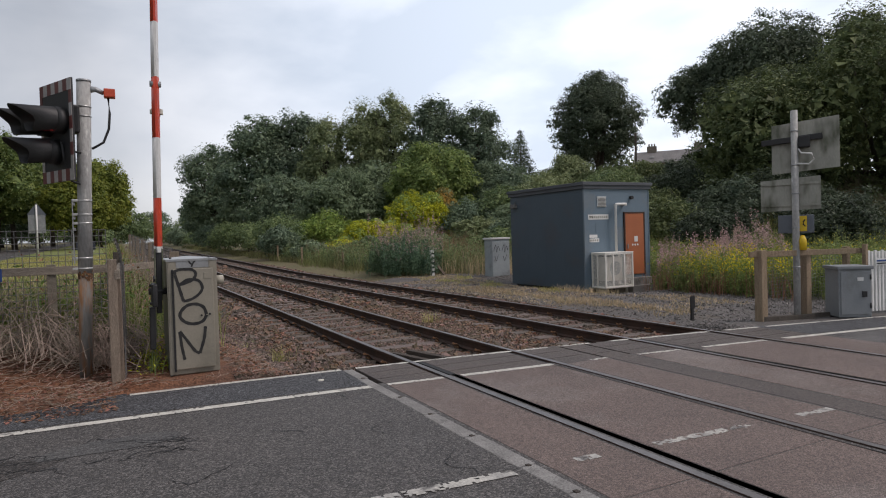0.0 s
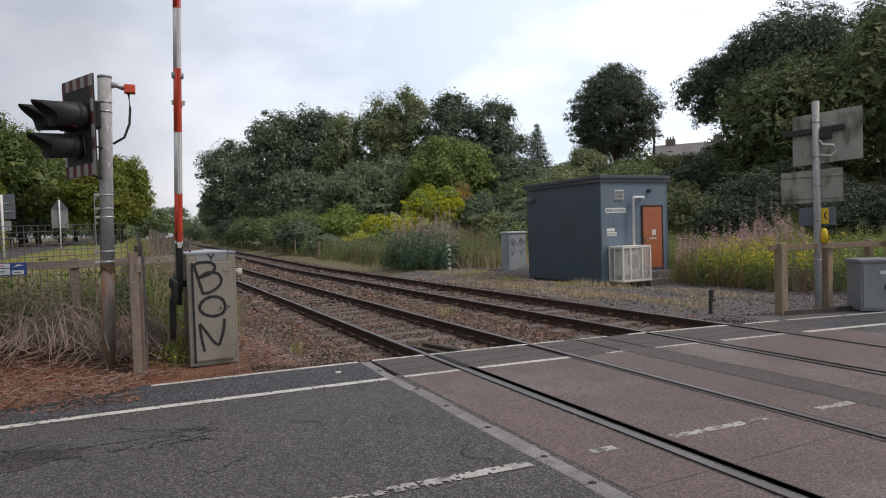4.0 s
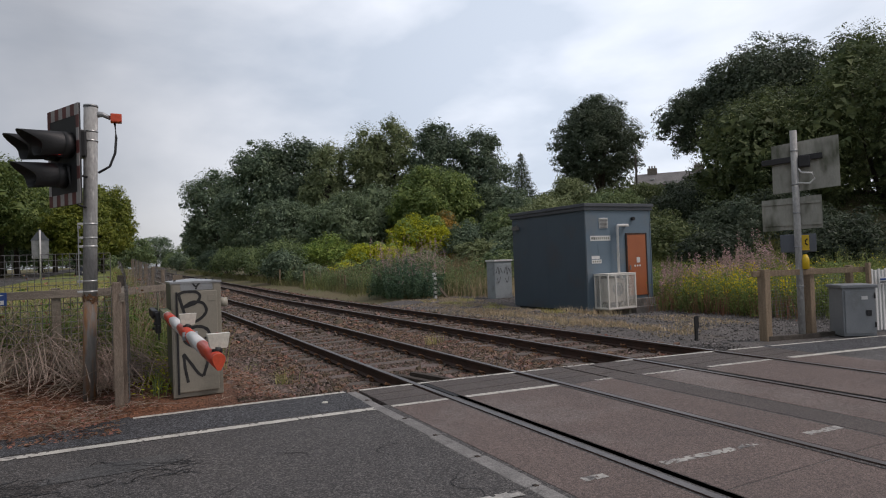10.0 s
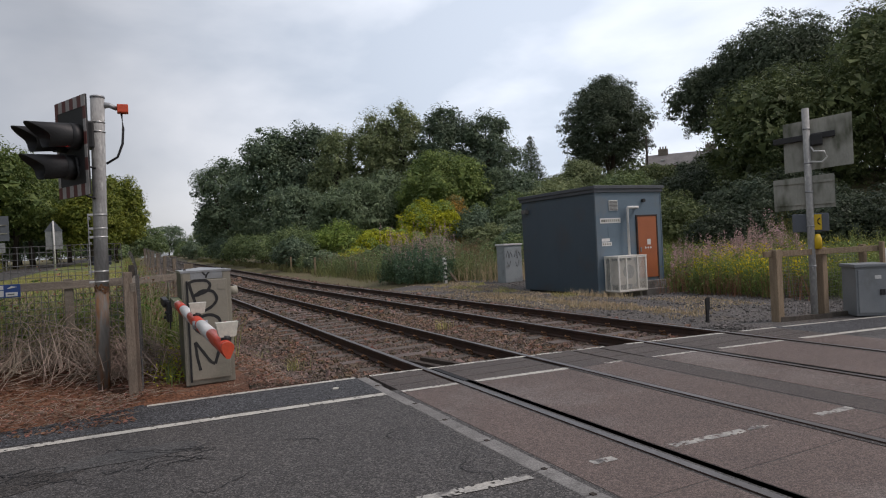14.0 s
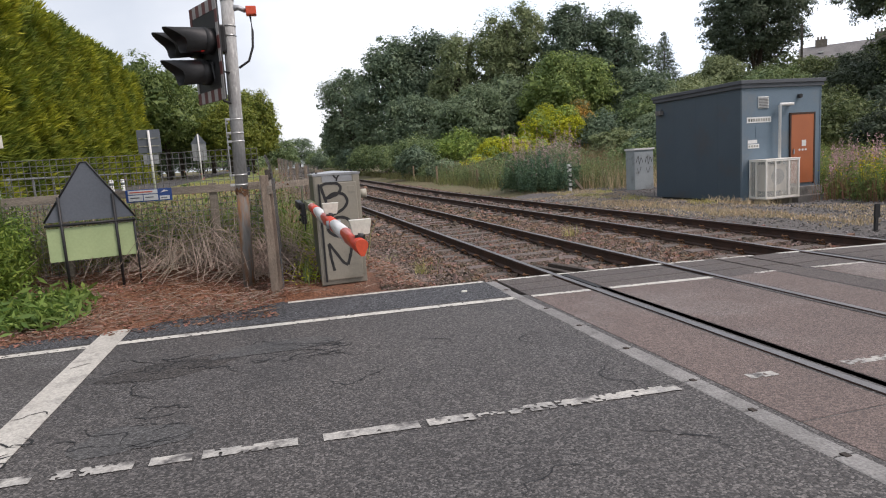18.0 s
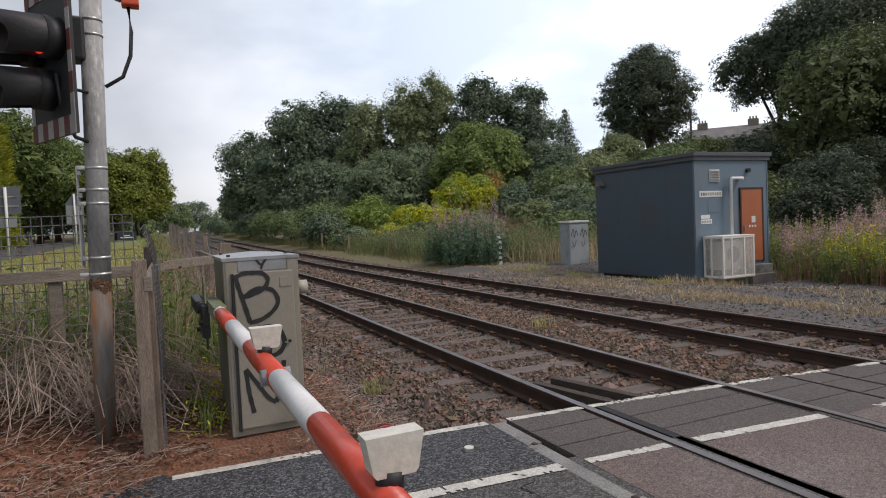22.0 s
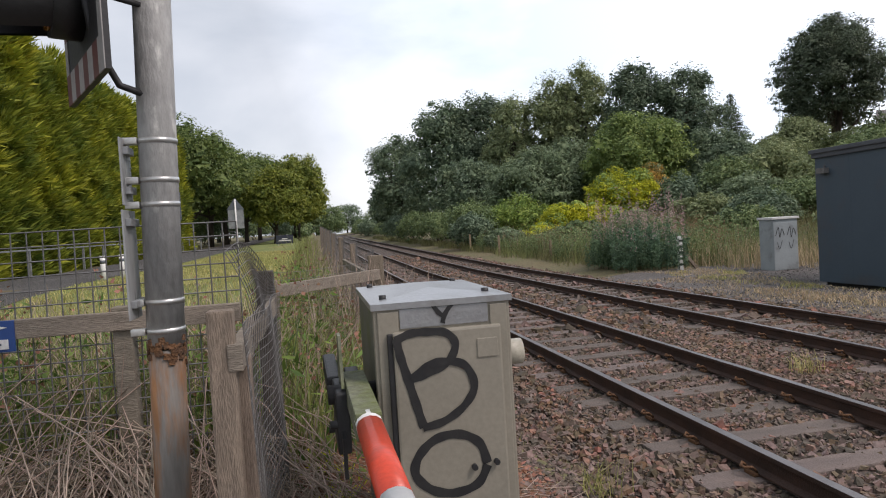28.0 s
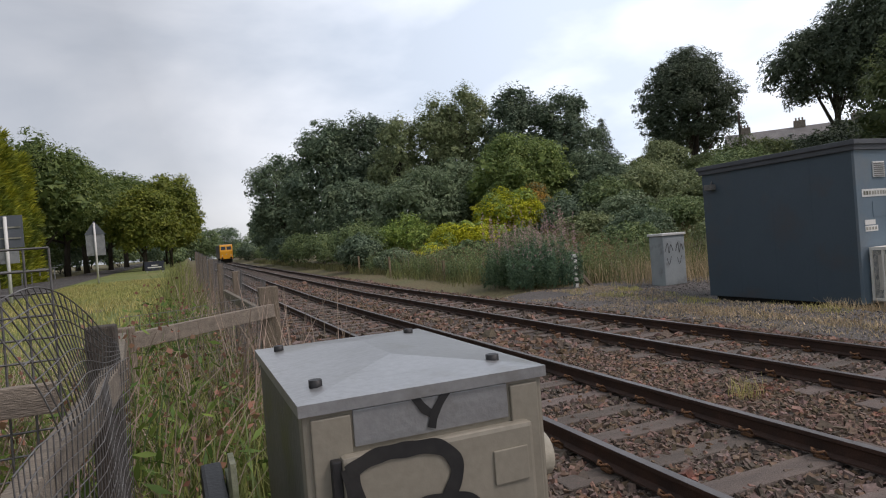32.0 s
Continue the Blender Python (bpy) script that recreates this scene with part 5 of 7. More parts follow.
def hood(cx, cz, m, r=0.14, length=0.44):
    bm = bmesh.new()
    n = 18
    rings = []
    for rr in (r, r - 0.008):
        a0, a1 = [], []
        for k in range(n + 1):
            a = radians(-62 + 304 * k / n)
            cut = 0.55 + 0.45 * max(0.0, math.sin(a))
            a0.append(bm.verts.new((cx + rr * math.cos(a), 0.12, cz + rr * math.sin(a))))
            a1.append(bm.verts.new((cx + rr * 1.03 * math.cos(a), 0.12 + length * cut, cz + rr * 1.0 * math.sin(a) - 0.03)))
        rings.append((a0, a1))
    for k in range(n):
        (a, b), (c, d) = rings
        bm.faces.new((a[k], a[k + 1], b[k + 1], b[k]))
        bm.faces.new((c[k], d[k], d[k + 1], c[k + 1]))
        bm.faces.new((b[k], b[k + 1], d[k + 1], d[k]))
    for f in bm.faces:
        f.smooth = True
    bmesh.ops.transform(bm, matrix=m, verts=bm.verts)
    return bm


for cx, cz, lens in ((-0.165, 0.11, "redlit"), (0.165, 0.11, "redlens"), (0.0, -0.22, "amber")):
    case = cyl((cx, 0.02, cz), (cx, 0.13, cz), 0.145, 20)
    bmesh.ops.transform(case, matrix=BM, verts=case.verts)
    lamp = part("lamp_case", case, "black", sig)
    lz = cyl((cx, 0.13, cz), (cx, 0.14, cz), 0.12, 20)
    bmesh.ops.transform(lz, matrix=BM, verts=lz.verts)
    part("lens", lz, lens, lamp)
    part("hood", hood(cx, cz, BM), "black", lamp, "black lamp hood")
part("lamp_box", box(-3.80, -3.66, SY - 0.09, SY + 0.09, 2.93, 3.24, 0.02), "black", sig)
for z in (3.24, 3.13, 2.16, 2.0, 1.90, 1.50, 1.38):
    cx = pole_x(z)
    part("clamp", cyl((cx, SY, z - 0.010), (cx, SY, z + 0.010), 0.0775, 20, bm=box(cx - 0.125, cx - 0.07, SY - 0.05, SY - 0.012, z - 0.014, z + 0.014, 0.003)), "band_steel", sig)
part("sounder", box(-3.41, -3.29, SY - 0.07, SY + 0.05, 3.36, 3.46, 0.012), "redorange", sig, "small red-orange sounder box")
part("sounder_bracket", tube([(pole_x(3.4), SY, 3.44), (-3.49, SY, 3.45), (-3.41, SY - 0.01, 3.41)], [0.05, 0.03, 0.025], 10), "steel", sig)
part("cable", tube([(-3.365, SY, 3.36), (-3.355, SY, 3.18), (-3.37, SY, 3.0), (-3.43, SY, 2.84), (-3.55, SY, 2.76)], 0.014, 8), "black", sig)
part("cable", tube([(-3.84, SY - 0.2, 2.8), (-3.82, SY - 0.13, 2.52), (-3.76, SY - 0.06, 2.38), (-3.66, SY - 0.05, 2.34)], 0.015, 8), "black", sig)
part("cable", tube([(-3.85, SY - 0.10, 2.85), (-3.76, SY - 0.09, 2.72), (-3.66, SY - 0.06, 2.70)], 0.012, 8), "black", sig)
for y0, y1, z0, z1 in ((1.87, 2.05, 1.44, 1.88), (1.90, 2.04, 1.90, 2.17)):
    plate = part("side_plate", box(SX - 0.118, SX - 0.112, y0, y1, z0, z1, 0.002), "side_steel", sig, "small sign plate seen nearly edge-on")
    for z in (z0 + 0.06, z1 - 0.05):
        part("channel", box(SX - 0.112, SX - 0.092, y0 + 0.03, y1 - 0.02, z - 0.015, z + 0.015, 0.002), "steel", plate)

# ---- equipment hut ----
HX0, HX1, HY0, HY1, HZ0, HZ1 = 9.78, 12.55, 9.18, 13.30, -0.20, 3.05
hut = thing("equipment_hut", ((HX0 + HX1) / 2, (HY0 + HY1) / 2, -0.3), "grey-blue panelled railway equipment hut with an orange door", "hut")
# The dark gap under the hut: its shade is put into a black block.
part("plinth", box(HX0 + 0.12, HX1 - 0.12, HY0 + 0.12, HY1 - 0.12, -0.55, HZ0 + 0.02), "black", hut)
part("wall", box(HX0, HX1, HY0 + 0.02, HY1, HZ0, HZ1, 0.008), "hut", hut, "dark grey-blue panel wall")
part("front_wall", box(HX0 + 0.0, HX1 - 0.0, HY0 - 0.005, HY0 + 0.019, HZ0, HZ1, 0.006), "hut_front_lit", hut, "blue-grey front panel in a lit tone")
for yj in (10.2, 11.2, 12.25):
    part("panel_joint", box(HX0 - 0.003, HX0 + 0.004, yj - 0.012, yj + 0.012, HZ0 + 0.05, HZ1 - 0.02, 0.003), "hut", hut)
for xx in (HX0 - 0.008, HX1 - 0.03):
    part("corner_trim", box(xx, xx + 0.04, HY0 - 0.02, HY0 + 0.04, HZ0, HZ1, 0.006), "hut_front_lit", hut)
roof = bmesh.new()
box(HX0 - 0.10, HX1 + 0.10, HY0 - 0.10, HY1 + 0.10, HZ1 + 0.06, HZ1 + 0.165, 0.012, roof)
box(HX0 - 0.06, HX1 + 0.06, HY0 - 0.06, HY1 + 0.06, HZ1 - 0.05, HZ1 + 0.07, 0.006, roof)
part("roof", roof, "hut_roof", hut, "flat overhanging roof edge")
d = part("door", box(11.47, 12.28, HY0 - 0.04, HY0 - 0.006, 0.2, 2.2, 0.008), "door_orange", hut, "orange steel door")
part("door_frame", box(11.42, 11.47, HY0 - 0.05, HY0, 0.16, 2.25, 0.004, box(12.28, 12.33, HY0 - 0.05, HY0, 0.16, 2.25, 0.004, box(11.47, 12.28, HY0 - 0.05, HY0, 2.2, 2.25, 0.004))), "rail_side", hut)
part("handle", box(11.54, 11.57, HY0 - 0.075, HY0 - 0.04, 1.05, 1.2, 0.006), "steel", d)
part("notice", box(11.85, 12.0, HY0 - 0.046, HY0 - 0.040, 1.27, 1.45), "white", d)
for k in range(3):
    part("disc", cyl((11.77 + k * 0.11, HY0 - 0.041, 1.17), (11.77 + k * 0.11, HY0 - 0.046, 1.17), 0.035, 14), "white", d)
part("step", box(11.35, 12.45, HY0 - 0.45, HY0 - 0.02, -0.5, -0.14, 0.012), "concrete", hut, "concrete door step")
part("landing", box(11.45, 12.4, HY0 - 0.25, HY0 - 0.03, -0.139, 0.1, 0.012), "concrete", hut)
vent = part("vent", box(10.32, 10.68, HY0 - 0.03, HY0 - 0.004, 2.42, 2.75, 0.004), "white", hut)
for k in range(7):
    part("slat", box(10.34, 10.66, HY0 - 0.045, HY0 - 0.028, 2.44 + k * 0.043, 2.46 + k * 0.043), "concrete", vent)
part("lamp", cyl((11.75, HY0 - 0.1, 2.72), (11.75, HY0, 2.72), 0.06, 14), "black", hut)
sign = part("sign_plate", box(9.95, 10.78, HY0 - 0.014, HY0 - 0.005, 2.02, 2.18), "white", hut, "white plate with unreadable dark writing")
for k in range(9):
    part("text_bar", box(9.99 + k * 0.085, 10.05 + k * 0.085, HY0 - 0.017, HY0 - 0.0135, 2.06, 2.14), "signback", sign)
sign = part("sign_plate", box(10.25, 10.72, HY0 - 0.014, HY0 - 0.005, 1.6, 1.92), "hut_front_lit", hut)
sign = part("sign_plate", box(9.98, 10.37, HY0 - 0.014, HY0 - 0.005, 1.3, 1.42), "white", hut, "white notice with dark bars of writing")
for k in range(4):
    part("text_bar", box(10.0 + k * 0.09, 10.06 + k * 0.09, HY0 - 0.017, HY0 - 0.0135, 1.33, 1.39), "signback", sign)
sign = part("sign_plate", box(9.98, 10.3, HY0 - 0.014, HY0 - 0.005, 1.44, 1.54), "white", hut)
part("vent_pipe", tube([(11.4, HY0 - 0.16, 2.5), (10.98, HY0 - 0.16, 2.5), (10.95, HY0 - 0.16, 2.47), (10.95, HY0 - 0.16, 0.95)], 0.044, 12, box(11.36, 11.44, HY0 - 0.17, HY0, 2.46, 2.54)), "white", hut, "white ventilation pipe")
part("flood_lamp", box(HX0 - 0.16, HX0 - 0.0, 12.85, 13.1, 2.58, 2.72, 0.01, cyl((HX0 - 0.05, 12.97, 2.72), (HX0, 12.97, 2.8), 0.015, 6)), "concrete", hut)

# wire cage with an air conditioner in front of the hut
cage = thing("air_conditioner_cage", (10.6, 8.85, -0.1), "cream steel mesh cage round an air conditioner", "cage")
X0, X1, Y0, Y1, Z0, Z1 = 10.0, 11.15, 8.50, 9.14, -0.13, 0.96
fr = bmesh.new()
for xx in (X0, X0 + 0.30, X0 + 0.76, X1 - 0.045):
    box(xx, xx + 0.045, Y0 - 0.01, Y0 + 0.035, Z0, Z1, 0.004, fr)
for xx in (X0 + 0.002, X1 - 0.047):
    box(xx, xx + 0.045, Y1 - 0.045, Y1, Z0, Z1, 0.004, fr)
    box(xx - 0.001, xx + 0.044, Y0 + 0.36, Y0 + 0.40, Z0, Z1, 0.004, fr)
for zz in (Z0 + 0.002, Z1 - 0.052):
    box(X0 + 0.001, X1 - 0.001, Y0 - 0.012, Y0 + 0.033, zz, zz + 0.05, 0.004, fr)
    for xx in (X0 - 0.002, X1 - 0.044):
        box(xx, xx + 0.045, Y0 + 0.002, Y1 - 0.002, zz + 0.001, zz + 0.051, 0.004, fr)
part("cage_frame", fr, "cage", cage, "thick white steel frame")
part("cage_roof", box(X0 - 0.01, X1 + 0.01, Y0 - 0.02, Y1, Z1, Z1 + 0.015, 0.004), "cage", cage)
part("cage_floor", box(X0, X1, Y0, Y1, Z0 - 0.02, Z0 - 0.002), "stub", cage)
for xx in (X0 + 0.12, X1 - 0.22):
    part("foot", box(xx, xx + 0.1, Y0 + 0.12, Y1 - 0.05, Z0 - 0.33, Z0 - 0.021), "stub", cage, "dark foot block")
seg = [((X0 + k * 0.024, Y0 + 0.01, Z0 + 0.01), (X0 + k * 0.024, Y0 + 0.01, Z1)) for k in range(48)]
seg += [((X0, Y0 + 0.012, Z0 + 0.01 + k * 0.024), (X1, Y0 + 0.012, Z0 + 0.01 + k * 0.024)) for k in range(45)]
for xe in (X0 + 0.012, X1 - 0.012):
    seg += [((xe, Y0 + k * 0.024, Z0 + 0.01), (xe, Y0 + k * 0.024, Z1)) for k in range(26)]
    seg += [((xe, Y0, Z0 + 0.01 + k * 0.024), (xe, Y1, Z0 + 0.01 + k * 0.024)) for k in range(45)]
part("cage_mesh", wires(seg, 0.0036), "cage", cage, kind="stuff")
ac = part("air_conditioner", box(X0 + 0.16, X1 - 0.3, Y0 + 0.16, Y1 - 0.05, Z0 + 0.2, Z1 - 0.15, 0.02), "cage", cage, "pale air conditioner behind the mesh")
part("fan_grille", cyl((X0 + 0.55, Y0 + 0.15, 0.47), (X0 + 0.55, Y0 + 0.165, 0.47), 0.22, 24), "loc_box", ac)

# grey location cabinet
loc = thing("location_cabinet", (10.87, 16.0, -0.2), "tall grey location cabinet with scrawled graffiti", "cabinet")
part("body", box(10.45, 11.30, 15.75, 16.35, -0.2, 1.44, 0.012), "loc_box", loc)
part("lid", box(10.41, 11.34, 15.71, 16.39, 1.44, 1.51, 0.012), "white", loc, "pale cap")
part("door", box(10.46, 11.28, 15.735, 15.752, -0.08, 1.34, 0.004), "loc_box", loc)
for a in (10.52, 10.92):
    spray([(a, 0.95), (a + 0.1, 1.2), (a + 0.14, 0.9), (a + 0.22, 1.15), (a + 0.3, 0.95)], 0.022, 15.73, loc)
    spray([(a + 0.05, 0.75), (a + 0.12, 0.55), (a + 0.22, 0.8)], 0.018, 15.729, loc)

# ---- trees and shrubs on the railway side ----
TREES = (
    ("sycamore_tree", 62.5, 68.0, 20.8, 6.8, "maple", "dense dark green round-crowned sycamore on the bank", 36000, 0.36, 0.18, 80, 0.30, 5.2),
    ("large_sycamore_tree", 65.5, 49.0, 18.0, 7.0, "maple", "large dark green sycamore on the bank above the road", 20000, 0.36, 0.42, 50, 0.32, 5.2),
    ("large_sycamore_tree", 67.5, 42.5, 22.3, 8.6, "maple", "large dark green sycamore on the bank above the road", 28000, 0.36, 0.25, 80, 0.28, 5.0),
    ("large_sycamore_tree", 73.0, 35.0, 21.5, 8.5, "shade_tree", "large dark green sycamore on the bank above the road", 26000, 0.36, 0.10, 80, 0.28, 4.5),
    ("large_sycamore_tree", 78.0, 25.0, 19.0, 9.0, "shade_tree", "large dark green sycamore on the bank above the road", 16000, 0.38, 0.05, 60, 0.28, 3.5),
    ("willow_tree", 36.5, 21.5, 12.0, 5.6, "willow", "broad mid-green willow behind the roadside", 22000, 0.22, 0.0, 80, 0.28, 0.8),
    ("willow_tree", 43.0, 17.5, 15.5, 7.6, "willow", "broad mid-green willow behind the roadside", 26000, 0.23, 0.0, 90, 0.26, 0.4),
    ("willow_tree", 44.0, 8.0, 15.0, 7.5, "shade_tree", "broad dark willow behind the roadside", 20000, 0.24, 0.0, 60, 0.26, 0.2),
    ("alder_tree", 11.9, 108.0, 18.5, 5.6, "dark", "tall dark alder beside the line", 16000, 0.45, 0.02, 60, 0.26, None),
    ("alder_tree", 14.6, 82.0, 18.8, 6.0, "dark", "tall dark alder beside the line", 16000, 0.42, 0.02, 80, 0.28, None),
    ("alder_tree", 19.8, 79.0, 18.6, 5.4, "ash", "tall dark alder beside the line", 14000, 0.42, 0.02, 70, 0.28, None),
    ("birch_tree", 21.0, 71.0, 17.0, 4.2, "olive", "slim olive-green birch behind the bushes", 13000, 0.30, 0.02, 56, 0.27, None),
    ("birch_tree", 25.0, 69.0, 18.3, 3.8, "olive", "slim olive-green birch behind the bushes", 15000, 0.30, 0.02, 60, 0.27, None),
    ("birch_tree", 28.2, 67.5, 18.4, 4.2, "olive", "slim olive-green birch behind the bushes", 13000, 0.30, 0.02, 56, 0.27, None),
    ("ash_tree", 31.0, 61.0, 18.0, 4.0, "ash", "tall dark ash tree on the bank", 17000, 0.36, 0.0, 64, 0.25, 1.0),
    ("ash_tree", 35.5, 58.5, 16.4, 4.4, "ash", "tall dark ash tree on the bank", 17000, 0.36, 0.0, 64, 0.25, 1.5),
    ("field_maple", 26.2, 52.0, 11.0, 5.2, "fieldmaple", "green rounded field maple on the bank", 26000, 0.28, 0.0, 70, 0.25, 0.6),
    ("hawthorn_tree", 17.2, 55.0, 8.2, 4.6, "grey", "grey-green hawthorn beside the line", 17000, 0.26, 0.0, 60, 0.26, None),
    ("hawthorn_tree", 14.0, 66.0, 9.0, 4.6, "dark", "dark hawthorn beside the line", 13000, 0.30, 0.0, 50, 0.27, None),
    ("elder_tree", 22.5, 58.0, 9.5, 4.5, "grey", "grey-green elder on the bank", 14000, 0.28, 0.0, 50, 0.27, 0.5),
    ("elder_tree", 33.0, 50.0, 8.0, 4.0, "dark", "dark elder on the bank", 12000, 0.3, 0.0, 46, 0.27, 1.5),
    ("thorn_tree", 52.0, 62.0, 7.5, 3.4, "olive", "small yellowing thorn tree on the bank", 9000, 0.32, 0.0, 40, 0.34, 5.0),
)
for k, (nm, x, y, h, rad, lf, lab, n, sz, base, lumps, lump, bz) in enumerate(TREES):
    tree(nm, x, y, h, rad, lf, lab, n=n, size=sz, base=base, lumps=lumps, lump=lump, seed=100 + k, base_z=bz, droop=0.8 if nm == "birch_tree" else 0.0)
# a pointed conifer on the skyline, its branches in whorls
cr_ = np.random.default_rng(91)
spruce = thing("spruce_tree", (56.0, 79.0, 5.4), "small dark pointed conifer on the skyline", "tree")
part("trunk", tube([(56.0, 79.0, 5.4), (56.0, 79.0, 18.8)], [0.22, 0.03], 7), "bark", spruce)
whorls = []
for zz in np.arange(0.6, 13.2, 0.55):
    reach = 5.2 * (1 - zz / 13.6) ** 0.85
    for a in np.arange(0, math.tau, math.tau / 9):
        a += cr_.uniform(-0.3, 0.3) + zz
        q = reach * cr_.uniform(0.55, 1.0)
        whorls.append((56 + q * 0.6 * math.cos(a), 79 + q * 0.6 * math.sin(a), 5.5 + zz - 0.12 * q, 0.2 + q * 0.42, 0.2 + q * 0.42, 0.38))
part("crown", cloud(whorls, 15000, 0.34, cr_, 0.3, 0.2), LEAF["spruce"], spruce)
for k, (x, y, h, r, lf) in enumerate(((16.5, 172, 12, 5, "dark"), (-5.5, 165, 10, 4.5, "mid"), (24, 232, 13, 6.5, "mid"), (-6.5, 225, 11, 5.5, "dark"), (-22, 300, 15, 10, "dark"), (-34, 340, 15, 11, "mid"), (4, 290, 13, 8, "mid"), (14, 330, 15, 10, "dark"), (14.8, 135, 13, 6, "dark"), (19, 155, 14, 7, "mid"), (21, 200, 14, 7, "mid"), (-10, 190, 12, 6.5, "mid"), (-16, 260, 15, 9, "mid"), (38, 275, 15, 9, "dark"), (-2, 330, 13, 9, "mid"), (-20, 380, 14, 11, "dark"), (0, 420, 14, 12, "mid"), (42, 430, 15, 12, "mid"))):
    tree("distant_tree", x, y, h, r, lf, "distant green tree beside the line", n=3600, size=0.9, base=0.0, lumps=30, lump=0.30, seed=30 + k, group="distant trees")
bush("yellow_bush", 21.4, 46, 4.4, 3.0, 5.6, "yellow", "yellow-green bush turning colour beside the line", 17000, 0.20, 48, 41, second="bright")
bush("rusty_bush", 24.6, 47, 2.0, 1.8, 5.9, "rust", "bush with rust-brown dying leaves beside the line", 3600, 0.18, 18, 45, second="olive")
bush("yellow_bush", 16.2, 43, 4.2, 2.6, 3.5, "yellow", "yellow-green bush turning colour beside the line", 11000, 0.22, 36, 42, second="bright")
bush("yellow_bush", 12.3, 40, 2.2, 2.2, 1.9, "yellow", "yellow-green bush turning colour beside the line", 6000, 0.2, 24, 48, second="bright")
SCRUB = (
    (11.2, 52, 3.0, 4.5, 3.4, "mid"), (10.3, 62, 2.8, 6.0, 3.2, "mid"), (14.5, 52, 3.6, 4.0, 4.6, "bright"), (9.9, 46, 2.0, 3.0, 2.3, "dark"), (9.8, 74, 2.6, 6.5, 3.4, "mid"), (9.6, 88, 2.6, 7.0, 3.4, "dark"),
    (9.8, 104, 3.0, 8.0, 3.6, "mid"), (10.0, 124, 3.0, 10.0, 3.8, "mid"), (25.5, 44, 4.0, 3.0, 4.0, "dark"), (29.0, 43, 3.5, 3.0, 4.2, "mid"), (34.0, 44, 4.0, 3.2, 4.0, "olive"), (38.0, 48, 4.0, 3.5, 4.0, "olive"),
    (30.0, 34, 4.0, 3.5, 3.4, "olive"), (36.0, 36, 4.5, 3.5, 3.6, "mid"), (42.0, 40, 5.0, 4.0, 3.8, "olive"), (33.0, 26, 4.0, 3.5, 3.4, "dark"), (28.0, 24, 3.0, 3.0, 3.0, "olive"), (40.0, 30, 5.0, 4.0, 3.4, "dark"),
    (46.0, 48, 5.0, 4.0, 3.6, "olive"), (44.0, 56, 5.0, 4.0, 4.0, "olive"), (50.0, 54, 5.0, 4.0, 3.4, "mid"), (24.5, 30, 3.0, 3.0, 2.8, "mid"), (22.0, 36, 3.0, 3.0, 2.6, "olive"), (27.0, 38, 3.5, 3.0, 3.0, "grey"),
    (31.0, 17, 3.0, 3.5, 3.2, "dark"), (27.5, 12, 3.0, 3.5, 3.0, "dark"), (30.0, 6, 3.5, 3.5, 3.2, "dark"), (55.0, 46, 5.0, 4.0, 4.0, "mid"), (52.0, 38, 5.0, 5.0, 4.4, "dark"), (47.0, 32, 5.0, 4.0, 4.0, "mid"), (56.0, 30, 6.0, 5.0, 6.0, "dark"),
    (20.5, 13, 2.5, 2.5, 2.8, "dark"), (22.5, 18, 3.0, 2.8, 3.2, "mid"), (24.5, 23, 3.0, 3.0, 3.2, "dark"), (19.0, 21, 2.6, 2.6, 2.4, "olive"), (26.5, 17, 3.0, 3.0, 3.4, "mid"), (23.0, 9, 2.6, 2.6, 3.0, "dark"), (25.5, 4, 3.0, 2.6, 3.2, "mid"), (18.0, 27, 2.6, 2.6, 2.2, "mid"), (20.5, 29, 2.6, 2.6, 2.8, "dark"),
    (9.6, 40, 1.7, 3.0, 1.8, "grey"), (10.6, 34, 1.6, 2.2, 1.5, "olive"), (11.8, 33, 2.2, 2.0, 2.0, "mid"), (12.6, 28, 2.0, 2.0, 1.7, "mid"), (10.6, 28.5, 1.2, 1.6, 1.1, "olive"), (14.2, 30, 2.4, 2.0, 2.0, "olive"), (16.5, 35, 2.6, 2.0, 2.4, "mid"),
    (19.0, 40, 2.6, 2.2, 2.2, "mid"), (39.5, 56, 4.0, 4.0, 4.5, "mid"), (56.0, 58, 4.0, 4.0, 3.6, "olive"), (48.5, 68, 4.0, 4.0, 4.6, "mid"),
)
for k, (x, y, rx, ry, h, lf) in enumerate(SCRUB):
    if x < 11.5 and y > 41:
        x, h = (x - 1.0, h + 0.8) if y < 95 else (x + 0.9, h)
    far = y > 30 or x > 35
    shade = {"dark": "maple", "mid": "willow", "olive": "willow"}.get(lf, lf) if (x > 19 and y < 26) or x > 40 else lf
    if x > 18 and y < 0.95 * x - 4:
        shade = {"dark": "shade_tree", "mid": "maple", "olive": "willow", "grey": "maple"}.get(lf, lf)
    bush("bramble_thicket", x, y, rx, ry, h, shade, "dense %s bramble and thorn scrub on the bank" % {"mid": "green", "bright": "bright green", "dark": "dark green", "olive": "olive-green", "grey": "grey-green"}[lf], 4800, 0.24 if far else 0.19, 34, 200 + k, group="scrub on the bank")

# ---- terrace of houses on the hill ----
HA = math.atan2(-11.0, 9.6)
house = thing("terraced_house", (95, 78, 6.0), "stone terrace with a grey slate roof and chimneys on the hill", "house")
hm = Matrix.Translation((94.5, 79.5, 0)) @ Matrix.Rotation(HA, 4, "Z")


def at_house(bm):
    bmesh.ops.transform(bm, matrix=hm, verts=bm.verts)
    return bm


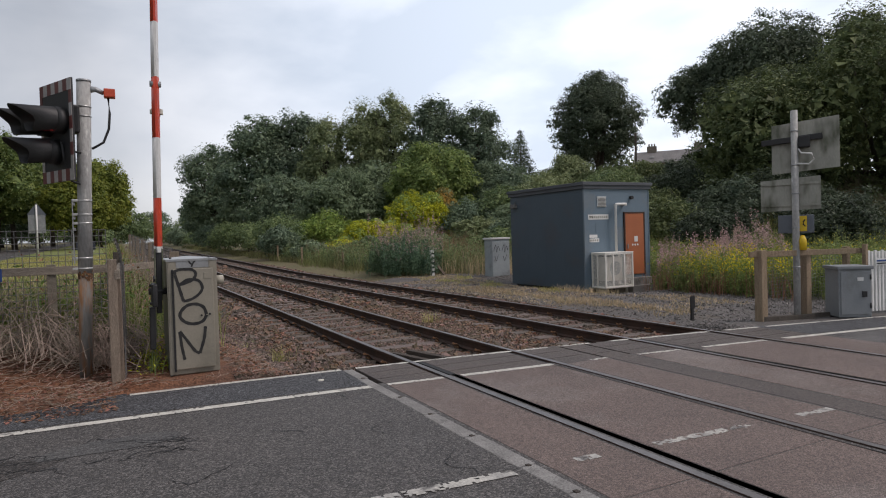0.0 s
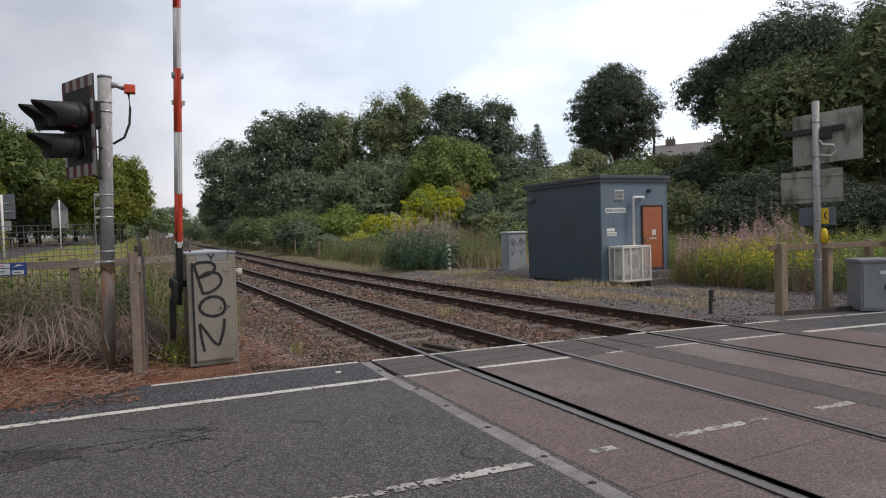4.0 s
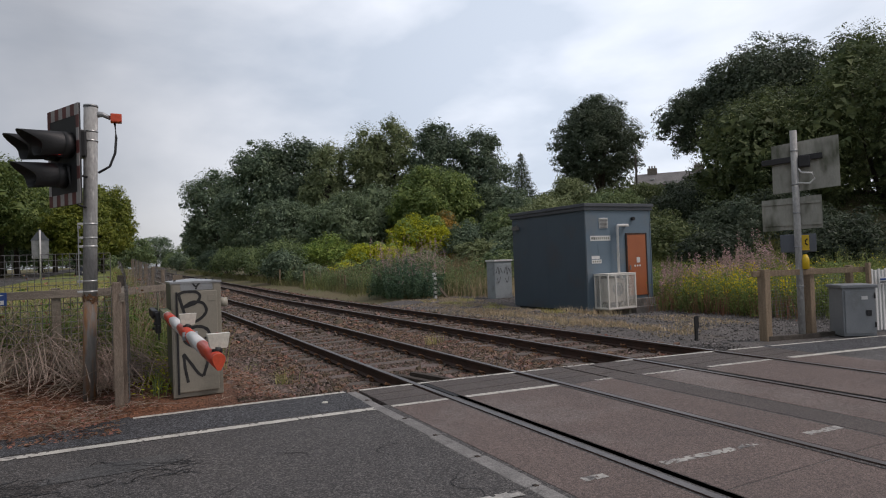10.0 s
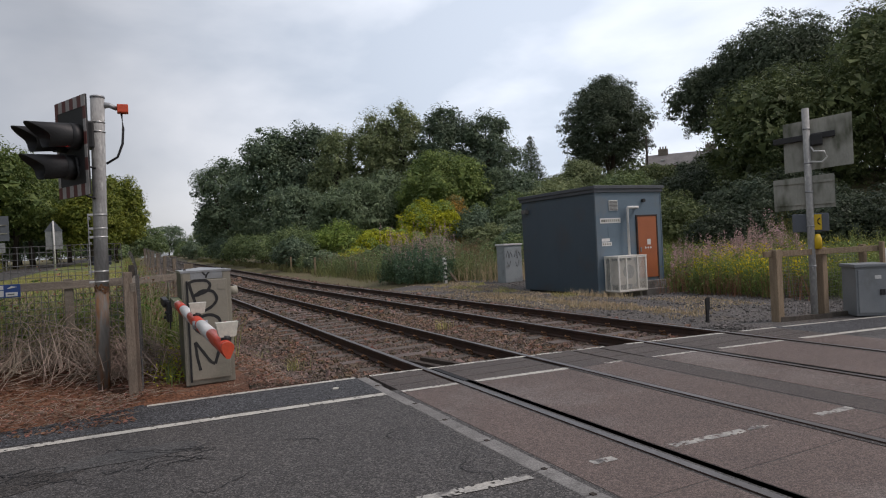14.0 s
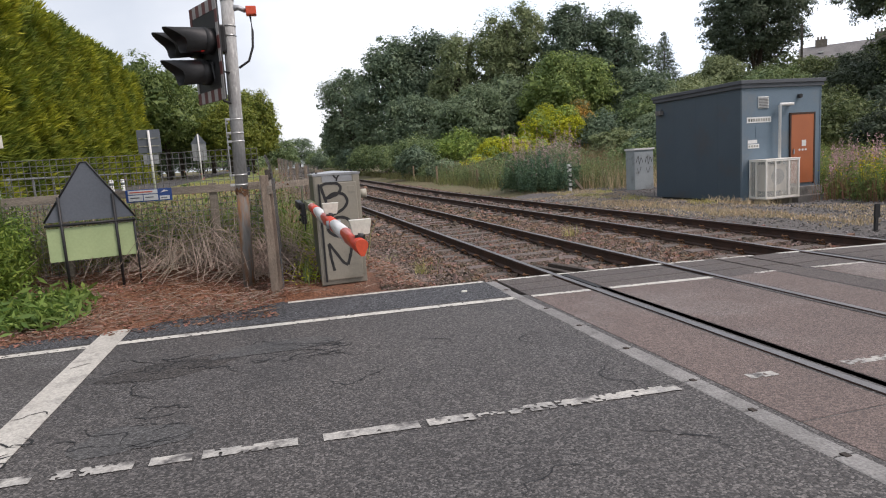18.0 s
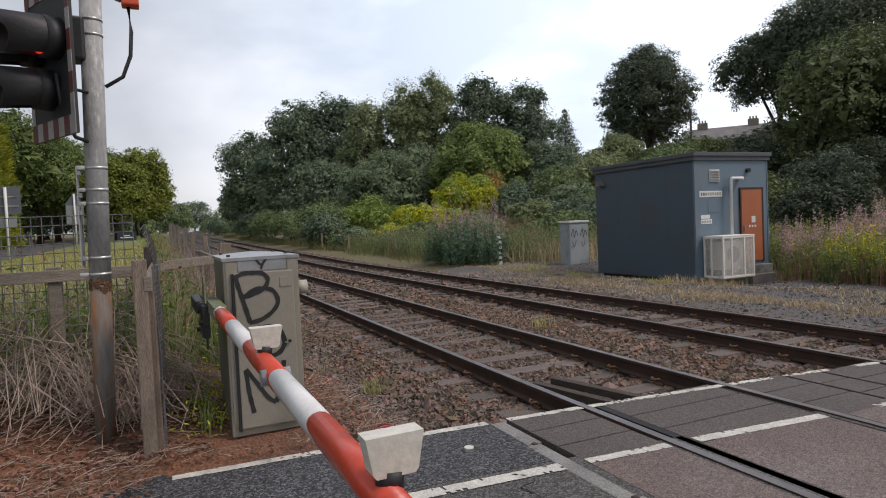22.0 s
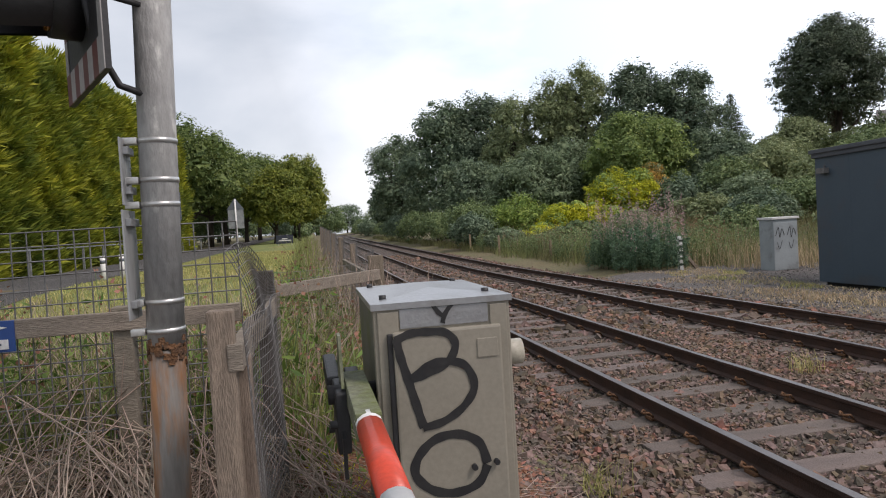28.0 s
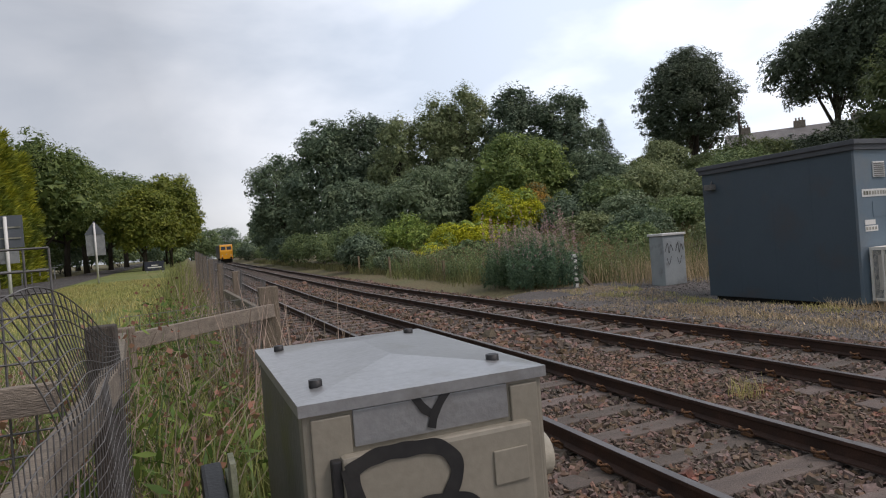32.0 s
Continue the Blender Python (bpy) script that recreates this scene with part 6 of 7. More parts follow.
part("wall", at_house(box(-9, 17, -3.4, 3.4, 4.0, 14.6)), "wallstone", house)
rf = bmesh.new()
rv = [rf.verts.new(p) for p in ((-9.3, -3.8, 14.4), (17.3, -3.8, 14.4), (17.3, 3.8, 14.4), (-9.3, 3.8, 14.4), (-9.3, 0, 17.0), (17.3, 0, 17.0))]
for q in ((0, 1, 5, 4), (2, 3, 4, 5), (0, 4, 3), (1, 2, 5), (3, 2, 1, 0)):
    rf.faces.new([rv[k] for k in q])
part("roof", at_house(rf), "slate", house, "grey slate roof")
for cx in (-6.0, 2.5, 11.0):
    ch = part("chimney", at_house(box(cx - 0.9, cx + 0.9, -0.45, 0.45, 16.2, 18.0, 0.04)), "wallstone", house)
    for k in range(3):
        part("chimney_pot", at_house(cyl((cx - 0.5 + k * 0.5, 0, 18.0), (cx - 0.5 + k * 0.5, 0, 18.5), 0.14, 8)), "wallstone", ch)
for cx in (-6.5, -3.0, 0.5, 4.0, 8.0, 12.0):
    w = part("window", at_house(box(cx, cx + 1.0, -3.46, -3.38, 12.3, 13.7)), "white", house)
    part("pane", at_house(box(cx + 0.08, cx + 0.92, -3.49, -3.455, 12.4, 13.6)), "glass", w)
    sk = at_house(box(cx + 0.2, cx + 1.0, -2.45, -1.6, 15.55, 15.75))
    if cx in (-6.5, 0.5, 8.0):
        part("roof_window", sk, "white", house)

# utility pole on the skyline
up = thing("utility_pole", (59.5, 57.0, 5), "dark wooden utility pole on the bank", "pole")
part("post", tube([(59.5, 57.0, 5), (59.5, 57.0, 14.8)], 0.14, 8), "bark", up)

# ---- left: hedge and trees ----
tall = thing("conifer_hedge", (-14, 28, 0.9), "tall clipped yellow-green conifer hedge along the lane", "hedge")
r = np.random.default_rng(50)
bl = []
for yy in np.arange(7, 51, 0.8):
    hh = 8.9 if yy > 16 else 6.4 + (yy - 7) * 0.28
    hh += 0.35 * math.sin(yy * 0.9) + r.normal(0, 0.2)
    for zz in np.arange(0.4, hh - 0.3, 0.62):
        bl.append((-12.8 + r.normal(0, 0.13) - 0.09 * max(0, zz - 3.5), yy + r.uniform(-.4, .4), 0.9 + zz + r.uniform(-.3, .3), 0.5 + r.uniform(-.12, .2), 0.5 + r.uniform(-.12, .2), 0.46 + r.uniform(-.1, .16)))
bl = np.array(bl)
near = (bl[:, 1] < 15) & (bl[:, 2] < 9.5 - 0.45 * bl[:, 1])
part("foliage", fronds(bl[~near], 230000, 0.40, r), LEAF["conifer"], tall)
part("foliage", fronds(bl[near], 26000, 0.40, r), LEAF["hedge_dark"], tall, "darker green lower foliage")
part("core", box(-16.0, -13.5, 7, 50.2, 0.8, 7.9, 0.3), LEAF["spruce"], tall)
for k, (x, y, h, rr, lf) in enumerate(((-13.2, 55, 9.4, 4.2, "lane"), (-12.8, 63, 9.0, 4.2, "lane"), (-12.5, 72, 9.5, 4.5, "lane"), (-11.5, 83, 10, 5, "lane"), (-11, 97, 11, 5.5, "lane"), (-4.6, 68, 8.2, 3.3, "lane_bright"), (-6.6, 60, 6.4, 2.8, "lane_bright"), (-5.0, 84, 9, 4.0, "lane_bright"), (-6, 104, 10, 4.6, "lane"), (-6, 130, 11, 5, "lane"), (-18, 105, 13, 6, "dark"), (-20, 80, 12, 6, "dark"), (-8, 155, 12, 6, "lane"))):
    tree("lane_tree", x, y, h * 1.16, rr * 1.05, lf, "%s tree with a leafy crown along the lane" % {"lane": "olive-green", "lane_bright": "yellow-green", "dark": "dark green"}[lf], n=9000 if y < 90 else 5000, size=0.28 if y < 90 else 0.5, base=0.16, lumps=50, lump=0.3, seed=60 + k, group="trees along the lane")

# ---- meadow beside the hut and the line ----
mr = np.random.default_rng(77)


def scatter(n, x0, x1, y0, y1, keep, clump=0.0):
    xs, ys = mr.uniform(x0, x1, n), mr.uniform(y0, y1, n)
    k = keep(xs, ys)
    if clump:
        k &= np.sin(xs * 1.7 + 2 * np.sin(ys * 0.9)) * np.sin(ys * 1.3 + xs * 0.4) > mr.uniform(-1, 1, n) * clump - 0.2
    return xs[k], ys[k]


def herbs(name, xs, ys, h, leaf, flower, label, leaves=16, petals=14, spread=0.10, spike=0.22, leaf_size=0.11, petal_size=0.035, stem="stem", lean=0.12):
    """Upright stems with leaves along them and a flower head."""
    n = len(xs)
    zs = ground_z(xs, ys)
    hv = h * mr.uniform(0.7, 1.1, n)
    v, f, tip = blades(xs, ys, zs, hv, lean, 0.012, mr)
    base = np.stack([xs, ys, zs], 1)
    u = mr.uniform(0.12, 0.85, (n, leaves, 1))
    p = base[:, None] * (1 - u) + tip[:, None] * u + mr.normal(0, spread, (n, leaves, 3)) * np.array([1, 1, 0.4])
    lv, lf = leaf_quads(p.reshape(-1, 3), mr.normal(0, 1, (n * leaves, 3)) + np.array([0, 0, 0.8]), leaf_size, mr, 0.25)
    pieces = [(v, f, LEAF[stem]), (lv, lf, LEAF[leaf])]
    if flower:
        w = mr.uniform(1 - spike, 1.06, (n, petals, 1))
        q = base[:, None] * (1 - w) + tip[:, None] * w + mr.normal(0, spread * 0.35, (n, petals, 3))
        pv, pf = leaf_quads(q.reshape(-1, 3), mr.normal(0, 1, (n * petals, 3)), petal_size, mr, 0.8)
        pieces.append((pv, pf, LEAF[flower]))
    return stuff(name, pieces, label, "wildflowers")


def grassy(name, xs, ys, h, lean, width, m, label, category="grass"):
    v, f, _ = blades(xs, ys, ground_z(xs, ys), h, lean, width, mr)
    return stuff(name, [(v, f, m)], label, category)


def meadow_a(x, y):
    return (x > 10.5 + 0.14 * np.sin(3 * y) + 0.25 * np.maximum(0, 3.5 - y)) & (y < 7.0 + 1.1 * (x - 10.7)) & ~((x > 9.3) & (x < 12.9) & (y > 8.3) & (y < 14)) & (y > 1.7 - 0.25 * (x - 11.6))


def meadow_b(x, y):
    return (x > 8.6 + 0.6 * np.sin(y)) & (y > 17.2) & ~((x < 10.3) & (y < 19.6)) & (x < 9.5 + (y - 15) * 0.6) & ~((x < 11.8) & (y < 17.0))


xs, ys = scatter(4200, 10.6, 17, 5, 11, lambda x, y: meadow_a(x, y) & (x > 11.1) & (np.hypot((x - 13.3) / 2.4, (y - 7.7) / 2.0) < 1.0 + 0.2 * np.sin(3 * x + y)), 1.6)
herbs("willowherb", xs, ys, 1.85 * (0.8 + 0.25 * np.sin(xs * 0.9) * np.sin(ys * 1.1)), "fieldmaple", "pink", "tall rosebay willowherb with faded pink spikes behind the hut", 20, 26, 0.08, 0.24, 0.11, 0.045)
xs, ys = scatter(1900, 10.4, 22, -4, 13, lambda x, y: meadow_a(x, y) & (x < 19), 0.5)
herbs("ragwort", xs, ys, 1.1, "weed", "gold", "yellow ragwort among tall grass behind the fence", 20, 6, 0.13, 0.14, 0.10, 0.045)
xs, ys = scatter(1300, 10.4, 14.0, 2.0, 7.4, lambda x, y: meadow_a(x, y) & (np.hypot((x - 11.6) / 1.4, (y - 4.9) / 1.9) < 1.0 + 0.3 * np.sin(2 * x + 3 * y)))
herbs("ragwort", xs, ys, 1.08, "fieldmaple", "gold", "dense yellow ragwort behind the crossing fence", 34, 9, 0.12, 0.2, 0.10, 0.045)
xs, ys = scatter(7600, 10.4, 24, -4, 15, meadow_a, 1.2)
herbs("meadow_herbs", xs, ys, 1.25 + 0.25 * np.sin(xs * 1.3) * np.sin(ys * 1.1), "fieldmaple", "verge", "leafy green meadow herbs going to seed", 22, 8, 0.11, 0.2, 0.12, 0.04)
xs, ys = scatter(17000, 10.4, 34, -4, 20, meadow_a)
grassy("meadow_grass", xs, ys, 1.15, 0.35, 0.02, LEAF["verge"], "tall green and straw meadow grass")
xs, ys = scatter(620, 7.0, 10.4, 17.5, 24, lambda x, y: np.hypot((x - 8.7) / 1.4, (y - 20.8) / 2.2) < 1 - 0.2 * np.sin(y * 2.7 + 2 * x))
dome = 0.68 + 0.36 * (1 - np.hypot((xs - 8.7) / 1.4, (ys - 20.8) / 2.2)) + 0.1 * np.sin(ys * 3.1) * np.sin(xs * 4.0)
herbs("willowherb_clump", xs, ys, 2.55 * dome, "bluegreen", "pink", "dark clump of leafy willowherb with fading pink spires", 76, 8, 0.06, 0.16, 0.15, 0.035, stem="bluegreen", lean=0.18)
xs, ys = scatter(330, 7.6, 12.5, 19.5, 25, lambda x, y: np.hypot((x - 9.4) / 1.9, (y - 22.0) / 2.0) < 1)
herbs("willowherb_spires", xs, ys, 2.5, "stem", "pink", "tall pale pink willowherb spires behind the dark clump", 16, 30, 0.09, 0.26, 0.11, 0.05)
xs, ys = scatter(7500, 8.4, 24, 17, 42, meadow_b, 1.3)
herbs("willowherb_bank", xs, ys, 1.55, "mid", "brown", "green willowherb going to seed beside the line", 14, 12, 0.1, 0.3)
xs, ys = scatter(15000, 7.8, 26, 16.8, 46, lambda x, y: (x > 8.0 + 0.02 * (y - 17)) & ~((x < 11.8) & (y < 17.0)) & ~((x < 10.3) & (y < 19.6)))
grassy("bank_grass", xs, ys, 1.2, 0.4, 0.02, LEAF["lineside"], "tall yellowing grass beside the line")
xs, ys = scatter(1800, 8.4, 20, 17.5, 40, lambda x, y: ~((x < 10.3) & (y < 19.6)) & (x > 8.4), 1.0)
grassy("dead_bank_stalks", xs, ys, 1.35, 0.3, 0.016, M["straw_grey"], "tall dead brown stalks beside the line")
xs, ys = scatter(8000, 8.3, 16, 20, 46, lambda x, y: x > 8.6 + 0.4 * np.sin(y * 1.3), 0.9)
herbs("nettles", xs, ys, 1.4, "mid", None, "green nettles and seedlings beside the line", 16, 0, 0.14, 0.2, 0.16, stem="mid", lean=0.2)
xs, ys = scatter(4200, 9.2, 20, 15.2, 22, lambda x, y: ((x > 11.5) | (y > 16.6)) & ~((x < 10.2) & (y < 19.4)))
grassy("dry_grass_bank", xs, ys, 0.9, 0.5, 0.014, M["straw"], "dry brown grass round the cabinet", "grass")
xs, ys = scatter(9000, 6.9, 9.6, 24, 120, lambda x, y: x > 7.6 + 0.3 * np.sin(y * 0.7))
grassy("line_side_grass", xs, ys, 0.55, 0.5, 0.022, LEAF["lineside"], "rough grass along the line")
xs, ys = scatter(9000, 6.5, 8.0, 2.8, 12.5, lambda x, y: np.abs(x - 7.15) < 0.28 + 0.14 * np.sin(y * 1.3) + 0.06 * np.sin(y * 5))
grassy("dry_moss", xs, ys, 0.13, 0.9, 0.012, M["straw"], "low dry grass along the gravel", "grass")
xs, ys = scatter(2600, 8.6, 13.4, 7.6, 9.3, lambda x, y: (x < 9.8) | (x > 12.5))
grassy("hut_grass", xs, ys, 0.28, 0.7, 0.012, M["straw"], "dry grass at the foot of the hut", "grass")
xs, ys = scatter(380, 10.25, 10.95, 2.6, 7.2, lambda x, y: x > 10.2)
grassy("dead_stalks", xs, ys, 0.8, 0.5, 0.012, LEAF["brown"], "dead brown stalks at the edge of the meadow", "grass")

xs, ys = scatter(11000, 6.2, 13.2, 0.9, 16.5, lambda x, y: ~((x > 9.7) & (y > 8.5) & (y < 13.5) & (x < 12.6)) & (y > np.array([l1(q) for q in x]) + 0.12))
gs_v, gs_f = stones(len(xs), xs, ys, ground_z(xs, ys) + 0.032, 0.028, mr)
stuff("yard_gravel", [(gs_v, gs_f, M["gravel_stone"])], "loose grey gravel round the hut", "gravel")
xs, ys = scatter(15000, 6.4, 9.7, 3.0, 19.0, lambda x, y: np.sin(x * 2.3 + np.sin(y * 0.8)) * np.sin(y * 1.1 + x) > -0.1)
grassy("yard_grass", xs, ys, 0.09, 0.9, 0.016, M["straw"], "low straw-coloured grass between the hut and the track", "grass")
xs, ys = scatter(5000, 7.6, 9.8, 8.0, 17.5, lambda x, y: np.sin(x * 3.3 + np.sin(y * 1.8)) * np.sin(y * 2.1 + x) > 0.25)
grassy("yard_weeds", xs, ys, 0.16, 0.8, 0.014, LEAF["reed"], "green tufts between the hut and the track", "grass")

# ---- lineside post, stake, pole with signs, fence ----
wp = thing("lineside_post", (9.05, 18.5, -0.15), "white lineside post with dark marks and a leaning brace", "post")
part("post", box(8.98, 9.12, 18.43, 18.57, -0.2, 1.03, 0.01), "white", wp)
for k in range(5):
    part("dark_mark", box(8.975, 9.125, 18.42, 18.43, 0.05 + k * 0.2, 0.12 + k * 0.2), "black", wp)
part("brace", box(-0.05, 0.05, -0.05, 0.05, 0, 1.1, 0.008, m=Matrix.Translation((9.75, 18.5, -0.2)) @ Matrix.Rotation(radians(-40), 4, "Y")), "wood", wp)
st = thing("marker_stake", (6.6, 2.3, -0.15), "short dark metal stake in the gravel", "stake")
part("stake", box(6.57, 6.63, 2.28, 2.32, -0.2, 0.30, 0.004, box(6.545, 6.655, 2.27, 2.28, 0.08, 0.32, 0.003)), "black", st)
for k, (x, y, h) in enumerate(((7.9, 36.0, 1.2), (8.3, 28.5, 1.0), (8.1, 44.0, 1.2))):
    fp = thing("fence_post", (x, y, gz(x, y)), "weathered wooden post beside the line", "post", "posts beside the line")
    part("post", box(x - 0.06, x + 0.06, y - 0.06, y + 0.06, gz(x, y) - 0.2, gz(x, y) + h, 0.012), "wood_pale", fp)

RX, RY = 7.33, 0.63
rs = thing("sign_pole", (RX, RY, -0.15), "grey steel pole carrying the weathered backs of traffic signs", "signal")
part("pole", tube([(RX, RY, -0.2), (RX, RY, 3.66)], 0.058, 16), "pole_rust", rs)
view = Matrix.Translation((RX, RY, 0)) @ Matrix.Rotation(math.atan2(-0.86, 0.54), 4, "Z")


def seen(bm):
    bmesh.ops.transform(bm, matrix=view, verts=bm.verts)
    return bm


b1 = part("signal_backboard", seen(prism([(-0.36, 2.56), (0.68, 2.63), (0.68, 3.52), (-0.36, 3.43)], 0.03, Matrix.Translation((0, 0.075, 0)))), "signback", rs, "weathered grey back of the lamp board")
part("lamp_bar", seen(box(-0.33, 0.62, -0.01, 0.07, 3.10, 3.20, 0.01, m=Matrix.Translation((0, 0, 0)) @ Matrix.Rotation(radians(-3.5), 4, "Y"))), "black", b1)
part("lamp_box", seen(box(0.06, 0.24, -0.06, 0.07, 3.0, 3.2, 0.02)), "black", b1)
part("conduit", seen(tube([(0.06, -0.03, 2.98), (0.10, -0.07, 2.9), (0.26, -0.08, 2.88), (0.30, -0.07, 2.78), (0.22, -0.06, 2.70), (0.04, -0.05, 2.72)], 0.014, 8)), "white", b1)
part("sign_back", seen(prism([(-0.55, 1.89), (0.39, 1.92), (0.39, 2.50), (-0.55, 2.45)], 0.012, Matrix.Translation((0, 0.07, 0)))), "signback", rs, "rectangular sign seen from behind")
part("sign_rail", seen(box(-0.53, 0.37, 0.045, 0.07, 2.36, 2.40, 0, box(-0.53, 0.37, 0.045, 0.07, 1.98, 2.02))), "signback", rs)
part("equipment_box", seen(box(-0.28, 0.28, 0.06, 0.2, 1.5, 1.82, 0.012)), "signgrey", rs)
ph = part("telephone_sign", seen(box(-0.01, 0.17, 0.04, 0.058, 1.53, 1.80, 0.006)), "yellow", rs, "yellow telephone sign with two black handset shapes")
for cx in (0.035, 0.125):
    s = 1 if cx < 0.1 else -1
    part("handset", seen(tube([(cx - 0.02 * s, 0.038, 1.62), (cx + 0.012 * s, 0.036, 1.65), (cx + 0.012 * s, 0.036, 1.70), (cx - 0.02 * s, 0.038, 1.735)], 0.012, 6)), "black", ph)
part("telephone_hood", seen(tube([(0.10, 0.0, 1.20), (0.10, 0.0, 1.38), (0.10, 0.02, 1.45)], [0.062, 0.062, 0.035], 14)), "yellow", rs, "yellow rounded telephone hood")
for z in (2.7, 3.3, 2.2, 1.6, 0.9):
    part("clamp", cyl((RX, RY, z - 0.012), (RX, RY, z + 0.012), 0.065, 14), "steel", rs)

rf2 = thing("timber_fence", (7.4, 0.8, -0.1), "pale timber post and rail fence with wire mesh beside the crossing", "fence")
for x, y, w in ((6.63, 0.83, 0.15), (7.57, 0.62, 0.13), (7.66, 0.72, 0.09), (8.62, 0.52, 0.10)):
    part("post", box(x - w / 2, x + w / 2, y - w / 2, y + w / 2, -0.2, 1.22, 0.012), "wood_pale", rf2)


def plank(p, q, h, t, bm=None):
    p, q = Vector(p), Vector(q)
    d = q - p
    m = Matrix.Translation((p + q) / 2) @ d.to_track_quat("X", "Z").to_matrix().to_4x4()
    return box(-d.length / 2, d.length / 2, -t / 2, t / 2, -h / 2, h / 2, 0.006, bm, m)


part("rail", plank((6.42, 0.90, 1.15), (7.66, 0.50, 1.15), 0.10, 0.05), "wood_pale", rf2)
part("rail", plank((7.66, 0.74, 1.14), (8.80, 0.33, 1.14), 0.10, 0.05), "wood_pale", rf2)
part("kerb_board", plank((6.6, 0.78, 0.01), (7.6, 0.50, 0.01), 0.10, 0.06), "old_post", rf2)
part("kerb_board", plank((7.62, 0.56, 0.01), (8.6, 0.40, 0.01), 0.10, 0.06), "old_post", rf2)


def mesh_panel(p, q, z0, z1, step, wob=0.0, r=0.002, seed=1, zq0=None, zq1=None):
    """Welded wire between two places, as straight wires."""
    rr = random.Random(seed)
    p, q = Vector(p), Vector(q)
    zq0 = z0 if zq0 is None else zq0
    zq1 = z1 if zq1 is None else zq1
    n = max(2, int((q - p).length / step))
    m = max(2, int((z1 - z0) / step))

    def pt(u, w):
        b = p.lerp(q, u)
        lo, hi = z0 + (zq0 - z0) * u, z1 + (zq1 - z1) * u
        k = wob * math.sin(u * 9 + w * 4 + seed)
        nrm = Vector((-(q - p).y, (q - p).x, 0)).normalized()
        return (b.x + nrm.x * k, b.y + nrm.y * k, lo + (hi - lo) * w + 0.4 * k)
    segs = []
    for i in range(n + 1):
        for j in range(4):
            segs.append((pt(i / n, j / 4), pt(i / n, (j + 1) / 4)))
    for j in range(m + 1):
        for i in range(8):
            segs.append((pt(i / 8, j / m), pt((i + 1) / 8, j / m)))
    return wires(segs, r)


part("wire_mesh", mesh_panel((6.66, 0.88, 0), (7.57, 0.68, 0), 0.05, 1.15, 0.06, 0.01, 0.003), "wire", rf2, kind="stuff")
part("wire_mesh", mesh_panel((7.68, 0.78, 0), (8.6, 0.55, 0), 0.05, 1.12, 0.06, 0.01, 0.003), "wire", rf2, kind="stuff")

gc = thing("equipment_cabinet", (8.3, 0.1, -0.02), "grey steel equipment cabinet with a hinged door", "cabinet")
gm = Matrix.Translation((8.20, 0.26, 0)) @ Matrix.Rotation(radians(-34), 4, "Z")


def at_gc(bm):
    bmesh.ops.transform(bm, matrix=gm, verts=bm.verts)
    return bm


part("body", at_gc(box(-0.27, 0.27, -0.25, 0.24, 0.0, 0.84, 0.012)), "grey_box", gc)
part("lid", at_gc(box(-0.30, 0.30, -0.28, 0.27, 0.84, 0.90, 0.014)), "grey_box", gc, "overhanging sloped lid")
gd = part("door", at_gc(box(-0.24, 0.24, -0.27, -0.25, 0.05, 0.80, 0.006)), "grey_box", gc)
for zz in (0.16, 0.66):
    part("hinge", at_gc(cyl((0.245, -0.275, zz), (0.245, -0.275, zz + 0.09), 0.014, 8)), "black", gd)
part("handle", at_gc(box(0.10, 0.18, -0.295, -0.27, 0.36, 0.46, 0.008)), "black", gd)
part("label_plate", at_gc(box(0.03, 0.13, -0.275, -0.27, 0.64, 0.70)), "white", gd)

wf = thing("corrugated_fence", (9.4, -0.1, 0.0), "white corrugated metal fence panel with a small notice", "fence")
for k in range(16):
    x = 8.82 + k * 0.075
    y = 0.25 - k * 0.02
    part("slat", box(x, x + 0.06, y - 0.012, y + 0.02, 0.02, 1.14 - 0.02 * (k % 2), 0.008), "white", wf)
part("rail", plank((8.79, 0.29, 0.9), (10.04, -0.03, 0.9), 0.05, 0.03), "white", wf)
nt = part("notice", plank((8.92, 0.17, 0.93), (9.22, 0.09, 0.93), 0.13, 0.006), "white", wf, "small notice with dark bars of writing")
part("text_bar", plank((8.94, 0.156, 0.95), (9.20, 0.087, 0.95), 0.03, 0.006), "bluesign", nt)
part("text_bar", plank((8.94, 0.156, 0.90), (9.14, 0.103, 0.90), 0.02, 0.006), "black", nt)
part("post", box(8.73, 8.80, 0.23, 0.30, 0.0, 1.26, 0.008), "wood_pale", wf, "pale wooden end post")

# ---- fence on the near verge ----
vf = thing("verge_fence", (-3.6, 2.8, 0.1), "weathered timber post and rail fence with sagging wire mesh", "fence")
for x, y, top, w, d_, mt in ((-3.395, 1.63, 1.48, 0.095, 0.075, "wood"), (-3.345, 1.72, 1.29, 0.075, 0.09, "wood"), (-3.45, 5.02, 1.36, 0.12, 0.12, "wood"), (-2.42, 5.90, 1.50, 0.16, 0.10, "wood"), (-4.07, 2.86, 1.42, 0.10, 0.10, "wood_rail"), (-5.9, 2.92, 1.40, 0.10, 0.10, "wood_rail"), (-7.8, 3.0, 1.40, 0.10, 0.10, "wood_rail"), (-3.335, 2.97, 1.55, 0.10, 0.09, "old_post")):
    b0 = gz(x, y) - 0.15
    part("post", box(x - w / 2, x + w / 2, y - d_ / 2, y + d_ / 2, b0, top, 0.01), mt, vf)
part("rail", plank((-7.9, 2.86, 1.345), (-3.46, 2.80, 1.345), 0.10, 0.045), "wood_rail", vf)
part("rail", plank((-3.347, 1.585, 1.305), (-3.30, 2.98, 1.36), 0.10, 0.055), "wood_rail", vf)
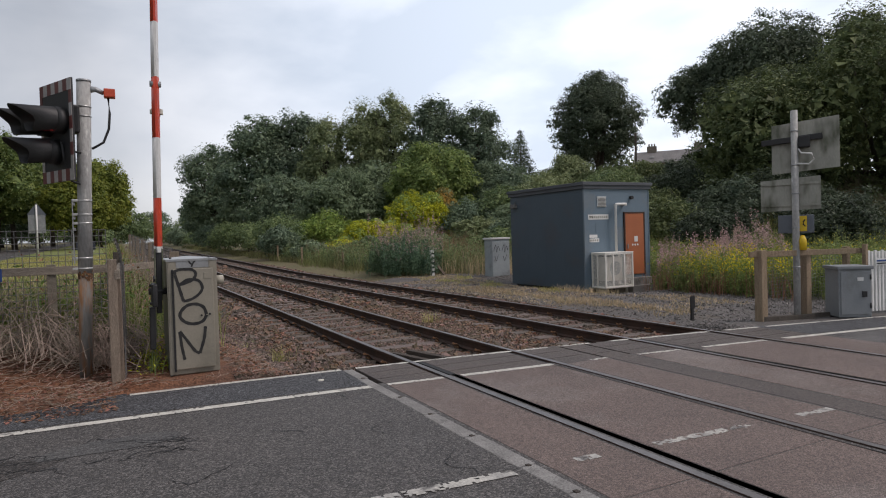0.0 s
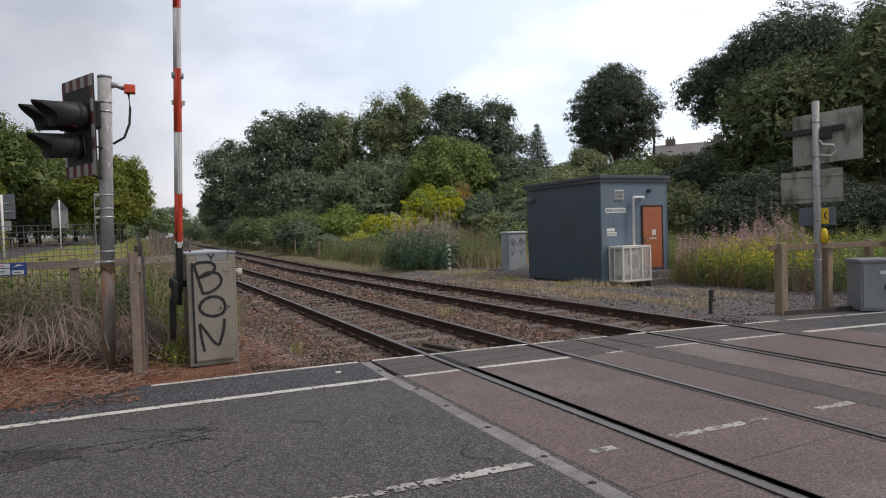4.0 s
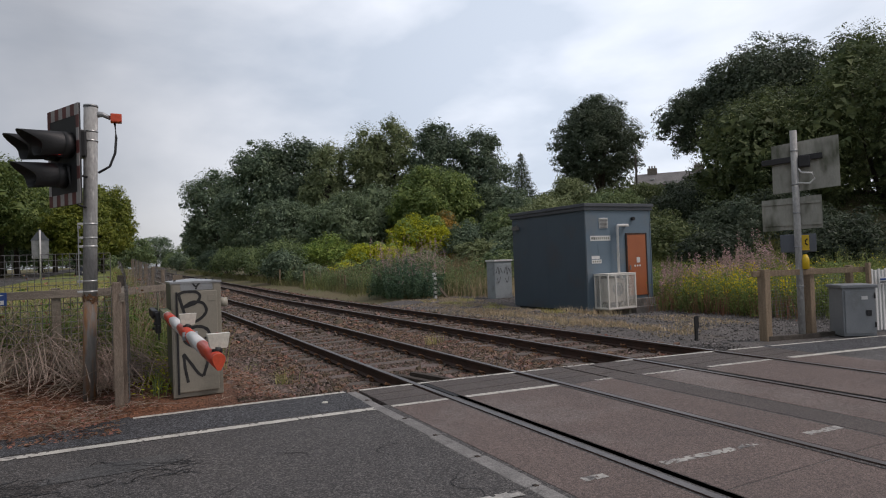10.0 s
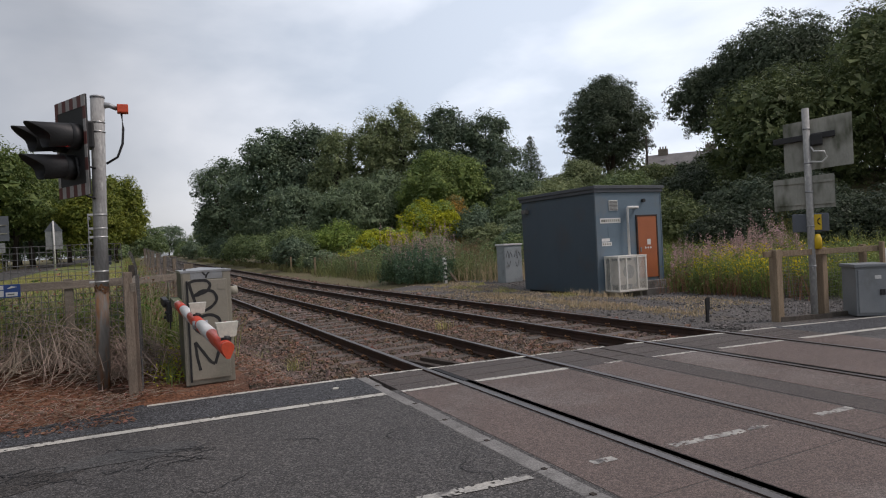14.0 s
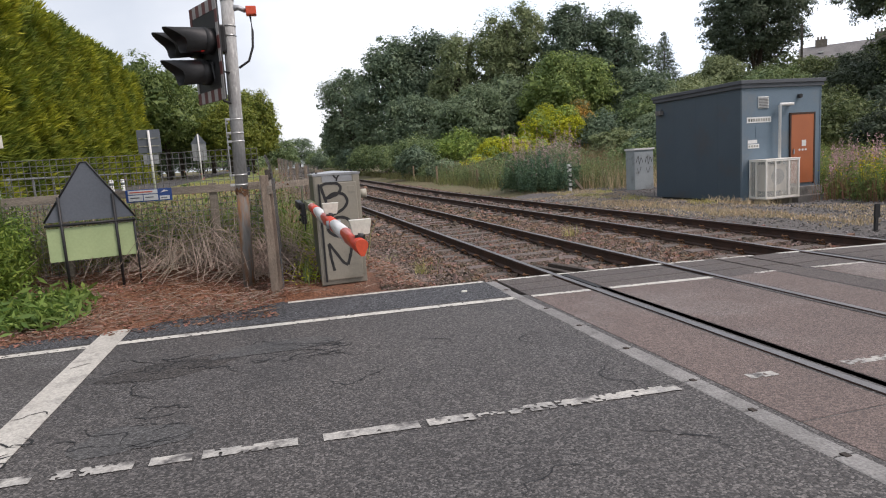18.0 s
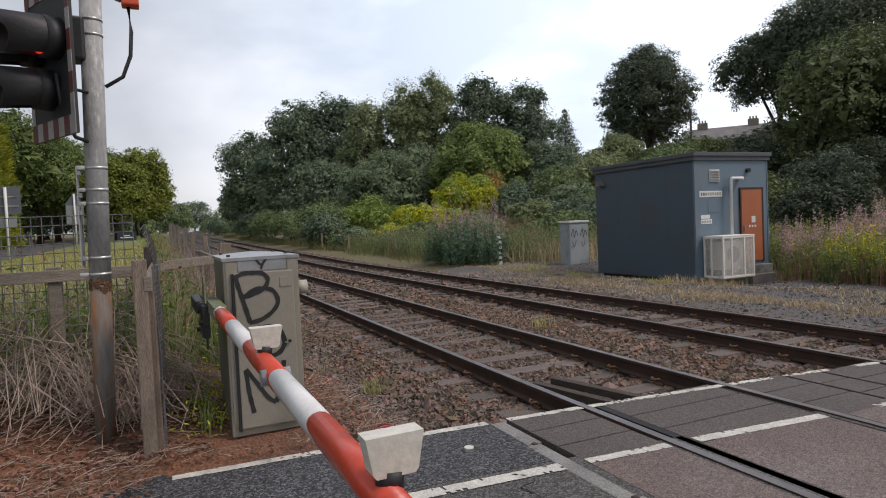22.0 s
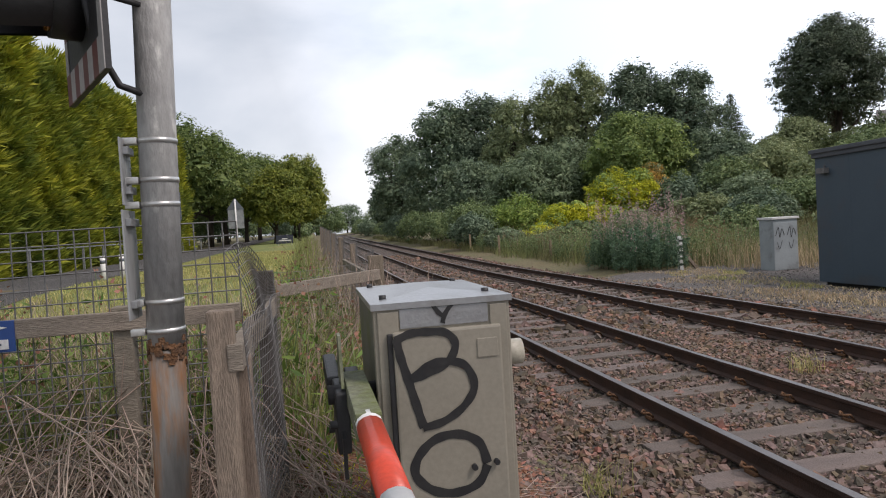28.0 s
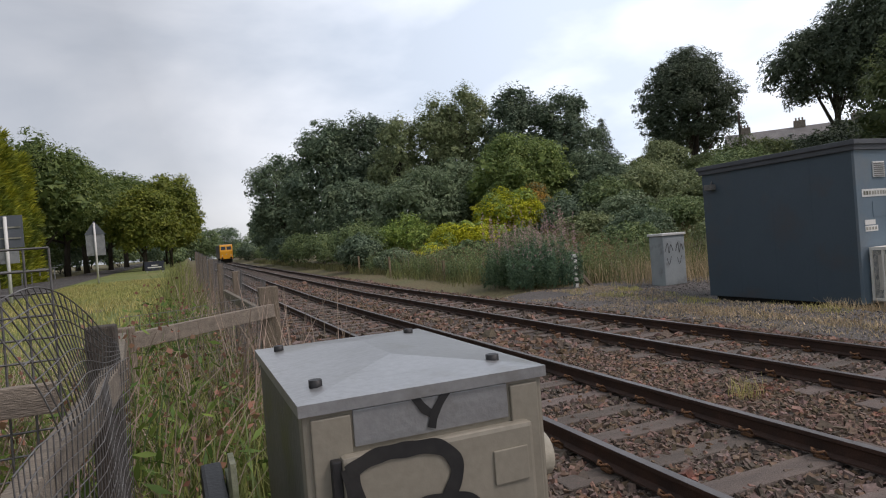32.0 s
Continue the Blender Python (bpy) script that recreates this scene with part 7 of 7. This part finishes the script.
part("rail", plank((-3.48, 4.95, 1.265), (-2.40, 5.84, 1.30), 0.11, 0.05), "wood_rail", vf)
part("rail", plank((-2.38, 5.9, 1.2), (-2.6, 9.5, 1.3), 0.10, 0.05), "wood_rail", vf)
part("rail", plank((-3.30, 3.0, 1.36), (-3.46, 4.95, 1.29), 0.09, 0.05), "wood_rail", vf)
part("wire_mesh", mesh_panel((-8.0, 2.94, 0), (-3.46, 2.86, 0), 0.3, 1.84, 0.075, 0.012, 0.0046, 2), "wire", vf, kind="stuff")
part("wire_mesh", mesh_panel((-3.305, 1.60, 0), (-3.262, 3.0, 0), 0.1, 1.42, 0.04, 0.015, 0.0018, 3), "wire", vf, kind="stuff")
part("wire_mesh", mesh_panel((-3.47, 5.06, 0), (-2.42, 5.94, 0), 0.2, 1.42, 0.07, 0.012, 0.002, 4), "wire", vf, kind="stuff")
for k in range(6):
    y0, y1 = 5.9 + k * 3.0, 8.9 + k * 3.0
    part("wire_mesh", mesh_panel((-2.42 - 0.06 * k, y0, 0), (-2.48 - 0.06 * k, y1, 0), gz(-2.6, y0) + 0.1, 1.55 + 0.1 * k, 0.10, 0.03, 0.0026, 5 + k, gz(-2.6, y1) + 0.1, 1.65 + 0.1 * k), "wire", vf, kind="stuff")
    part("post", box(-2.52 - 0.06 * k, -2.42 - 0.06 * k, y1 - 0.05, y1 + 0.05, gz(-2.5, y1) - 0.2, 1.6 + 0.1 * k, 0.01), "wood", vf)
# torn mesh curling over the corner
segs = []


def curl(u, w):
    x = -3.305 + 0.012 * w - 0.085 * u ** 1.6 * (1 - w) ** 2 + 0.012 * math.sin(w * 7 + u * 2)
    y = 1.95 + 1.02 * w - 0.22 * u * (1 - w)
    z = 1.39 + u * (0.30 + 0.10 * math.sin(math.pi * min(1.0, w * 1.3)) - 0.20 * w)
    return (x, y, z)


for a in range(27):
    for b in range(8):
        segs.append((curl(b / 8, a / 26), curl((b + 1) / 8, a / 26)))
for a in range(9):
    for b in range(16):
        segs.append((curl(a / 8, b / 16), curl(a / 8, (b + 1) / 16)))
part("torn_mesh", wires(segs, 0.0021), "wire", vf, "torn wire mesh curling over the rail", "stuff")

ban = thing("fence_notice", (-4.85, 2.79, 1.3), "blue and white notice on the fence rail", "sign")
nb = part("board", box(-5.12, -4.57, 2.785, 2.797, 1.235, 1.395, 0.003), "bluesign", ban)
for xa, xb, za, zb in ((-5.09, -4.74, 1.335, 1.385), (-5.09, -4.92, 1.25, 1.325), (-4.91, -4.74, 1.25, 1.325), (-4.72, -4.60, 1.25, 1.30)):
    part("white_panel", box(xa, xb, 2.778, 2.785, za, zb, 0.002), "white", nb)
for xa, xb, za in ((-5.07, -4.80, 1.355), (-5.07, -4.96, 1.285), (-4.89, -4.79, 1.285), (-4.70, -4.63, 1.27)):
    part("text_bar", box(xa, xb, 2.774, 2.779, za, za + 0.012), "redorange" if za > 1.3 else "signgrey", nb)
part("arrow_mark", prism([(-4.71, 1.34), (-4.66, 1.375), (-4.60, 1.36), (-4.66, 1.35)], 0.004, Matrix.Translation((0, 2.779, 0))), "white", nb)

# folding road sign seen from behind
tri = thing("folding_road_sign", (-5.6, 2.35, 0.2), "grey triangular road sign seen from behind over a pale green board", "sign")
tm = Matrix.Translation((-5.45, 2.35, 0.07)) @ Matrix.Rotation(radians(12), 4, "Z") @ Matrix.Diagonal((1.1, 1.0, 1.09, 1.0))


def at_tri(bm):
    bmesh.ops.transform(bm, matrix=tm, verts=bm.verts)
    return bm


part("triangle", at_tri(prism([(-0.44, 0.93), (0.44, 0.93), (0.03, 1.56), (-0.03, 1.56)], 0.012)), "signgrey", tri)
part("lower_board", at_tri(prism([(-0.43, 0.50), (0.43, 0.50), (0.43, 0.86), (-0.43, 0.86)], 0.012)), "paleboard", tri, "pale green rectangular board")
for x0 in (-0.28, 0.24):
    part("leg", at_tri(tube([(x0, -0.02, 0.08), (x0, -0.02, 1.2)], 0.015, 8)), "black", tri)
part("leg", at_tri(tube([(0.42, -0.01, 0.12), (0.42, -0.01, 0.92)], 0.011, 8)), "black", tri)
part("frame_edge", at_tri(tube([(-0.44, -0.004, 0.93), (-0.03, -0.004, 1.56), (0.03, -0.004, 1.56), (0.44, -0.004, 0.93)], 0.010, 8)), "black", tri)
part("cross_bar", at_tri(tube([(-0.44, -0.02, 0.895), (0.44, -0.02, 0.895)], 0.016, 8)), "black", tri)

# finger post with cycle-route signs
FM = Matrix.Translation((-8.05, 6.47, 0)) @ Matrix.Rotation(math.atan2(0.37, 0.93), 4, "Z") @ Matrix.Diagonal((0.76, 1.0, 1.0, 1.0))
fs = thing("route_sign_post", (-8.05, 6.47, 0.5), "grey twin-post sign with green cycle-route arrows", "sign")


def at_f(bm):
    bmesh.ops.transform(bm, matrix=FM, verts=bm.verts)
    return bm


part("post", at_f(tube([(-0.05, 0.02, 0.3), (-0.08, 0.02, 3.25)], 0.04, 12)), "white", fs)
part("post", at_f(tube([(0.10, 0.05, 0.3), (0.06, 0.05, 3.7)], 0.055, 12)), "steel", fs)
s1 = part("arrow_sign", at_f(prism([(-0.22, 3.46), (0.30, 3.46), (0.40, 3.62), (0.30, 3.77), (-0.22, 3.77)], 0.02, Matrix.Translation((0, -0.06, 0)))), "signgrey", fs, "dark green arrow sign")
part("sign_face", at_f(prism([(-0.19, 3.49), (0.29, 3.49), (0.37, 3.62), (0.29, 3.74), (-0.19, 3.74)], 0.006, Matrix.Translation((0, -0.067, 0)))), "spruce_green", s1)
s2 = part("arrow_sign", at_f(prism([(-0.30, 3.28), (-0.20, 3.14), (0.56, 3.14), (0.56, 3.44), (-0.20, 3.44)], 0.02, Matrix.Translation((0, -0.07, 0)))), "white", fs, "green and white arrow sign with symbols")
part("sign_face", at_f(prism([(-0.26, 3.28), (-0.18, 3.17), (0.53, 3.17), (0.53, 3.41), (-0.18, 3.41)], 0.006, Matrix.Translation((0, -0.077, 0)))), "greensign", s2)


def cycle_symbol(x, z, s, parent, y):
    for cx in (-0.07, 0.07):
        pts = [(x + (cx + 0.05 * math.cos(a * math.tau / 12)) * s, y, z + 0.05 * s * math.sin(a * math.tau / 12)) for a in range(13)]
        part("symbol", at_f(tube(pts, 0.008 * s, 5)), "white", parent)
    part("symbol", at_f(tube([(x - 0.07 * s, y, z), (x - 0.03 * s, y, z + 0.08 * s), (x + 0.05 * s, y, z + 0.08 * s), (x + 0.07 * s, y, z)], 0.008 * s, 5)), "white", parent)


cycle_symbol(0.04, 3.26, 1.2, s2, -0.08)
cycle_symbol(0.18, 3.60, 1.0, s1, -0.07)
for x, z, p, y in ((0.36, 3.28, s2, -0.08), (-0.06, 3.61, s1, -0.07)):
    part("symbol", at_f(prism([(x - 0.10, z - 0.08), (x - 0.06, z - 0.08), (x - 0.05, z), (x + 0.05, z), (x + 0.06, z - 0.08), (x + 0.09, z - 0.08), (x + 0.08, z + 0.05), (x + 0.12, z + 0.09), (x + 0.07, z + 0.10), (x + 0.03, z + 0.05), (x - 0.09, z + 0.05)], 0.004, Matrix.Translation((0, y - 0.004, 0)))), "white", p)
part("triangle_back", at_f(prism([(-0.26, 2.74), (0.36, 2.74), (0.05, 3.16)], 0.01, Matrix.Translation((0, 0.09, 0)))), "signgrey", fs)
part("plate_back", at_f(prism([(-0.28, 2.20), (0.50, 2.22), (0.50, 2.44), (-0.28, 2.42)], 0.01, Matrix.Translation((0, 0.09, 0)))), "cream", fs)
part("wrapped_box", at_f(box(-0.02, 0.30, -0.06, 0.02, 1.20, 1.62, 0.03)), "wrap", fs, "white plastic-wrapped box")
part("wrapped_post", at_f(box(0.02, 0.16, -0.02, 0.11, 1.6, 2.15, 0.03)), "wrap", fs)
for z in (2.3, 2.85, 3.3, 3.6):
    part("clamp", at_f(cyl((0.07, 0.05, z - 0.012), (0.07, 0.05, z + 0.012), 0.06, 12)), "steel", fs)
sm = thing("low_notice", (-8.9, 6.2, 0.4), "two small white notices on a low post", "sign")
part("post", tube([(-8.72, 6.25, 0.3), (-8.72, 6.25, 1.95)], 0.03, 8), "steel", sm)
for z in (1.62, 1.80):
    nb2 = part("board", box(-8.95, -8.55, 6.2, 6.22, z, z + 0.14, 0.004), "white", sm)
    part("text_bar", box(-8.92, -8.6, 6.194, 6.201, z + 0.05, z + 0.085), "signgrey", nb2)

# signs along the lane, seen from behind
sa = thing("lane_sign", (-7.6, 20.9, 1.0), "grey rectangular road sign on a white post, seen from behind", "sign")
part("post", tube([(-7.62, 20.9, 0.8), (-7.62, 20.9, 3.42)], 0.045, 10), "white", sa)
part("sign_back", box(-8.06, -7.22, 20.95, 20.975, 2.55, 3.45, 0.006), "signgrey", sa)
part("sign_rail", box(-8.0, -7.28, 20.93, 20.952, 3.1, 3.14, 0, box(-8.0, -7.28, 20.93, 20.952, 2.8, 2.84)), "signback", sa)
part("small_plate", box(-7.92, -7.36, 20.95, 20.97, 2.12, 2.48, 0.004), "steel", sa)
sb = thing("lane_sign", (-7.05, 34.1, 1.3), "triangle sign over a grey plate, seen from behind", "sign")
part("post", tube([(-7.05, 34.1, 1.0), (-7.05, 34.1, 4.0)], 0.045, 10), "white", sb)
part("plate", box(-7.45, -6.65, 34.15, 34.17, 2.45, 3.45, 0.006), "steel", sb)
part("triangle_back", prism([(-7.5, 3.45), (-6.6, 3.45), (-7.05, 4.08)], 0.015, Matrix.Translation((0, 34.13, 0))), "signgrey", sb)
bo = thing("display_board", (-5.3, 49.3, 1.2), "dark display board with pale unreadable lettering", "sign")
bb = part("board", box(-5.95, -4.66, 49.2, 49.25, 1.40, 2.06, 0.01), "traindark", bo)
for z, xa, xb in ((1.60, -5.75, -4.85), (1.74, -5.5, -5.1)):
    part("text_bar", box(xa, xb, 49.18, 49.2, z, z + 0.08), "white", bb)
for x in (-5.8, -4.8):
    part("leg", box(x - 0.04, x + 0.04, 49.25, 49.3, gz(x, 49.3) - 0.1, 2.0), "white", bo)
for k, (x, y) in enumerate(((-7.95, 15.3), (-7.9, 16.6))):
    bp = thing("lane_bollard", (x, y, gz(x, y)), "white plastic bollard at the lane's edge", "bollard", "bollards along the lane")
    part("post", cyl((x, y, gz(x, y) - 0.05), (x, y, gz(x, y) + 0.62), 0.06, 12), "white", bp)
    part("band", cyl((x, y, gz(x, y) + 0.44), (x, y, gz(x, y) + 0.52), 0.062, 12), "signgrey", bp)
lr = thing("lane_railing", (-12.2, 30, 1.1), "low grey railing along the far side of the lane", "railing")
for k in range(18):
    yy = 12 + k * 2.4
    part("post", box(-12.05, -11.98, yy - 0.03, yy + 0.03, gz(-12, yy) - 0.1, gz(-12, yy) + 0.95), "steel", lr)
part("rail", plank((-12.0, 11, gz(-12, 11) + 0.9), (-12.0, 54, gz(-12, 54) + 0.9), 0.05, 0.04), "steel", lr)

# ---- far hedgerows closing the view along the lane ----
for k, (x, y, rx, ry, h, lf) in enumerate(((-8, 300, 9, 6, 7, "dark"), (6, 305, 9, 6, 7, "mid"), (-24, 310, 10, 6, 8, "dark"), (-17, 60, 3, 6, 4.5, "dark"), (-17, 72, 3, 6, 4.5, "mid"), (-17, 86, 3, 7, 5, "dark"), (-16, 102, 4, 7, 5, "dark"), (-14, 120, 4, 7, 5, "mid"), (-11, 140, 5, 6, 5, "dark"), (-6.5, 150, 4, 6, 4.5, "dark"), (-25, 110, 6, 8, 7, "dark"), (-40, 100, 9, 8, 8, "mid"), (-60, 90, 10, 8, 9, "dark"), (-30, 60, 8, 8, 9, "dark"), (-34, 40, 8, 8, 10, "dark"), (-4.8, 120, 1.8, 9, 3.5, "mid"), (-4.6, 100, 1.6, 8, 2.6, "mid"), (9.6, 150, 3, 10, 4.5, "dark"), (9.6, 175, 3, 12, 5, "mid"))):
    bush("hedgerow", x, y, rx, ry, h, lf, "distant %s hedgerow beyond the lane" % ("dark green" if lf == "dark" else "green"), 2400, 0.5, 22, 300 + k, group="far hedgerows", category="hedge")

# ---- verge plants and litter ----


def verge_ok(x, y):
    return (y > np.where(x < -3.4, 0.62 - 0.03 * (x + 3.4), 1.42 - 0.1 * (x + 3.4))) & ~((x > -2.95) & (x < -2.15) & (y > 1.4) & (y < 2.7))


n = 15000
xs, ys = scatter(n, -9.5, -1.5, 0.5, 3.6, verge_ok)
pos = np.stack([xs, ys, ground_z(xs, ys) + 0.05 + mr.uniform(0, 0.025, len(xs))], 1)
lv, lf = leaf_quads(pos, np.tile(np.array([0, 0, 1.6]), (len(xs), 1)), 0.05, mr, 0.5)
stuff("leaf_litter", [(lv, lf, LEAF["brown"])], "fallen brown leaves and needles on the verge", "leaf litter")
xs, ys = scatter(2600, -7, -1.6, 0.9, 3.2, verge_ok)
ta = mr.uniform(0, math.tau, len(xs))
tl = mr.uniform(0.05, 0.22, len(xs))
p0 = np.stack([xs, ys, ground_z(xs, ys) + 0.06], 1)
stuff("twigs", [(*wires(np.stack([p0, p0 + np.stack([np.cos(ta) * tl, np.sin(ta) * tl, mr.uniform(-0.01, 0.04, len(xs))], 1)], 1), 0.0025), M["straw_grey"])], "thin dry twigs lying on the verge", "twigs")


def fallen(n, cx, cy, rx, ry, length, seed):
    """Long dead stems fallen forward in a fan from the fence."""
    r_ = np.random.default_rng(seed)
    x = cx + r_.normal(0, rx, n)
    y = cy + r_.normal(0, ry, n)
    z = ground_z(x, y) + 0.03
    L = length * r_.uniform(0.5, 1.2, n)
    az = r_.normal(-math.pi / 2, 0.75, n)
    up = r_.uniform(0.05, 0.75, n)
    a_ = np.stack([x, y, z + up * L * 0.75], 1)
    b_ = np.stack([x + np.cos(az) * L * 0.35, y + np.sin(az) * L * 0.35, z + up * L * 0.6], 1)
    c_ = np.stack([x + np.cos(az) * L * 0.7, y + np.sin(az) * L * 0.6, z + 0.02 + up * L * 0.12], 1)
    return wires(np.concatenate([np.stack([a_, b_], 1), np.stack([b_, c_], 1)]), 0.0036)


stuff("dead_stem_heap", [(*fallen(280, -4.15, 2.85, 0.45, 0.16, 1.35, 5), M["straw_grey"]), (*fallen(120, -5.0, 3.0, 0.5, 0.15, 1.0, 6), M["straw_grey"]), (*fallen(380, -3.45, 2.7, 0.25, 0.25, 0.7, 9), M["straw_grey"]), (*fallen(260, -3.55, 2.5, 0.12, 0.2, 0.5, 7), M["straw_grey"])], "heap of bent dead stems fallen forward from the fence", "dead grass")
xs, ys = scatter(2300, -8.0, -2.2, 2.9, 5.4, lambda x, y: ~((x > -3.0) & (y < 4.2)))
v, f, _ = blades(xs, ys, ground_z(xs, ys), 0.95, 0.75, 0.008, mr)
xs2, ys2 = scatter(7000, -8.0, -2.0, 2.9, 6.6, lambda x, y: ~((x > -3.0) & (y < 3.2)))
v2, f2, _ = blades(xs2, ys2, ground_z(xs2, ys2), 0.7, 0.6, 0.010, mr)
stuff("fence_grass", [(v, f, M["straw_grey"]), (v2, f2, LEAF["verge"])], "tall straw and green grass behind the fence", "grass")
xs, ys = scatter(1000, -3.3, -2.1, 4.0, 26, lambda x, y: np.abs(x + 2.7) < 0.5)
v, f, _ = blades(xs, ys, ground_z(xs, ys), 1.0, 0.5, 0.010, mr)
xs2, ys2 = scatter(5000, -3.6, -2.1, 4.0, 30, lambda x, y: np.abs(x + 2.8) < 0.7)
v2, f2, _ = blades(xs2, ys2, ground_z(xs2, ys2), 0.8, 0.5, 0.012, mr)
stuff("line_fence_grass", [(v, f, M["straw_grey"]), (v2, f2, LEAF["verge"])], "tall dry and green grass along the railway fence", "grass")
xs, ys = scatter(700, -3.0, -1.9, 4.5, 14, lambda x, y: np.abs(x + 2.4) < 0.4)
grassy("dead_stalks", xs, ys, 1.35, 0.35, 0.012, M["straw_grey"], "tall dead stalks against the railway fence")
xs, ys = scatter(220, -3.5, -2.2, 3.0, 9.0, lambda x, y: ~((x > -3.0) & (y < 3.0)))
herbs("fence_weeds", xs, ys, 0.95, "weed", "brown", "green weeds and docks along the railway fence", 22, 5, 0.10, 0.2, 0.10, stem="stem", lean=0.3)
xs, ys = scatter(300, -8.0, -3.4, 3.0, 4.4, lambda x, y: y > 2.9)
herbs("fence_weeds", xs, ys, 1.0, "weed", "brown", "green weeds behind the timber fence", 24, 5, 0.10, 0.2, 0.10, stem="stem", lean=0.3)
xs, ys = scatter(26000, -8.0, -2.6, 5.2, 34, lambda x, y: x < -2.8)
v, f, _ = blades(xs, ys, ground_z(xs, ys) + 0.02, 0.10, 0.8, 0.014, mr)
stuff("lawn_grass", [(v, f, LEAF["reed"])], "short mown grass", "grass")
xs, ys = scatter(1100, -8.6, -5.95, 1.4, 3.6, lambda x, y: (np.hypot((x + 7.4) / 1.1, (y - 2.5) / 1.0) < 1))
herbs("fennel_weeds", xs, ys, 1.15, "fennel", None, "tall bright green feathery weeds on the verge", 120, 0, 0.10, 0.2, 0.075, stem="fennel", lean=0.3)
xs, ys = scatter(400, -6.4, -5.4, 1.2, 2.2, lambda x, y: np.sin(x * 5) > -0.3)
herbs("dock_weeds", xs, ys, 0.28, "weed", None, "low broad-leaved green weeds on the verge", 6, 0, 0.12, 0.2, 0.16, stem="weed", lean=0.8)
xs, ys = scatter(60, -3.15, -2.9, 1.75, 3.0, lambda x, y: y > 1.7)
herbs("yellowing_weeds", xs, ys, 0.35, "yellow", None, "yellowing weeds beside the cabinet", 11, 0, 0.08, 0.2, 0.05, lean=0.6)
for k, (x, y) in enumerate(((-1.75, 2.35), (-1.55, 4.4), (-1.2, 3.3), (-1.9, 6.5), (2.45, 5.5))):
    xs, ys = mr.normal(x, 0.08, 60), mr.normal(y, 0.08, 60)
    v, f, _ = blades(xs, ys, np.full(60, bed_z(x, y)), 0.28, 0.8, 0.006, mr)
    stuff("ballast_tuft", [(v, f, LEAF["reed"])], "small tuft of grass in the ballast", "grass")
rock = bmesh.new()
bmesh.ops.create_icosphere(rock, subdivisions=3, radius=1.0)
for v_ in rock.verts:
    v_.co = Vector((v_.co.x * 0.19, v_.co.y * 0.15, v_.co.z * 0.12)) * (0.8 + 0.35 * noise.noise(v_.co * 1.7)) + Vector((-4.58, 3.15, gz(-4.58, 3.15) + 0.10))
solid("boulder", rock, "pale_stone", (-4.58, 3.15, 0.4), "pale flat stone lying among dead stems", "stone")

# ---- the train ----
train = thing("locomotive", (0, 0, 0), "yellow-fronted diesel locomotive coming down the line", "locomotive")
part("body", box(-1.32, 1.32, 0.9, 18.0, 0.95, 3.75, 0.18), "traindark", train)
nose = bmesh.new()
nv = [nose.verts.new(p) for p in ((-1.3, 0.9, 0.95), (1.3, 0.9, 0.95), (1.3, 0.9, 3.7), (-1.3, 0.9, 3.7), (-1.2, 0.0, 0.95), (1.2, 0.0, 0.95), (1.2, 0.05, 2.3), (-1.2, 0.05, 2.3), (-1.1, 0.55, 3.6), (1.1, 0.55, 3.6))]
for q in ((4, 5, 6, 7), (7, 6, 9, 8), (8, 9, 2, 3), (0, 4, 7, 8, 3), (1, 2, 9, 6, 5), (0, 1, 5, 4)):
    nose.faces.new([nv[k] for k in q])
bmesh.ops.recalc_face_normals(nose, faces=nose.faces)
part("cab_front", nose, "trainyellow", train, "bright yellow cab front")
for xa, xb in ((-1.0, -0.1), (0.1, 1.0)):
    part("windscreen", prism([(xa, 0), (xb, 0), (xb, 0.75), (xa, 0.75)], 0.03, Matrix.Translation((0, 0.14, 2.6)) @ Matrix.Rotation(radians(-21), 4, "X")), "glass", train)
part("buffer_beam", box(-1.25, 1.25, -0.1, 0.4, 0.75, 1.1, 0.03), "trainyellow", train, "yellow buffer beam")
for x in (-0.85, 0.85):
    part("buffer", cyl((x, -0.1, 0.95), (x, -0.5, 0.95), 0.2, 12), "black", train)
for x in (-0.85, 0.85, 0.0):
    part("cream", cyl((x, 0.02, 1.45 if x else 1.7), (x, -0.04, 1.45 if x else 1.7), 0.11, 12), "cream", train)
part("bogie", box(-1.15, 1.15, 1.0, 5.0, 0.05, 0.95, 0.06), "black", train)
part("bogie", box(-1.15, 1.15, 13.0, 17.0, 0.05, 0.95, 0.06), "black", train)


def motions():
    rows = [(0, 87.5), (3.5, 87), (4.0, 76.5), (4.6, 57), (5.1, 41.8), (5.5, 33), (6, 24.2), (6.5, 15.6), (7, 10.6), (7.5, 7.8), (8, 5.0), (8.5, 2.5), (9, 0.2), (9.5, -1.1), (10.2, -1.4), (32, -1.4)]
    def line(y):
        slope = float(track_dx(y + 0.5) - track_dx(y - 0.5))
        return pose(4.2025 + float(track_dx(y)), y, float(track_z(y)) + 0.01, 0, 0, -math.degrees(math.atan(slope)))

    walk(train, [(t, line(min(680.0, 137.0 + 26.0 * (32 - t)))) for t in (0, 11, 12, 14, 16, 18, 20, 22, 23, 24, 25, 26, 27, 28, 29, 30, 31, 32)])
    here = arm.location.copy()
    walk(arm, [(t, pose(*here, -a, 0.8 * max(0.0, a) / 87.0, 1.4)) for t, a in rows])


motions()
